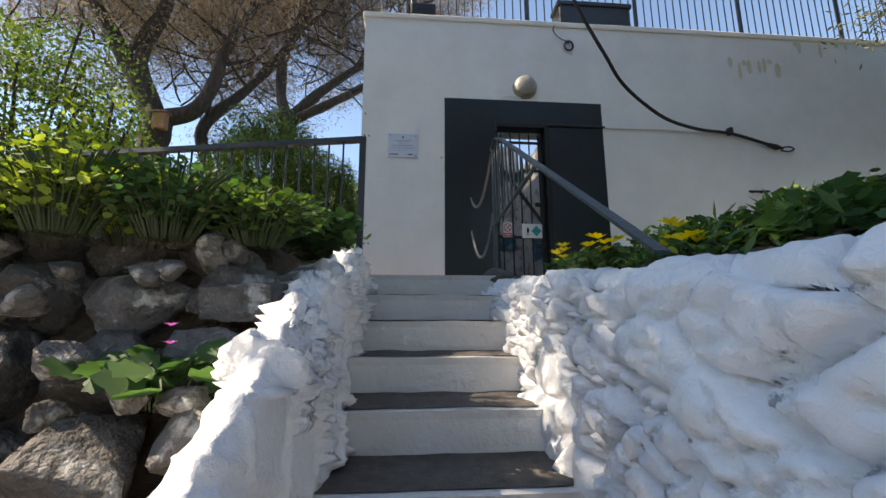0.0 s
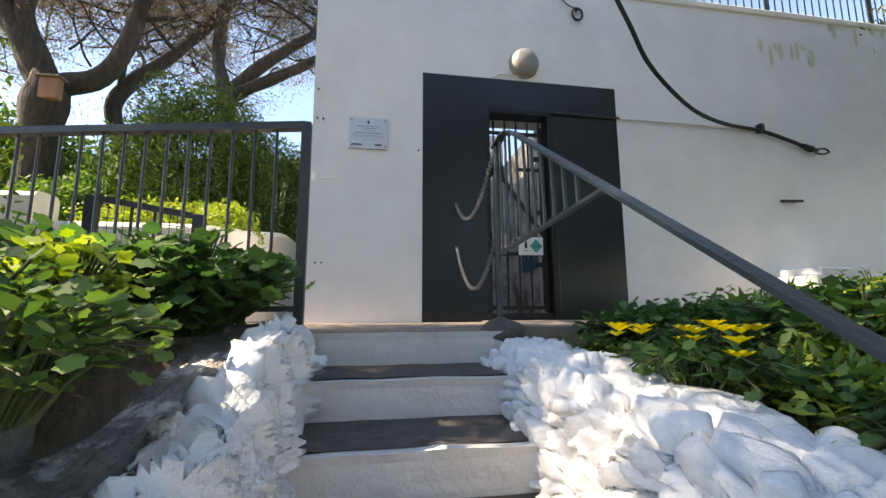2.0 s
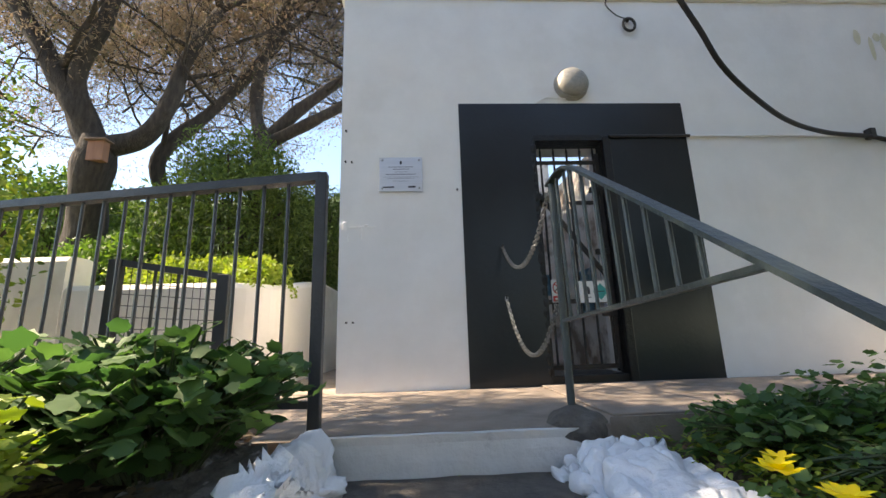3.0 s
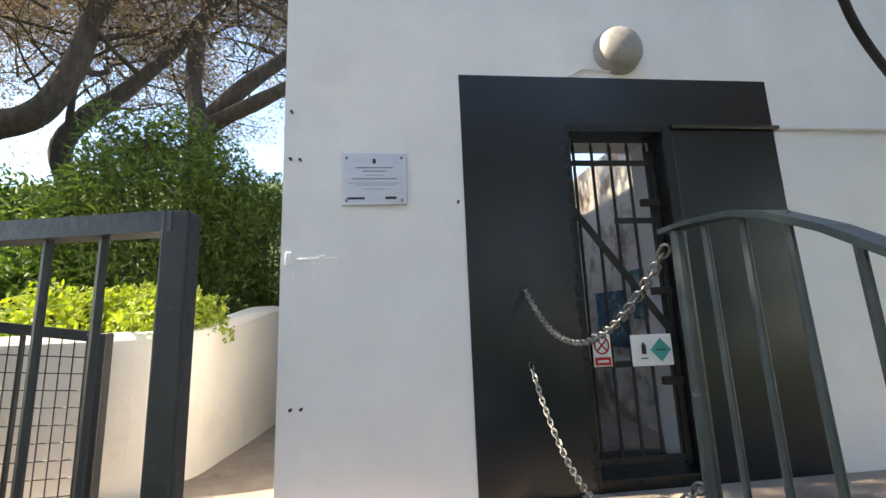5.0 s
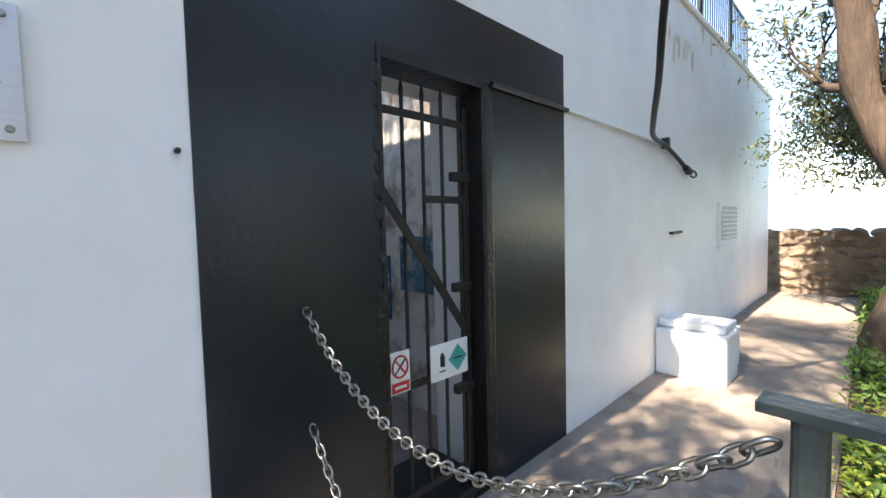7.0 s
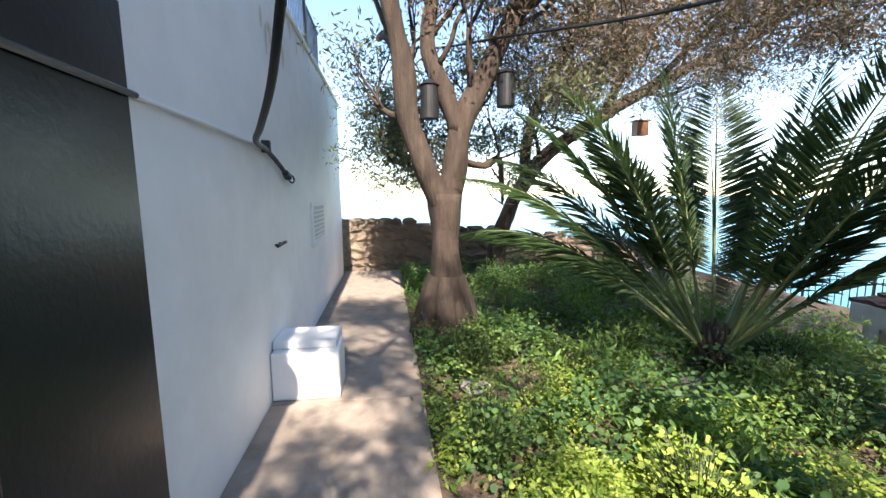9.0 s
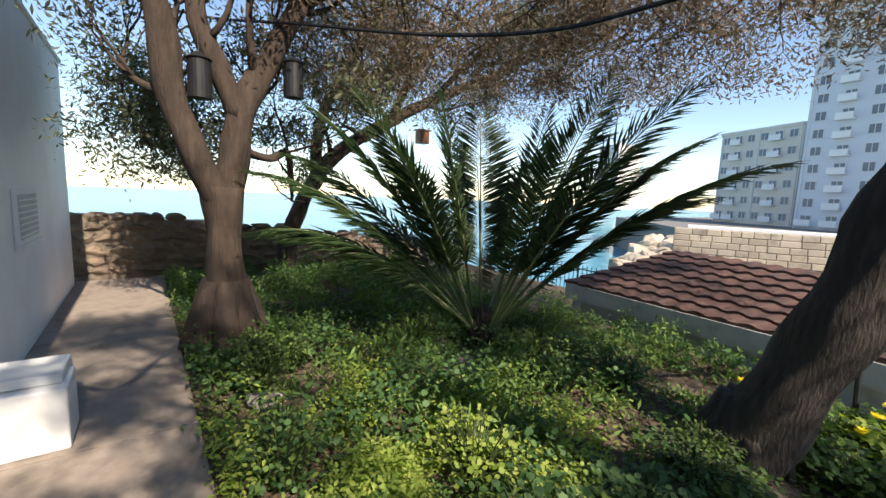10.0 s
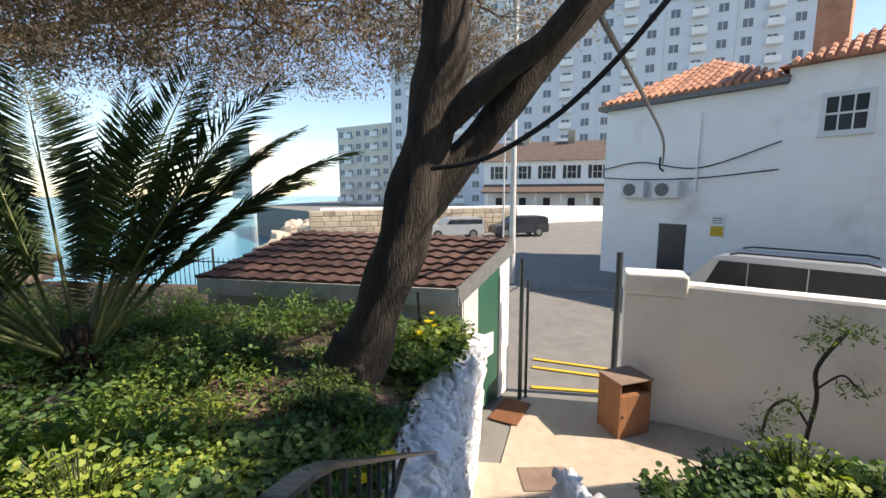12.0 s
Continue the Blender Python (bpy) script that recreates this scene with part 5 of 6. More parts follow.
        a, z = k * 2.4, 0.02 + 0.008 * k
        rr_ = 0.13 - 0.0012 * k
        tube([bx + Vector((math.cos(a) * rr_ * 0.5, math.sin(a) * rr_ * 0.5, z)), bx + Vector((math.cos(a) * rr_, math.sin(a) * rr_, z + 0.09)), bx + Vector((math.cos(a) * rr_ * 1.15, math.sin(a) * rr_ * 1.15, z + 0.16))], [0.035, 0.028, 0.012], 6, bm)
    part("stump", bm, M_BARK, th)
    for az, el, length, droop, dry in fronds:
        a = radians(az)
        d = Vector((math.cos(a) * math.cos(radians(el)), math.sin(a) * math.cos(radians(el)), math.sin(radians(el))))
        p = bx + Vector((math.cos(a) * 0.08, math.sin(a) * 0.08, 0.2))
        pts, n = [p], 14
        for k in range(n):
            f = (k + 1) / n
            dd = (d + Vector((0, 0, -droop * f * f))).normalized()
            p = p + dd * length / n
            pts.append(p)
        fr = part("frond", tube(pts, [0.02 * (1 - 0.85 * i / n) for i in range(n + 1)], 6), M_PALMSTEM, th)
        P, Rm, S = [], [], []
        sp = spline(pts, 9)
        m = len(sp)
        for i in range(int(m * 0.28), m):
            f = i / (m - 1)
            t = (sp[min(i + 1, m - 1)] - sp[i - 1]).normalized()
            side = t.cross(Vector((0, 0, 1)))
            if side.length < 0.05:
                side = Vector((math.sin(a), -math.cos(a), 0))
            side.normalize()
            nrm = side.cross(t)
            ll = leaf_len * (0.45 + 0.55 * math.sin(min(1, (f - 0.1) / 0.55) * 1.57)) * (1 - 0.65 * max(0, (f - 0.7) / 0.3))
            for sgn in (-1, 1):
                ang = 0.46 + 0.32 * f
                y = (side * sgn * math.cos(ang - 0.1) + t * math.sin(ang + 0.15) + nrm * (0.10 + R.uniform(-0.16, 0.14)) + Vector((0, 0, -0.22 - 0.12 * R.random()))).normalized()
                x = y.cross(nrm).normalized()
                z = x.cross(y)
                P.append(sp[i])
                Rm.append(((x.x, y.x, z.x), (x.y, y.y, z.y), (x.z, y.z, z.z)))
                S.append((ll * 0.22, ll * R.uniform(0.9, 1.08), ll))
        scatter("foliage", np.array(P), np.array(Rm), np.array(S), SLIM_V, SLIM_F, L_PALMDRY if dry else L_PALM, fr)
    return th


M_PALMSTEM = material("palm_stalk", (0.10, 0.13, 0.05), (0.16, 0.18, 0.07), 8, 0.5, bump=0.1)
FR = [(250, 78, 2.5, 0.15, 0), (40, 80, 2.6, 0.2, 0), (190, 60, 2.95, 0.50, 0), (202, 48, 3.0, 0.55, 0), (180, 66, 2.7, 0.35, 0), (214, 56, 2.8, 0.5, 0), (60, 60, 2.9, 0.5, 0), (62, 48, 2.9, 0.65, 0),
      (45, 52, 3.0, 0.65, 0), (80, 66, 2.7, 0.5, 0), (30, 64, 2.7, 0.5, 0), (5, 58, 2.8, 0.6, 0), (-35, 60, 2.7, 0.6, 0), (-75, 64, 2.6, 0.5, 0), (-110, 56, 2.7, 0.6, 0), (235, 62, 2.6, 0.5, 0),
      (-55, 36, 2.1, 0.9, 1), (-150, 50, 2.5, 0.6, 0), (20, 46, 2.3, 0.8, 0), (330, 76, 2.6, 0.2, 0),
      (216, 69, 2.5, 0.35, 0), (50, 69, 2.4, 0.45, 0), (54, 38, 2.7, 0.75, 0), (66, 42, 2.6, 0.8, 0)]
palm("date_palm", "young date palm with long arching green fronds", (3.45, -3.95, -0.05), FR, 0.56)

# ---- low plants ----
def cover(name, label, n, region, hmap, size, mat, V, F, tilt=0.7, group=""):
    """Many low plants as one ground cover: region(n) gives plan points, hmap their heights."""
    xy = region(n)
    h = np.array([hmap(x, y) for x, y in xy])
    keep = h > 0.005
    xy, h = xy[keep], h[keep]
    per = 9
    m = len(xy) * per
    base = np.repeat(xy, per, 0) + rng.normal(size=(m, 2)) * 0.055
    hh = np.repeat(h, per) * rng.uniform(0.15, 1.0, m)
    gz = np.repeat(np.array([garden_z(x, y) for x, y in xy]), per)
    P = np.column_stack([base, gz + hh])
    return tagged(scatter(name, P, turns(m, tilt), rng.uniform(0.6, 1.4, m) * size, V, F, mat), label, "weeds", kind="stuff")


def garden_pts(n):
    return np.column_stack([rng.uniform(0.5, 9.6, n), rng.uniform(-6.0, -1.22, n)])


def patch(seed, lo, hi, top, sc=0.9):
    def f(x, y):
        if (x - 4.7) ** 2 + (y + 1.6) ** 2 < 0.14 or (x - 0.97) ** 2 + (y + 4.0) ** 2 < 0.06 or (x < 0.62 and y < -1.5):
            return 0
        q = noise.noise(Vector((x * sc, y * sc, seed)))
        return top * max(0, min(1, (q - lo) / (hi - lo))) * max(0.3, min(1, (x - 0.5) / 1.7))
    return f


cover("weeds", "dense low green weeds covering the garden", 9500, garden_pts, patch(1, 0.0, 0.42, 0.40, 1.5), 0.038, L_WEED, LEAF_V, LEAF_F)
cover("weeds", "clumps of broad dark green leaves in the garden", 4200, garden_pts, patch(5, -0.02, 0.3, 0.40, 1.3), 0.036, L_LUSH, LOBE_V, LOBE_F)
# yellow green puts the sunlit look of the centre patch into the leaves
cover("weeds", "garden seedlings in painted sunlit yellow green", 3600, lambda n: np.column_stack([rng.normal(1.9, 0.7, n), rng.normal(-2.35, 0.55, n).clip(-5, -1.25)]), patch(9, -0.08, 0.3, 0.34, 1.8), 0.034, L_YOUNG, LEAF_V, LEAF_F)
cover("weeds", "fine grassy weeds between the plants", 5200, garden_pts, patch(13, -0.05, 0.35, 0.40, 1.9), 0.075, L_WEED, SLIM_V, SLIM_F, 1.3)
n = 9000
P = np.column_stack([rng.uniform(0.5, 9.6, n), rng.uniform(-6, -1.2, n), np.zeros(n)])
P[:, 2] = [garden_z(x, y) + 0.012 for x, y in P[:, :2]]
tagged(scatter("leaf_litter", P, turns(n, 0.35), rng.uniform(0.03, 0.07, n), LEAF_V, LEAF_F, L_LITTER), "dry brown leaves lying on the soil", "leaf litter", kind="stuff")
n = 5000
P = np.column_stack([rng.uniform(-3.5, -0.9, n), rng.uniform(-3.2, -1.25, n), np.zeros(n)])
P[:, 2] = [bank_edge(x, y) + 0.012 for x, y in P[:, :2]]
tagged(scatter("leaf_litter", P, turns(n, 0.4), rng.uniform(0.025, 0.06, n), LEAF_V, LEAF_F, L_LITTER), "dry brown leaves on the bank", "leaf litter", kind="stuff")


M_HERBSTEM = material("herb_stem", (0.035, 0.055, 0.02), (0.06, 0.08, 0.03), 8, 0.6, bump=0.1)


def lobed_plant(name, label, base, spread, height, n, size, mat, flowers=0, petal=None):
    """A bushy herb: stems that arch out, each with lobed leaves; some end in flowers."""
    th = tagged(empty(name), label, "plant")
    bm = bmesh.new()
    P, fl_ = [], []
    for k in range(n):
        a, q = R.uniform(0, 6.28), R.uniform(0.1, 1) ** 0.7
        e = Vector((base[0] + spread[0] * q * math.cos(a), base[1] + spread[1] * q * math.sin(a), base[2] + height * R.uniform(0.35, 1) * (1 - 0.35 * q)))
        b = Vector((base[0] + 0.35 * (e.x - base[0]), base[1] + 0.35 * (e.y - base[1]), base[2]))
        pts = spline([b, b.lerp(e, 0.5) + Vector((0, 0, 0.06)), e], 3)
        tube(pts, 0.0035, 4, bm)
        P += [e] + [pts[j] + Vector((R.uniform(-.05, .05), R.uniform(-.05, .05), 0.02)) for j in (1, 2, 3, 5)]
        if k < flowers:
            fl_.append(Vector((e.x, e.y, base[2] + height + R.uniform(-0.02, 0.06))))
    part("stem", bm, M_HERBSTEM, th)
    m = len(P)
    scatter("foliage", np.array(P), turns(m, 0.75), rng.uniform(0.65, 1.35, m) * size, LOBE_V, LOBE_F, mat, th)
    for f in fl_:
        q = [f + Vector((R.uniform(-.03, .03), R.uniform(-.03, .03), R.uniform(-.02, .03))) for _ in range(2)]
        pp = np.repeat(np.array(q), 6, 0)
        ang = np.tile(np.arange(6) * 1.047, 2)
        ca, sa = np.cos(ang), np.sin(ang)
        t = 0.5
        rot = np.stack([np.stack([ca, -sa * math.cos(t), sa * math.sin(t)], 1), np.stack([sa, ca * math.cos(t), -ca * math.sin(t)], 1), np.stack([0 * ca, 0 * ca + math.sin(t), 0 * ca + math.cos(t)], 1)], 1)
        scatter("flower", pp, rot, np.full(12, 0.046 if petal is L_PETAL else 0.02), LEAF_V, LEAF_F, petal, th, "bright yellow flower" if petal is L_PETAL else "pink flower")
    return th


lobed_plant("mallow_plant", "bushy dark green mallow beside the fence", (-1.12, -1.78, 0.02), (0.44, 0.36), 0.46, 300, 0.06, L_LUSH)
lobed_plant("mallow_plant", "broad leafed green mallow on the bank", (-1.75, -1.9, 0.02), (0.5, 0.4), 0.5, 320, 0.06, L_LUSH)
lobed_plant("mallow_plant", "leafy green plants along the bank", (-2.5, -2.1, 0.03), (0.6, 0.4), 0.5, 300, 0.06, L_WEED)
lobed_plant("mallow_plant", "leafy green plants along the bank", (-3.5, -1.8, 0.03), (0.6, 0.4), 0.5, 180, 0.09, L_WEED)
lobed_plant("sprig", "yellow green leafy sprig on the stone bank", (-1.2, -2.3, 0.0), (0.17, 0.15), 0.38, 130, 0.035, L_YOUNG)
lobed_plant("rock_plant", "large round leafed plant growing from the rocks", (-1.12, -3.18, -0.62), (0.2, 0.12), 0.18, 8, 0.10, L_LUSH, 1, L_PINK)
lobed_plant("oxalis_plant", "green plant with bright yellow flowers above the steps", (0.60, -2.35, -0.13), (0.14, 0.36), 0.14, 60, 0.034, L_LUSH, 8, L_PETAL)
lobed_plant("oxalis_plant", "trailing green plant with yellow flowers on the wall", (0.66, -3.0, -0.20), (0.14, 0.35), 0.10, 70, 0.034, L_LUSH, 4, L_PETAL)
lobed_plant("mallow_plant", "dark green leafy clump by the handrail", (1.0, -1.62, -0.12), (0.4, 0.28), 0.30, 260, 0.042, L_LUSH)
lobed_plant("mallow_plant", "dark green leafy clump beside the steps", (1.35, -2.3, -0.06), (0.45, 0.45), 0.30, 320, 0.042, L_LUSH)
lobed_plant("mallow_plant", "broad leaved clump above the white wall", (1.2, -3.0, -0.12), (0.38, 0.45), 0.26, 300, 0.042, L_LUSH)
lobed_plant("mallow_plant", "broad leaved clump above the white wall", (1.1, -3.7, -0.16), (0.3, 0.4), 0.24, 220, 0.042, L_WEED)
lobed_plant("mallow_plant", "dark trailing leaves along the white wall edge", (0.80, -3.45, -0.22), (0.16, 0.42), 0.15, 170, 0.04, L_LUSH)
lobed_plant("mallow_plant", "dark trailing leaves along the white wall edge", (0.84, -2.65, -0.2), (0.16, 0.35), 0.17, 150, 0.04, L_LUSH)
lobed_plant("mallow_plant", "bright green clump by the shed corner", (0.55, -5.1, -0.25), (0.35, 0.45), 0.42, 160, 0.07, L_YOUNG)
for x, y, w, h in ((0.62, -4.55, 0.34, 0.34), (0.50, -5.5, 0.38, 0.36), (0.85, -5.05, 0.45, 0.36), (0.45, -4.95, 0.26, 0.30), (1.25, -5.25, 0.4, 0.3)):
    lobed_plant("mallow_plant", "bright green clump with small yellow flowers by the shed", (x, y, -0.2), (w, w), h, 230, 0.040, L_WEED, 1, L_PETAL)
for k in range(26):
    x, y = R.uniform(0.95, 4.6), R.uniform(-4.9, -1.5)
    # herbs inside the sun patch get a sunlit leaf colour, others darker greens
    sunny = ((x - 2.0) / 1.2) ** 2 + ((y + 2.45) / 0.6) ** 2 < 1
    lobed_plant("garden_herb", "herb among the weeds in painted sunlit yellow green" if sunny else "dark green feathery herb among the weeds", (x, y, garden_z(x, y)), (R.uniform(0.2, 0.4), R.uniform(0.2, 0.36)), (R.uniform(0.24, 0.5) if x > 1.9 else R.uniform(0.14, 0.22)), 110, R.uniform(0.018, 0.034), L_YOUNG if sunny else R.choice((L_LUSH, L_SHRUB, L_WEED)))
for i, (x, y, s_) in enumerate(((3.4, -1.66, 0.15), (3.9, -4.3, 0.14), (3.2, -3.55, 0.12), (3.0, -4.35, 0.12), (3.8, -3.6, 0.13), (2.95, -3.8, 0.1))):
    o = part("garden_stone", boulder(40 + i, s_ * 1.3, s_, s_ * 0.7), M_ROCK, smooth=True)
    o.matrix_world = pose(x, y, garden_z(x, y) + 0.02, 0, 0, 40 * i)
    tagged(o, "grey edging stone lying among the weeds", "stone", "stones in the garden")


# ---- sea wall of rubble stone ----
sw = tagged(empty("stone_wall"), "old brown rubble stone boundary wall by the sea", "wall", kind="structure")
def sea_top(y):
    return 1.24 + 0.105 * y if y < 0 else 1.24


SW = [Vector((9.15, 0.2, 0)), Vector((9.1, -1.0, 0)), Vector((9.05, -2.0, 0)), Vector((9.1, -3.5, 0)), Vector((9.2, -5.0, 0)), Vector((9.4, -6.8, 0)), Vector((9.7, -8.8, 0))]
bm = bmesh.new()
for a, b in zip(SW, SW[1:]):
    d = (b - a).normalized()
    s_ = Vector((d.y, -d.x, 0))
    prism([((a + s_ * 0.02).x, (a + s_ * 0.02).y), ((b + s_ * 0.02).x, (b + s_ * 0.02).y), ((b - s_ * 0.4).x, (b - s_ * 0.4).y), ((a - s_ * 0.4).x, (a - s_ * 0.4).y)], -0.3, min(sea_top(a.y), sea_top(b.y)) - 0.04, bm)
part("core", bm, M_MORTAR, sw)
stones = [boulder(100 + k, 0.5, 0.5, 0.5) for k in range(6)]
meshes = []
for b_ in stones:
    me = bpy.data.meshes.new("stone")
    bmesh.ops.scale(b_, vec=(1.15, 1.15, 1.15), verts=b_.verts)
    bmesh.ops.dissolve_degenerate(b_, dist=0.001, edges=b_.edges)
    b_.to_mesh(me)
    b_.free()
    me.materials.append(M_STONE)
    me.shade_smooth()
    meshes.append(me)
for a, b in zip(SW, SW[1:]):
    L = (b - a).length
    d = (b - a).normalized()
    ang = math.degrees(math.atan2(d.y, d.x))
    s_ = Vector((d.y, -d.x, 0))
    z = 0.05
    while z < 1.15:
        h = R.uniform(0.15, 0.22)
        u = 0.0
        while u < L:
            w = R.uniform(0.2, 0.44)
            p = a + d * (u + w / 2)
            if z + h > sea_top(p.y) + 0.06:
                break
            o = new("stone", R.choice(meshes))
            o.parent = sw
            o.matrix_world = pose(p.x, p.y, z + h / 2, 0, 0, ang) @ Matrix.Diagonal((w * 0.98, 0.16, h * 0.98, 1))
            u += w
        z += h

# ---- shed ----
shed = tagged(empty("garden_shed"), "low shed with brown tiled roof and green door", "shed")
A, B, C, D = Vector((0.28, -5.86, 0.30)), Vector((4.28, -6.2, 0.30)), Vector((3.62, -8.45, 0.80)), Vector((-0.50, -7.38, 0.80))


def quadpt(u, v):
    return A.lerp(B, u).lerp(D.lerp(C, u), v)


def wall_between(a, b, z0, za, zb, th, mat, name, label=""):
    """A wall panel from a to b in plan whose top runs from za to zb."""
    a, b = Vector((a[0], a[1], 0)), Vector((b[0], b[1], 0))
    d = (b - a).normalized()
    s_ = Vector((-d.y, d.x, 0)) * th
    bm = bmesh.new()
    q = [a, b, b + s_, a + s_]
    tops = [za, zb, zb, za]
    lo = [bm.verts.new((p.x, p.y, z0)) for p in q]
    hi = [bm.verts.new((p.x, p.y, t)) for p, t in zip(q, tops)]
    for k in range(4):
        bm.faces.new((lo[k], lo[(k + 1) % 4], hi[(k + 1) % 4], hi[k]))
    bm.faces.new(lo[::-1])
    bm.faces.new(hi)
    bmesh.ops.recalc_face_normals(bm, faces=bm.faces)
    return part(name, bm, mat, shed, label)


wall_between((0.22, -5.95), (4.2, -6.29), -1.8, 0.24, 0.24, -0.15, M_SHED, "wall")
wall_between((4.15, -6.29), (3.55, -8.3), -1.8, 0.24, 0.7, -0.15, M_SHED, "wall")
wall_between((3.6, -8.35), (-0.42, -7.3), -1.8, 0.74, 0.74, -0.15, M_SHED, "wall")
wall_between((0.20, -6.02), (0.02, -6.36), -1.78, 0.26, 0.36, 0.12, M_SHED, "door_jamb")
wall_between((-0.30, -6.96), (-0.46, -7.28), -1.78, 0.6, 0.74, 0.12, M_HOUSE, "door_jamb")
wall_between((0.03, -6.38), (-0.29, -6.95), -1.74, 0.3, 0.45, 0.05, M_GREEN, "door", "glossy dark green shed door")
sheet_ = wall_between((0.00, -6.40), (-0.2, -6.80), -0.95, -0.55, -0.6, -0.012, M_PAPER, "notice", "white notice sheet on the door")
# fascia boards
bm = bmesh.new()
for p0, p1 in ((A, B),):
    d = Vector((0, 0, 0.29))
    off = Vector((-0.02, 0.03, 0))
    flat_bar([p0 + off - Vector((0, 0, 0.12)), p1 + off - Vector((0, 0, 0.12))], 0.025, 0.24, bm)
part("fascia", bm, M_SHED, shed, "pale grey weathered fascia board")
part("verge_board", flat_bar([A + Vector((-0.02, 0.02, -0.10)), D + Vector((-0.02, 0, -0.12))], 0.025, 0.24), M_GREY, shed, "dark grey verge board")
bm = bmesh.new()
vs = [bm.verts.new(quadpt(u, v) - Vector((0, 0, 0.035))) for u, v in ((0, 0), (1, 0), (1, 1), (0, 1))]
bm.faces.new(vs)
r_ = bmesh.ops.extrude_face_region(bm, geom=bm.faces[:])
for v in r_["geom"]:
    if isinstance(v, bmesh.types.BMVert):
        v.co.z -= 0.03
part("roof_deck", bm, M_GREY, shed)
NC, NR = 15, 8
for j in range(NR):
    for i in range(NC):
        u0, u1, v0, v1 = i / NC, (i + 1.04) / NC, j / NR, (j + 1.12) / NR
        bm = bmesh.new()
        rows = []
        for v, lift in ((v0 - 0.012, 0.052), (min(v1, 1.01), 0.010)):
            row = []
            for k in range(9):
                f = k / 8
                wave = 0.013 * math.sin(f * 2 * math.pi) + 0.008 * R.uniform(-0.2, 0.2)
                row.append(bm.verts.new(quadpt(u0 + (u1 - u0) * f, v) + Vector((0, 0, lift + wave))))
            rows.append(row)
        front = [bm.verts.new(v.co - Vector((0, 0, 0.045))) for v in rows[0]]
        for k in range(8):
            bm.faces.new((rows[0][k], rows[0][k + 1], rows[1][k + 1], rows[1][k]))
            bm.faces.new((front[k], front[k + 1], rows[0][k + 1], rows[0][k]))
        part("roof_tile", bm, M_TILE, shed)
hose = tagged(empty("black_conduit"), "black plastic pipe standing beside the shed", "pipe")
part("pipe", tube(spline([(0.72, -5.7, -0.3), (0.74, -5.74, 0.1), (0.76, -5.78, 0.35)]), 0.022, 8), M_CABLE, hose)

# ---- yard, gate and boundary wall ----
ZS = -1.78
tagged(part("yard", prism([(-0.2, -5.6), (-0.55, -7.35), (-2.0, -7.25), (-2.9, -6.9), (-7, -4.9), (-7, -4.4), (-0.6, -4.4), (0.35, -4.4), (0.35, -5.6)], -1.82, ZS), M_YARD), "sunlit tan concrete yard at the foot of the steps", "yard", kind="structure")
gp = tagged(empty("gate_post"), "cream white painted masonry gate post with stepped cap", "gate post")
GM = pose(-2.48, -7.05, 0, 0, 0, -14)
for nm, b_ in (("shaft", bbox(-0.38, 0.38, -0.2, 0.2, ZS, 0.10, 0.01)), ("cap", bbox(-0.42, 0.40, -0.24, 0.24, 0.105, 0.42, 0.05, seg=3))):
    b_.transform(GM)
    part(nm, b_, M_CREAM, gp)
b_ = bbox(-0.02, 0.14, 0.2015, 0.206, -0.22, -0.17)
b_.transform(GM)
part("name_plate", b_, M_PAPER, gp, "small white name plate")
ribbon_wall("wall_yard", [(-2.75, -6.95), (-4.0, -6.4), (-5.4, -5.75), (-7.4, -4.85)], [0.30, 0.29, 0.28, 0.27], 0.3, M_CREAM, "white rendered yard boundary wall", -1.82)
fg = tagged(empty("low_chain_gate"), "low grey metal gate rail across the entrance", "gate")
part("post", tube([(-0.62, -7.28, ZS), (-0.62, -7.28, 0.55)], 0.035, 10), M_RAIL, fg)
part("post", tube([(-0.72, -7.34, ZS), (-0.72, -7.34, 0.2)], 0.025, 10), M_RAIL, fg)
part("rail", tube([(-0.7, -7.34, 0.02), (-2.1, -7.42, 0.02)], 0.012, 6), M_RAIL, fg)
for k in range(9):
    x = -0.78 - 0.15 * k
    part("spike", tube([(x, -7.34 - 0.057 * (-0.7 - x), 0.0), (x, -7.34 - 0.057 * (-0.7 - x), 0.12)], [0.007, 0.003], 5), M_RAIL, fg)
part("post", tube([(-2.15, -7.55, ZS), (-2.15, -7.55, 0.62)], 0.05, 10), M_RAIL, fg)
cb = tagged(empty("wooden_cabinet"), "brown wooden cabinet standing in the yard", "cabinet")
CM = pose(-1.82, -6.0, ZS, 0, 0, 24)
for nm, b_, m_ in (("side_panel", bbox(-0.26, -0.24, -0.22, 0.22, 0, 0.78), M_WOOD), ("side_panel", bbox(0.24, 0.26, -0.22, 0.22, 0, 0.78), M_WOOD), ("top", bbox(-0.28, 0.28, -0.24, 0.24, 0.781, 0.80, 0.004), M_WOODTOP), ("back_panel", bbox(-0.238, 0.238, -0.22, -0.20, 0, 0.779), M_WOOD),
                   ("door", bbox(-0.238, 0.238, 0.20, 0.22, 0.0, 0.60, 0.003), M_WOOD), ("shelf", bbox(-0.238, 0.238, -0.198, 0.2, 0.60, 0.615), M_WOOD), ("knob", bbox(0.19, 0.21, 0.22, 0.24, 0.3, 0.34, 0.006), M_WOODTOP)):
    b_.transform(CM)
    part(nm, b_, m_, cb)
b_ = bbox(-0.22, 0.22, -0.35, 0.35, 0, 0.02, 0.008)
b_.transform(pose(-0.42, -6.42, ZS, 0, 0, -22))
tagged(part("doormat", b_, M_MAT), "rust brown coir doormat outside the shed", "doormat", "mats in the yard")
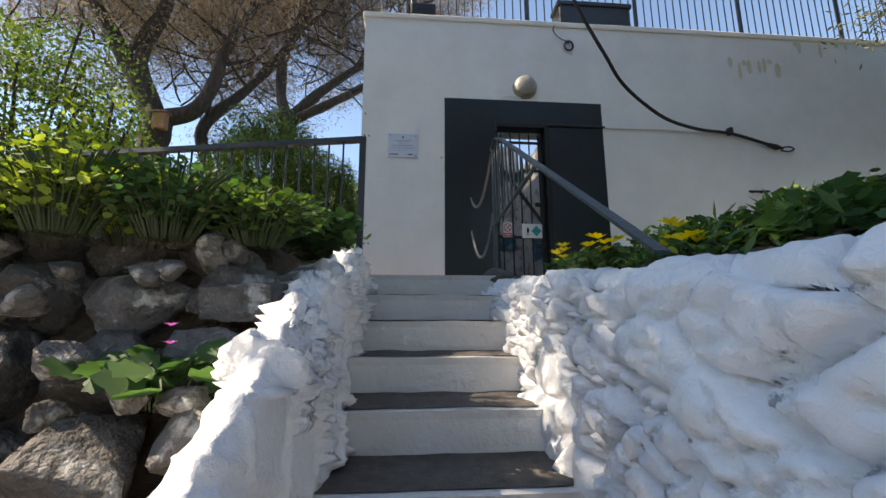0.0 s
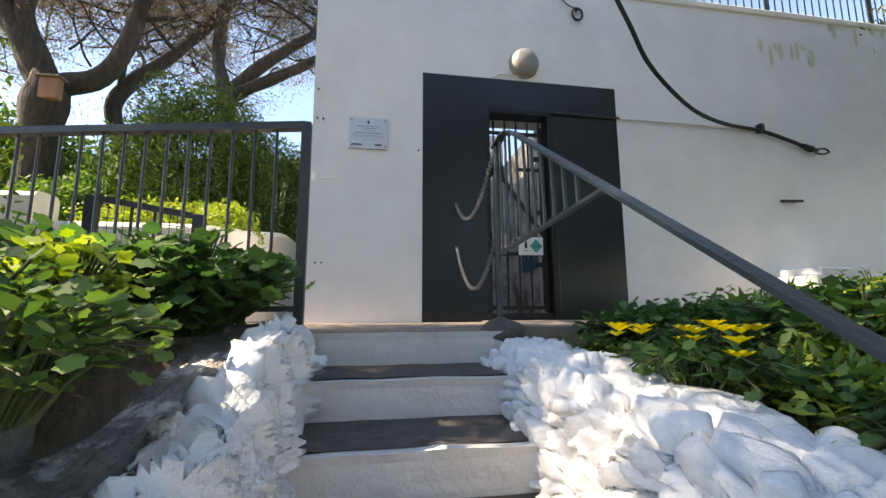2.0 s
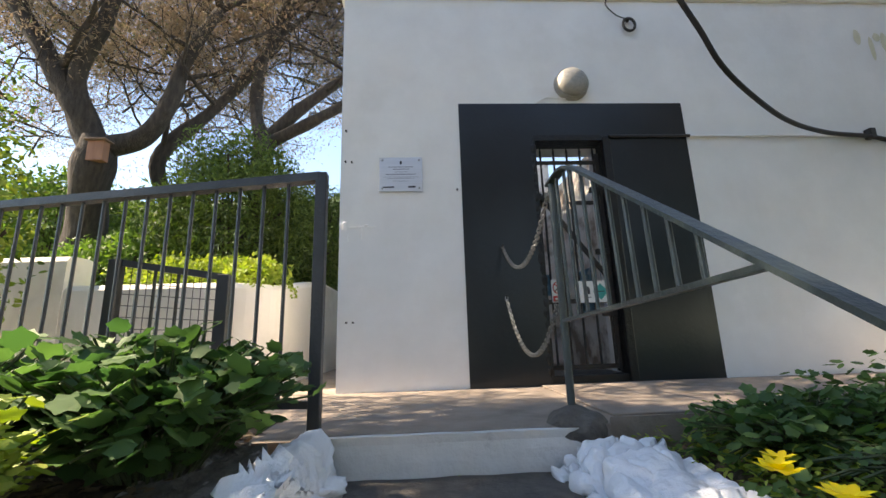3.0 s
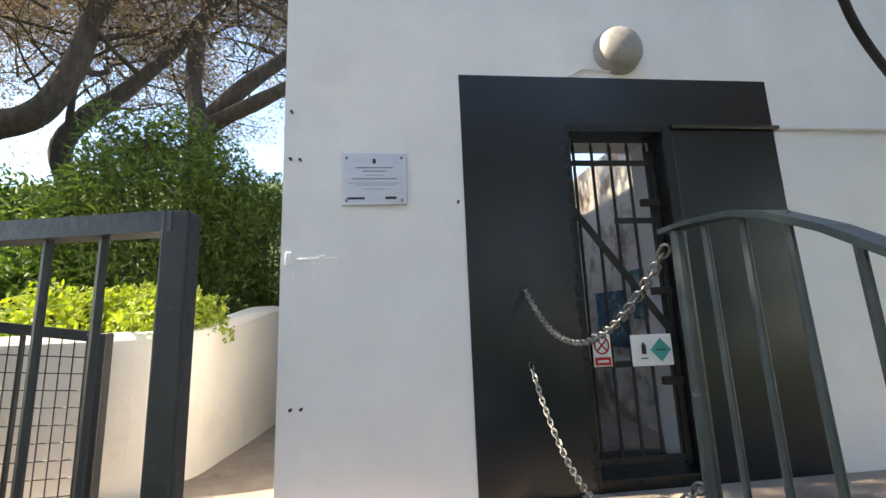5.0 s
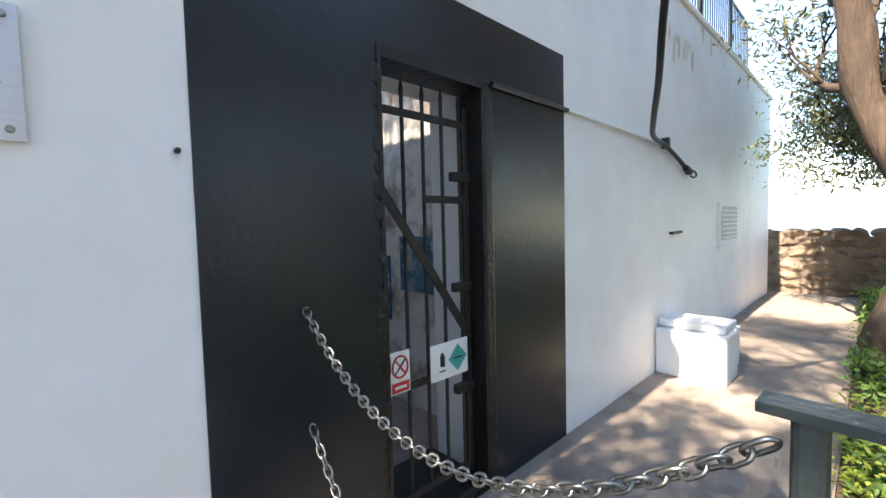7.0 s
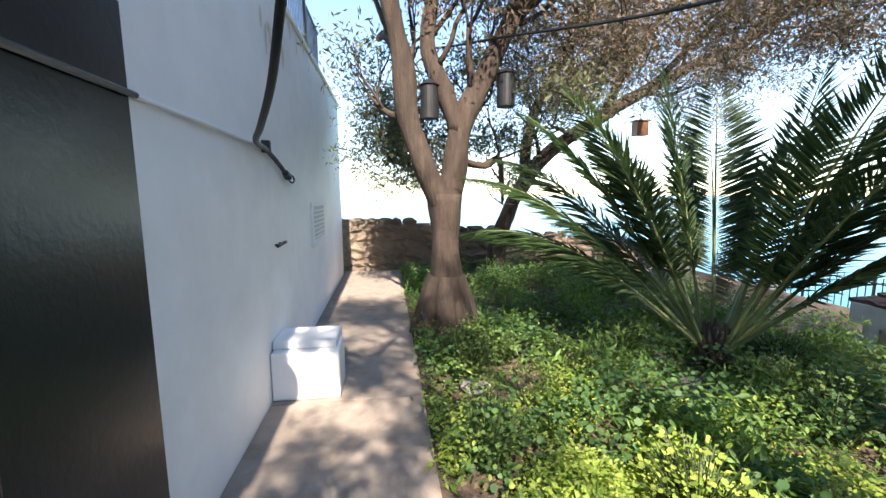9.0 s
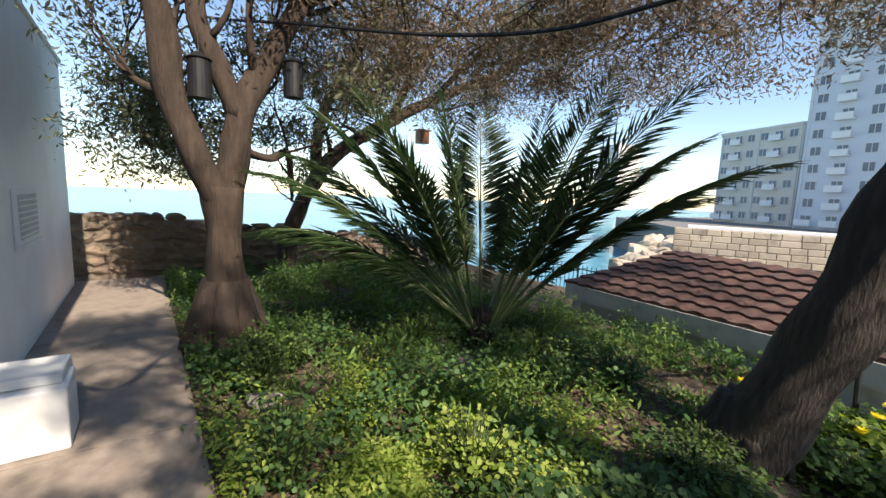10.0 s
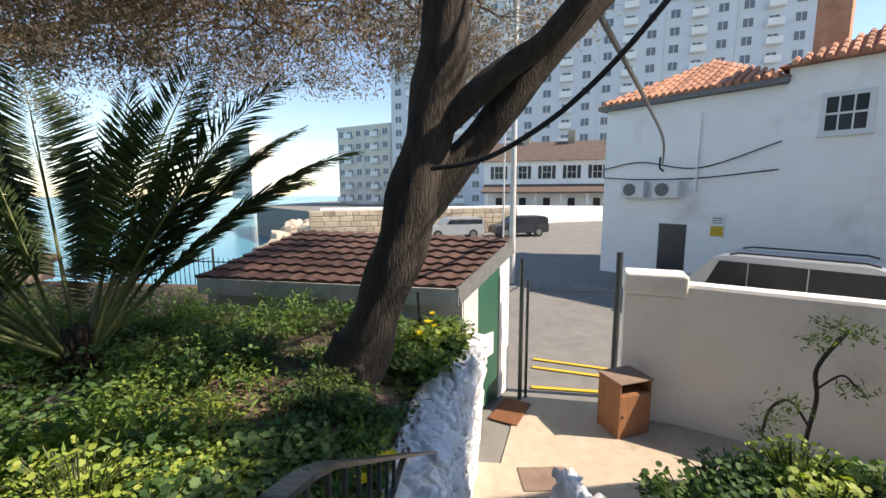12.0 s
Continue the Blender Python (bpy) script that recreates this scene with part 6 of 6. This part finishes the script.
b_ = bbox(-0.28, 0.28, -0.2, 0.2, 0, 0.015, 0.006)
b_.transform(pose(-0.75, -4.95, ZS, 0, 0, 8))
tagged(part("doormat", b_, M_WOODTOP), "dark worn mat at the foot of the steps", "doormat", "mats in the yard")
# bank plants right of the yard
for i, (x, y) in enumerate(((-1.02, -2.76), (-1.3, -2.9), (-1.62, -2.98), (-2.0, -2.95), (-1.2, -2.62), (-1.55, -2.68), (-1.95, -2.66), (-2.4, -2.66), (-2.9, -2.62), (-3.4, -2.6))):
    lobed_plant("bank_plant", "green feathery plants on the rocky bank", (x, y, -0.06), (0.28, 0.22), 0.30 + 0.06 * (i % 3), 190, 0.030, (L_WEED, L_LUSH, L_YOUNG)[i % 3])
sh = tagged(empty("aeonium_shrub"), "thin stemmed shrub with drooping feathery heads", "shrub")
bm = tube(spline([(-2.40, -3.9, -1.78), (-2.38, -3.9, -0.37), (-2.42, -3.9, 0.1), (-2.40, -3.9, 0.35), (-2.58, -3.92, 0.62)]), 0.014, 6)
tube(spline([(-2.40, -3.9, -0.1), (-2.22, -3.85, 0.12), (-2.1, -3.85, 0.06), (-2.06, -3.85, -0.12)]), 0.010, 6, bm)
tube(spline([(-2.42, -3.9, 0.2), (-2.56, -3.9, 0.3), (-2.66, -3.9, 0.22)]), 0.008, 6, bm)
part("stem", bm, M_BARK_GREY, sh)
leaves_at("foliage", [(np.array(p), 0) for p in ((-2.65, -3.92, 0.6), (-2.5, -3.92, 0.64), (-2.4, -3.9, 0.55), (-2.1, -3.85, 0.0), (-2.2, -3.85, 0.12), (-2.05, -3.85, -0.15), (-2.68, -3.9, 0.2), (-2.3, -3.88, -0.3))], 80, 0.055, 0.045, L_SHRUB, sh)

# ---- street ----
for (x0, y0), (x1, y1) in (((-1.0, -8.95), (-3.4, -8.35)), ((-0.95, -8.55), (-3.4, -8.0)), ((-0.85, -7.72), (-3.2, -7.62)), ((-3.4, -8.35), (-9.0, -5.6))):
    ln = tagged(part("yellow_line", flat_bar([(x0, y0, ZS + 0.002), (x1, y1, ZS + 0.002)], 0.09, 0.008), M_YELLOW), "worn yellow road marking line", "road marking", kind="structure")
pole = tagged(empty("street_lamp_post"), "tall pale grey steel street pole", "street pole")
part("shaft", tube([(-0.9, -16, -1.8), (-0.9, -16, 0.5), (-0.9, -16, 9)], [0.13, 0.11, 0.08], 12), M_SHED, pole)
part("thin_pole", tube([(-0.6, -17, -1.8), (-0.6, -17, 6)], 0.035, 8), M_WHITEPL, pole)


class Frame:
    """Plan coordinates along a house front: u along, w outwards from the wall."""
    def __init__(self, a, b, z):
        self.a, d = Vector((*a, 0)), Vector((*b, 0)) - Vector((*a, 0))
        self.L = d.length
        self.d = d.normalized()
        self.n = Vector((-self.d.y, self.d.x, 0))
        self.z = z

    def m(self):
        d, n = self.d, self.n
        return Matrix(((d.x, n.x, 0, self.a.x), (d.y, n.y, 0, self.a.y), (0, 0, 1, self.z), (0, 0, 0, 1)))

    def part(self, name, bm, mat, parent, label=""):
        bm.transform(self.m())
        bmesh.ops.recalc_face_normals(bm, faces=bm.faces)
        return part(name, bm, mat, parent, label)


def window(fr, house, u, z, w, h, wf=0.0, shutters=False, panes=2):
    """A sash window standing a little proud of the wall face w = wf."""
    wd = fr.part("window", bbox(u - w / 2, u + w / 2, wf - 0.06, wf + 0.015, z, z + h), M_GLASS, house)
    bm = bmesh.new()
    t = 0.09
    for a in ((u - w / 2 - t, u - w / 2 + t * 0.4, z - t, z + h + t), (u + w / 2 - t * 0.4, u + w / 2 + t, z - t, z + h + t), (u - w / 2, u + w / 2, z - t, z + t * 0.4), (u - w / 2, u + w / 2, z + h - t * 0.4, z + h + t), (u - w / 2, u + w / 2, z + h / 2 - 0.03, z + h / 2 + 0.03)):
        bbox(a[0], a[1], wf - 0.02, wf + 0.045, a[2], a[3], bm=bm)
    for k in range(1, panes):
        x = u - w / 2 + w * k / panes
        bbox(x - 0.02, x + 0.02, wf, wf + 0.04, z, z + h, bm=bm)
    fr.part("frame", bm, M_WHITEPL, wd)
    fr.part("sill", bbox(u - w / 2 - 0.12, u + w / 2 + 0.12, wf - 0.02, wf + 0.10, z - 0.12, z - 0.062), M_WHITEPL, wd)
    if shutters:
        for s_ in (-1, 1):
            fr.part("shutter", bbox(u + s_ * (w / 2 + 0.32) - 0.22, u + s_ * (w / 2 + 0.32) + 0.22, wf + 0.002, wf + 0.05, z, z + h), M_CARDARK, wd)
    return wd


# white house across the street
F1 = Frame((-4.78, -18.84), (-8.98, -14.93), -1.8)
F1.n = -F1.n if F1.n.y < 0 else F1.n
h1 = tagged(empty("white_house"), "white rendered house with a terracotta hipped roof", "house")
F1.part("wall", bbox(0, F1.L, -6, 0, 0, 6.55), M_HOUSE, h1)
F1.part("eave", bbox(-0.25, F1.L + 0.05, -6.2, 0.28, 6.56, 6.72), M_GREY, h1)


def hip_roof(fr, house, u0, u1, w0, w1, z, h, name="roof"):
    bm = bmesh.new()
    q = [bm.verts.new(p) for p in ((u0, w1, z), (u1, w1, z), (u1, w0, z), (u0, w0, z))]
    m_ = (w0 + w1) / 2
    e = min((w1 - w0) / 2, (u1 - u0) / 2)
    r0, r1 = bm.verts.new((u0 + e, m_, z + h)), bm.verts.new((u1 - e + 0.01, m_, z + h))
    bm.faces.new((q[0], q[1], r1, r0))
    bm.faces.new((q[2], q[3], r0, r1))
    bm.faces.new((q[1], q[2], r1))
    bm.faces.new((q[3], q[0], r0))
    bm.faces.new(q[::-1])
    ro = fr.part(name, bm, M_TERRA, house)
    # rounded tile ribs
    n = int((u1 - u0) / 0.24)
    for k in range(n):
        u = u0 + (u1 - u0) * (k + 0.5) / n
        f = min(1, (u - u0) / e, (u1 - u) / e)
        if f < 0.08:
            continue
        a, b = Vector((u, w1 + 0.02, z + 0.04)), Vector((u, w1 - (w1 - m_) * f, z + 0.04 + h * f))
        segs = max(2, int((b - a).length / 0.4))
        bm = bmesh.new()
        for s_ in range(segs):
            tube([a.lerp(b, s_ / segs) + Vector((0, 0, 0.02)), a.lerp(b, (s_ + 1.05) / segs)], [0.085, 0.075], 6, bm)
        fr.part("tile_rib", bm, M_TERRA, ro)
    return ro


hip_roof(F1, h1, -0.3, F1.L + 0.1, -6.3, 0.3, 6.72, 1.7)
F1.part("door", bbox(2.3, 3.25, -0.05, 0.02, 0.05, 2.15), M_CARDARK, h1, "dark grey service door")
for u in (1.35, 2.55):
    ac = F1.part("air_conditioner", bbox(u - 0.45, u + 0.45, 0.03, 0.38, 3.1, 3.72, 0.02), M_WHITEPL, h1, "white air conditioning unit")
    bm = bmesh.new()
    bmesh.ops.create_cone(bm, cap_ends=True, segments=20, radius1=0.24, radius2=0.24, depth=0.03, matrix=Matrix.Translation((u - 0.1, 0.39, 3.41)) @ Matrix.Rotation(radians(90), 4, "X"))
    F1.part("fan_grille", bm, M_GREY, ac)
gs = F1.part("wall_sign", bbox(4.0, 4.42, 0.002, 0.03, 1.75, 2.55), M_PAPER, h1, "white and yellow wall sign")
F1.part("yellow_panel", bbox(4.02, 4.40, 0.032, 0.036, 1.8, 2.15), M_YELLOW, gs)
for k in range(3):
    F1.part("text_bar", bbox(4.06, 4.36, 0.032, 0.036, 2.25 + 0.08 * k, 2.28 + 0.08 * k), M_INK, gs)
F1.part("drainpipe", tube([(3.45, 0.06, 3.3), (3.45, 0.06, 6.0)], 0.04, 8), M_HOUSE, h1)
F1.part("cable_bracket", tube([(2.3, 0.0, 4.1), (2.3, 0.3, 4.2), (2.3, 0.3, 4.6)], 0.04, 6), M_CABLE, h1)
F2 = Frame((-8.98, -14.93), (-15.2, -9.6), -1.8)
F2.n = -F2.n if F2.n.y < 0 else F2.n
h2 = tagged(empty("white_house"), "taller white house with ochre roof tiles and sash window", "house")
F2.part("wall", bbox(0.02, F2.L, -7, 0.15, 0, 6.95), M_HOUSE, h2)
hip_roof(F2, h2, -0.2, F2.L + 0.3, -7.3, 0.45, 6.97, 2.0)
window(F2, h2, 1.35, 5.0, 0.92, 1.0, 0.15, panes=3)
ch = F2.part("chimney", bbox(0.3, 1.1, -2.2, -1.3, 7.0, 9.6), M_TERRA, h2, "orange brick chimney stack")
for k, zz in enumerate((4.0, 4.35)):
    cb_ = tagged(empty("facade_cable"), "thin grey cable strung along the house fronts", "cable", "cables on the houses")
    F1.part("wire", tube(spline([(0, 0.05, zz - 0.1), (1.5, 0.06, zz - 0.2 + 0.3 * k), (3.5, 0.06, zz - 0.2), (F1.L, 0.1, zz + 0.5 * k)]), 0.022, 5), M_CABLE, cb_)


# vehicles
def vehicle(name, label, fr, u, w, L, H, W, mat, roofbars=False):
    """A car side-on along a street line: body, glass, wheels."""
    th = tagged(empty(name), label, "car")
    def body(pts, w0, w1):
        bm = bmesh.new()
        a = [bm.verts.new((u + x, w0, z)) for x, z in pts]
        b = [bm.verts.new((u + x, w1, z)) for x, z in pts]
        n = len(pts)
        for k in range(n):
            bm.faces.new((a[k], a[(k + 1) % n], b[(k + 1) % n], b[k]))
        bm.faces.new(a)
        bm.faces.new(b[::-1])
        bmesh.ops.recalc_face_normals(bm, faces=bm.faces)
        bmesh.ops.bevel(bm, geom=bm.edges[:], offset=0.05, segments=2, affect="EDGES")
        return bm
    low = [(0, 0.28), (L, 0.30), (L, 0.85), (L - 0.08, 1.0), (L * 0.27, 1.02), (0.15, 0.82), (0.0, 0.62)]
    fr.part("body", body(low, w, w + W), mat, th)
    cab_ = [(L * 0.22, 0.98), (L * 0.36, H - 0.06), (L * 0.42, H), (L * 0.92, H), (L - 0.05, H - 0.12), (L - 0.02, 0.98)]
    fr.part("cabin", body(cab_, w + 0.06, w + W - 0.06), mat, th)
    for x0, x1 in ((0.31, 0.50), (0.505, 0.72), (0.725, 0.965)):
        for ww in (w + 0.045, w + W - 0.045):
            bm = bmesh.new()
            q = [(L * x0 + (0.10 if x0 < 0.4 else 0), 1.06), (L * x1, 1.06), (L * x1, H - 0.13), (L * x0 + (0.36 if x0 < 0.4 else 0), H - 0.13)]
            a = [bm.verts.new((u + x, ww - 0.012, z)) for x, z in q]
            b = [bm.verts.new((u + x, ww + 0.012, z)) for x, z in q]
            for k in range(4):
                bm.faces.new((a[k], a[(k + 1) % 4], b[(k + 1) % 4], b[k]))
            bm.faces.new(a)
            bm.faces.new(b[::-1])
            fr.part("side_window", bm, M_GLASS, th)
    for x in (L * 0.18, L * 0.80):
        for ww in (w + 0.08, w + W - 0.08):
            bm = bmesh.new()
            bmesh.ops.create_cone(bm, cap_ends=True, segments=24, radius1=0.33, radius2=0.33, depth=0.2, matrix=Matrix.Translation((u + x, ww, 0.34)) @ Matrix.Rotation(radians(90), 4, "X"))
            wh = fr.part("wheel", bm, M_RUBBER, th)
            bm = bmesh.new()
            bmesh.ops.create_cone(bm, cap_ends=True, segments=18, radius1=0.2, radius2=0.2, depth=0.22, matrix=Matrix.Translation((u + x, ww, 0.34)) @ Matrix.Rotation(radians(90), 4, "X"))
            fr.part("rim", bm, M_GALV, wh)
    for x in (L * 0.5, L * 0.72):
        fr.part("door_handle", bbox(u + x, u + x + 0.18, w + W + 0.0, w + W + 0.03, 0.9, 0.94), mat, th)
    if roofbars:
        for ww in (w + 0.2, w + W - 0.2):
            fr.part("roof_rail", tube([(u + L * 0.42, ww, H + 0.02), (u + L * 0.46, ww, H + 0.07), (u + L * 0.9, ww, H + 0.07), (u + L * 0.94, ww, H + 0.02)], 0.022, 6), M_CABLE, th)
    return th


FC = Frame((-6.35, -13.0), (-12.0, -8.4), ZS)
FC.n = -FC.n if FC.n.y < 0 else FC.n
vehicle("people_carrier", "silver people carrier parked by the white houses", FC, -0.9, -0.3, 4.9, 1.78, 1.9, M_CAR, True)
FD = Frame((1.5, -31.0), (-4.0, -33.0), ZS)
FD.n = -FD.n if FD.n.y < 0 else FD.n
vehicle("parked_car", "dark car parked by the stone wall", FD, 1.7, -0.9, 4.2, 1.5, 1.8, M_CARDARK)
vehicle("parked_car", "silver car parked by the stone wall", FD, -3.4, -0.9, 4.2, 1.5, 1.8, M_CAR)

# pale stone wall behind the parked cars
pw_ = tagged(empty("pale_stone_wall"), "pale sunlit stone retaining wall behind the cars", "wall", kind="structure")
FW = Frame((13.0, -29.0), (-2.2, -36.0), ZS)
FW.n = -FW.n if FW.n.y < 0 else FW.n
FW.part("core", bbox(0, FW.L, -0.6, 0, 0, 2.0), M_PALE, pw_)
for j in range(5):
    u = 0.0
    while u < FW.L - 0.3:
        w_ = R.uniform(0.5, 1.1)
        FW.part("stone", bbox(u + 0.015, min(FW.L, u + w_) - 0.015, -0.05, 0.05 + 0.03 * R.random(), j * 0.4 + 0.015, j * 0.4 + 0.385, 0.03, seg=1), M_PALE, pw_)
        u += w_
low = ribbon_wall("wall_far", [(16, -38), (-2, -44), (-14, -50)], [0.1, 0.1, -0.2], 0.3, M_HOUSE, "low white wall along the far pavement", -1.85)

# row of houses
F3 = Frame((1.0, -58.0), (-22.0, -55.0), -1.8)
F3.n = -F3.n if F3.n.y < 0 else F3.n
h3 = tagged(empty("terraced_house"), "row of white terraced houses with brown roofs and dark shutters", "house")
F3.part("wall", bbox(0, F3.L, -8, 0, 0, 7.4), M_HOUSE, h3)
bm = bmesh.new()
q = [(-0.5, 0.6, 7.35), (F3.L + 0.5, 0.6, 7.35), (F3.L + 0.5, -4, 10.2), (-0.5, -4, 10.2), (-0.5, -8.6, 7.35), (F3.L + 0.5, -8.6, 7.35)]
v_ = [bm.verts.new(p) for p in q]
bm.faces.new((v_[0], v_[1], v_[2], v_[3]))
bm.faces.new((v_[3], v_[2], v_[5], v_[4]))
bm.faces.new((v_[0], v_[3], v_[4]))
bm.faces.new((v_[1], v_[5], v_[2]))
bm.faces.new((v_[0], v_[4], v_[5], v_[1]))
F3.part("roof", bm, M_ROOFBROWN, h3)
bm = bmesh.new()
v_ = [bm.verts.new(p) for p in ((0, 0.02, 4.3), (F3.L, 0.02, 4.3), (F3.L, 2.6, 3.3), (0, 2.6, 3.3), (0, 0.02, 4.1), (F3.L, 0.02, 4.1), (F3.L, 2.6, 3.1), (0, 2.6, 3.1))]
for f_ in ((0, 1, 2, 3), (7, 6, 5, 4), (3, 2, 6, 7), (0, 3, 7, 4), (1, 5, 6, 2)):
    bm.faces.new([v_[k] for k in f_])
F3.part("veranda_roof", bm, M_ROOFBROWN, h3)
for k in range(7):
    window(F3, h3, 2.0 + k * 3.15, 5.0, 1.15, 1.7, 0.0, True)
    F3.part("veranda_post", bbox(0.6 + k * 3.15, 0.75 + k * 3.15, 2.4, 2.55, 0, 3.15), M_HOUSE, h3)
    F3.part("door" if k % 2 else "ground_window", bbox(1.6 + k * 3.15, 2.5 + k * 3.15, -0.05, 0.03, 0.1 if k % 2 else 1.0, 2.5), M_GLASS, h3)
for u in (5.0, 11.0, 17.5):
    F3.part("chimney", bbox(u, u + 0.9, -4.3, -3.3, 9.4, 11.6, 0.05), M_PALE, h3)
F3.part("front_wall", bbox(0, F3.L, 4.0, 4.25, 0, 1.6), M_HOUSE, h3)


def block(name, label, a, b, z0, H, depth, mat, storeys, bays, top=None, balcony=True):
    fr = Frame(a, b, z0)
    fr.n = -fr.n if fr.n.y < 0 else fr.n
    th = tagged(empty(name), label, "apartment block", "far apartment blocks")
    fr.part("wall", bbox(0, fr.L, -depth, 0, 0, H), mat, th)
    fr.part("parapet", bbox(-0.2, fr.L + 0.2, -depth - 0.2, 0.2, H, H + 0.7), mat, th)
    sh_, sw_ = H / storeys, fr.L / bays
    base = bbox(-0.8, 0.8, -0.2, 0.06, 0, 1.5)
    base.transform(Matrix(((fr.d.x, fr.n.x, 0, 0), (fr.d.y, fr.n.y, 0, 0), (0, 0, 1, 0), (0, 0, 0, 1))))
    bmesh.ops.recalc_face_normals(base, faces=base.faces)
    w0 = part("window", base, M_HAZEGLASS, th)
    ba = bmesh.new()
    for a_ in ((-0.95, -0.8, -0.12, 1.62), (0.8, 0.95, -0.12, 1.62), (-0.8, 0.8, -0.12, 0.0), (-0.8, 0.8, 1.5, 1.62), (-0.05, 0.05, 0, 1.5)):
        bbox(a_[0], a_[1], -0.1, 0.12, a_[2], a_[3], bm=ba)
    ba.transform(Matrix(((fr.d.x, fr.n.x, 0, 0), (fr.d.y, fr.n.y, 0, 0), (0, 0, 1, 0), (0, 0, 0, 1))))
    bmesh.ops.recalc_face_normals(ba, faces=ba.faces)
    f0 = part("frame", ba, M_WHITEPL, w0)
    bb = bbox(-1.3, 1.3, 0.02, 1.3, -0.5, -0.3)
    bbox(-1.3, 1.3, 1.22, 1.3, -0.3, 0.75, bm=bb)
    bb.transform(Matrix(((fr.d.x, fr.n.x, 0, 0), (fr.d.y, fr.n.y, 0, 0), (0, 0, 1, 0), (0, 0, 0, 1))))
    bmesh.ops.recalc_face_normals(bb, faces=bb.faces)
    b0 = part("balcony", bb, M_HOUSE, th)
    first = True
    for i in range(storeys):
        for j in range(bays):
            p = fr.a + fr.d * (sw_ * (j + 0.5)) + Vector((0, 0, z0 + sh_ * i + sh_ * 0.4))
            if first:
                w0.location = p
                b0.location = p
                first = False
                continue
            o = new("window", w0.data)
            o.parent = th
            o.location = p
            q = new("frame", f0.data)
            q.parent = o
            if balcony and j % 3 == 1:
                o2 = new("balcony", b0.data)
                o2.parent = th
                o2.location = p
    for j in range(0, bays + 1, 3):
        fr.part("downpipe", tube([(sw_ * j + 0.4, 0.1, 0), (sw_ * j + 0.4, 0.1, H)], 0.12, 6), M_WHITEPL, th)
    return th


block("apartment_block", "tall pale blue apartment block with balconies", (25, -104), (-60, -84), -2, 48, 16, M_APT, 15, 22)
block("apartment_block", "sand coloured stepped apartment building", (44, -117), (27, -110), -2, 21, 14, M_APT2, 6, 6)
block("apartment_block", "distant pale round fronted apartment building", (160, -240), (144, -236), -2, 39, 18, M_APT2, 9, 7)

# overhead black cable through the garden and the rope by the tree
oc = tagged(empty("overhead_cable"), "slack black overhead cable crossing the garden", "cable")
part("wire", tube(spline([(7.2, -1.1, 4.0), (5.83, -1.67, 3.54), (4.36, -2.27, 3.19), (3.37, -2.67, 2.94), (2.7, -2.95, 2.8), (2.12, -3.19, 2.73), (1.68, -3.37, 2.75), (0.9, -3.7, 2.88), (0.25, -3.85, 3.1)], 8), 0.016, 6), M_CABLE, oc)
oc = tagged(empty("overhead_cable"), "thick black cable tied to the leaning tree", "cable")
part("wire", tube(spline([(0.30, -3.86, 1.74), (0.0, -3.83, 1.78), (-0.27, -3.8, 1.89), (-0.64, -3.75, 2.14), (-1.02, -3.6, 2.53), (-1.5, -3.4, 3.2), (-2.2, -3.0, 4.4)], 8), 0.019, 8), M_CABLE, oc)
oc = tagged(empty("overhead_cable"), "grey twisted supply cable sagging to the white house", "cable")
part("wire", tube(spline([(-0.9, -4.4, 3.0), (-2.6, -8.0, 2.9), (-4.2, -11.5, 2.75), (-6.3, -16.9, 2.55)], 8), 0.03, 6), M_GREY, oc)
# quay with pale rocks beside the water, and its fence
for i in range(90):
    f = R.random()
    x, y = 8.6 + 15 * f + R.uniform(-1.2, 1.2), -16 - 34 * f
    s_ = R.uniform(0.5, 1.3)
    o = part("quay_rock", boulder(200 + i, s_, s_, s_ * 0.7), M_PALE) if i < 6 else new("quay_rock", bpy.data.objects["quay_rock" if i % 6 == 0 else f"quay_rock.{i % 6:03d}"].data)
    o.matrix_world = pose(x, y, -2.0 - R.random() * 1.2, 20 * R.random(), 20 * R.random(), 360 * R.random())
    tagged(o, "large pale sunlit rock on the quay slope", "rock", "quay rocks")
qf = tagged(empty("quay_fence"), "thin metal fence along the quay", "fence")
qa, qb = Vector((4.6, -8.9, -1.8)), Vector((9.5, -9.2, -1.8))
for z in (1.05, 1.9):
    part("rail", tube([qa + Vector((0, 0, z)), qb + Vector((0, 0, z))], 0.014, 5), M_METAL, qf)
for k in range(41):
    p = qa.lerp(qb, k / 40)
    part("bar", tube([p, p + Vector((0, 0, 2.0 if k % 10 else 2.2))], 0.009 if k % 10 else 0.025, 5), M_METAL, qf)

# ---- the garden, the yard and the street lie a little further east than the numbers above ----
EAST = dict.fromkeys(("olive_tree", "leaning_tree", "olive_branch_cluster", "overhanging_tree", "nest_box", "hanging_box", "date_palm", "garden_stone", "black_conduit", "gate_post", "wall_yard", "low_chain_gate", "yellow_line", "white_house", "facade_cable", "people_carrier", "overhead_cable", "aeonium_shrub", "quay_fence", "street_lamp_post"), (0.085, 0.035, 0))
EAST |= {"garden_shed": (0.11, -0.30, 0), "wooden_cabinet": (-0.12, -0.58, 0), "doormat": (0.05, -0.42, 0), "people_carrier": (0.5, -0.35, 0)}
for ob in list(scene.collection.all_objects):
    kind_name = ob.name.split(".")[0]
    if ob.parent is None and kind_name in EAST and ob.matrix_world.translation.x > -4:
        ob.location += Vector(EAST[kind_name])
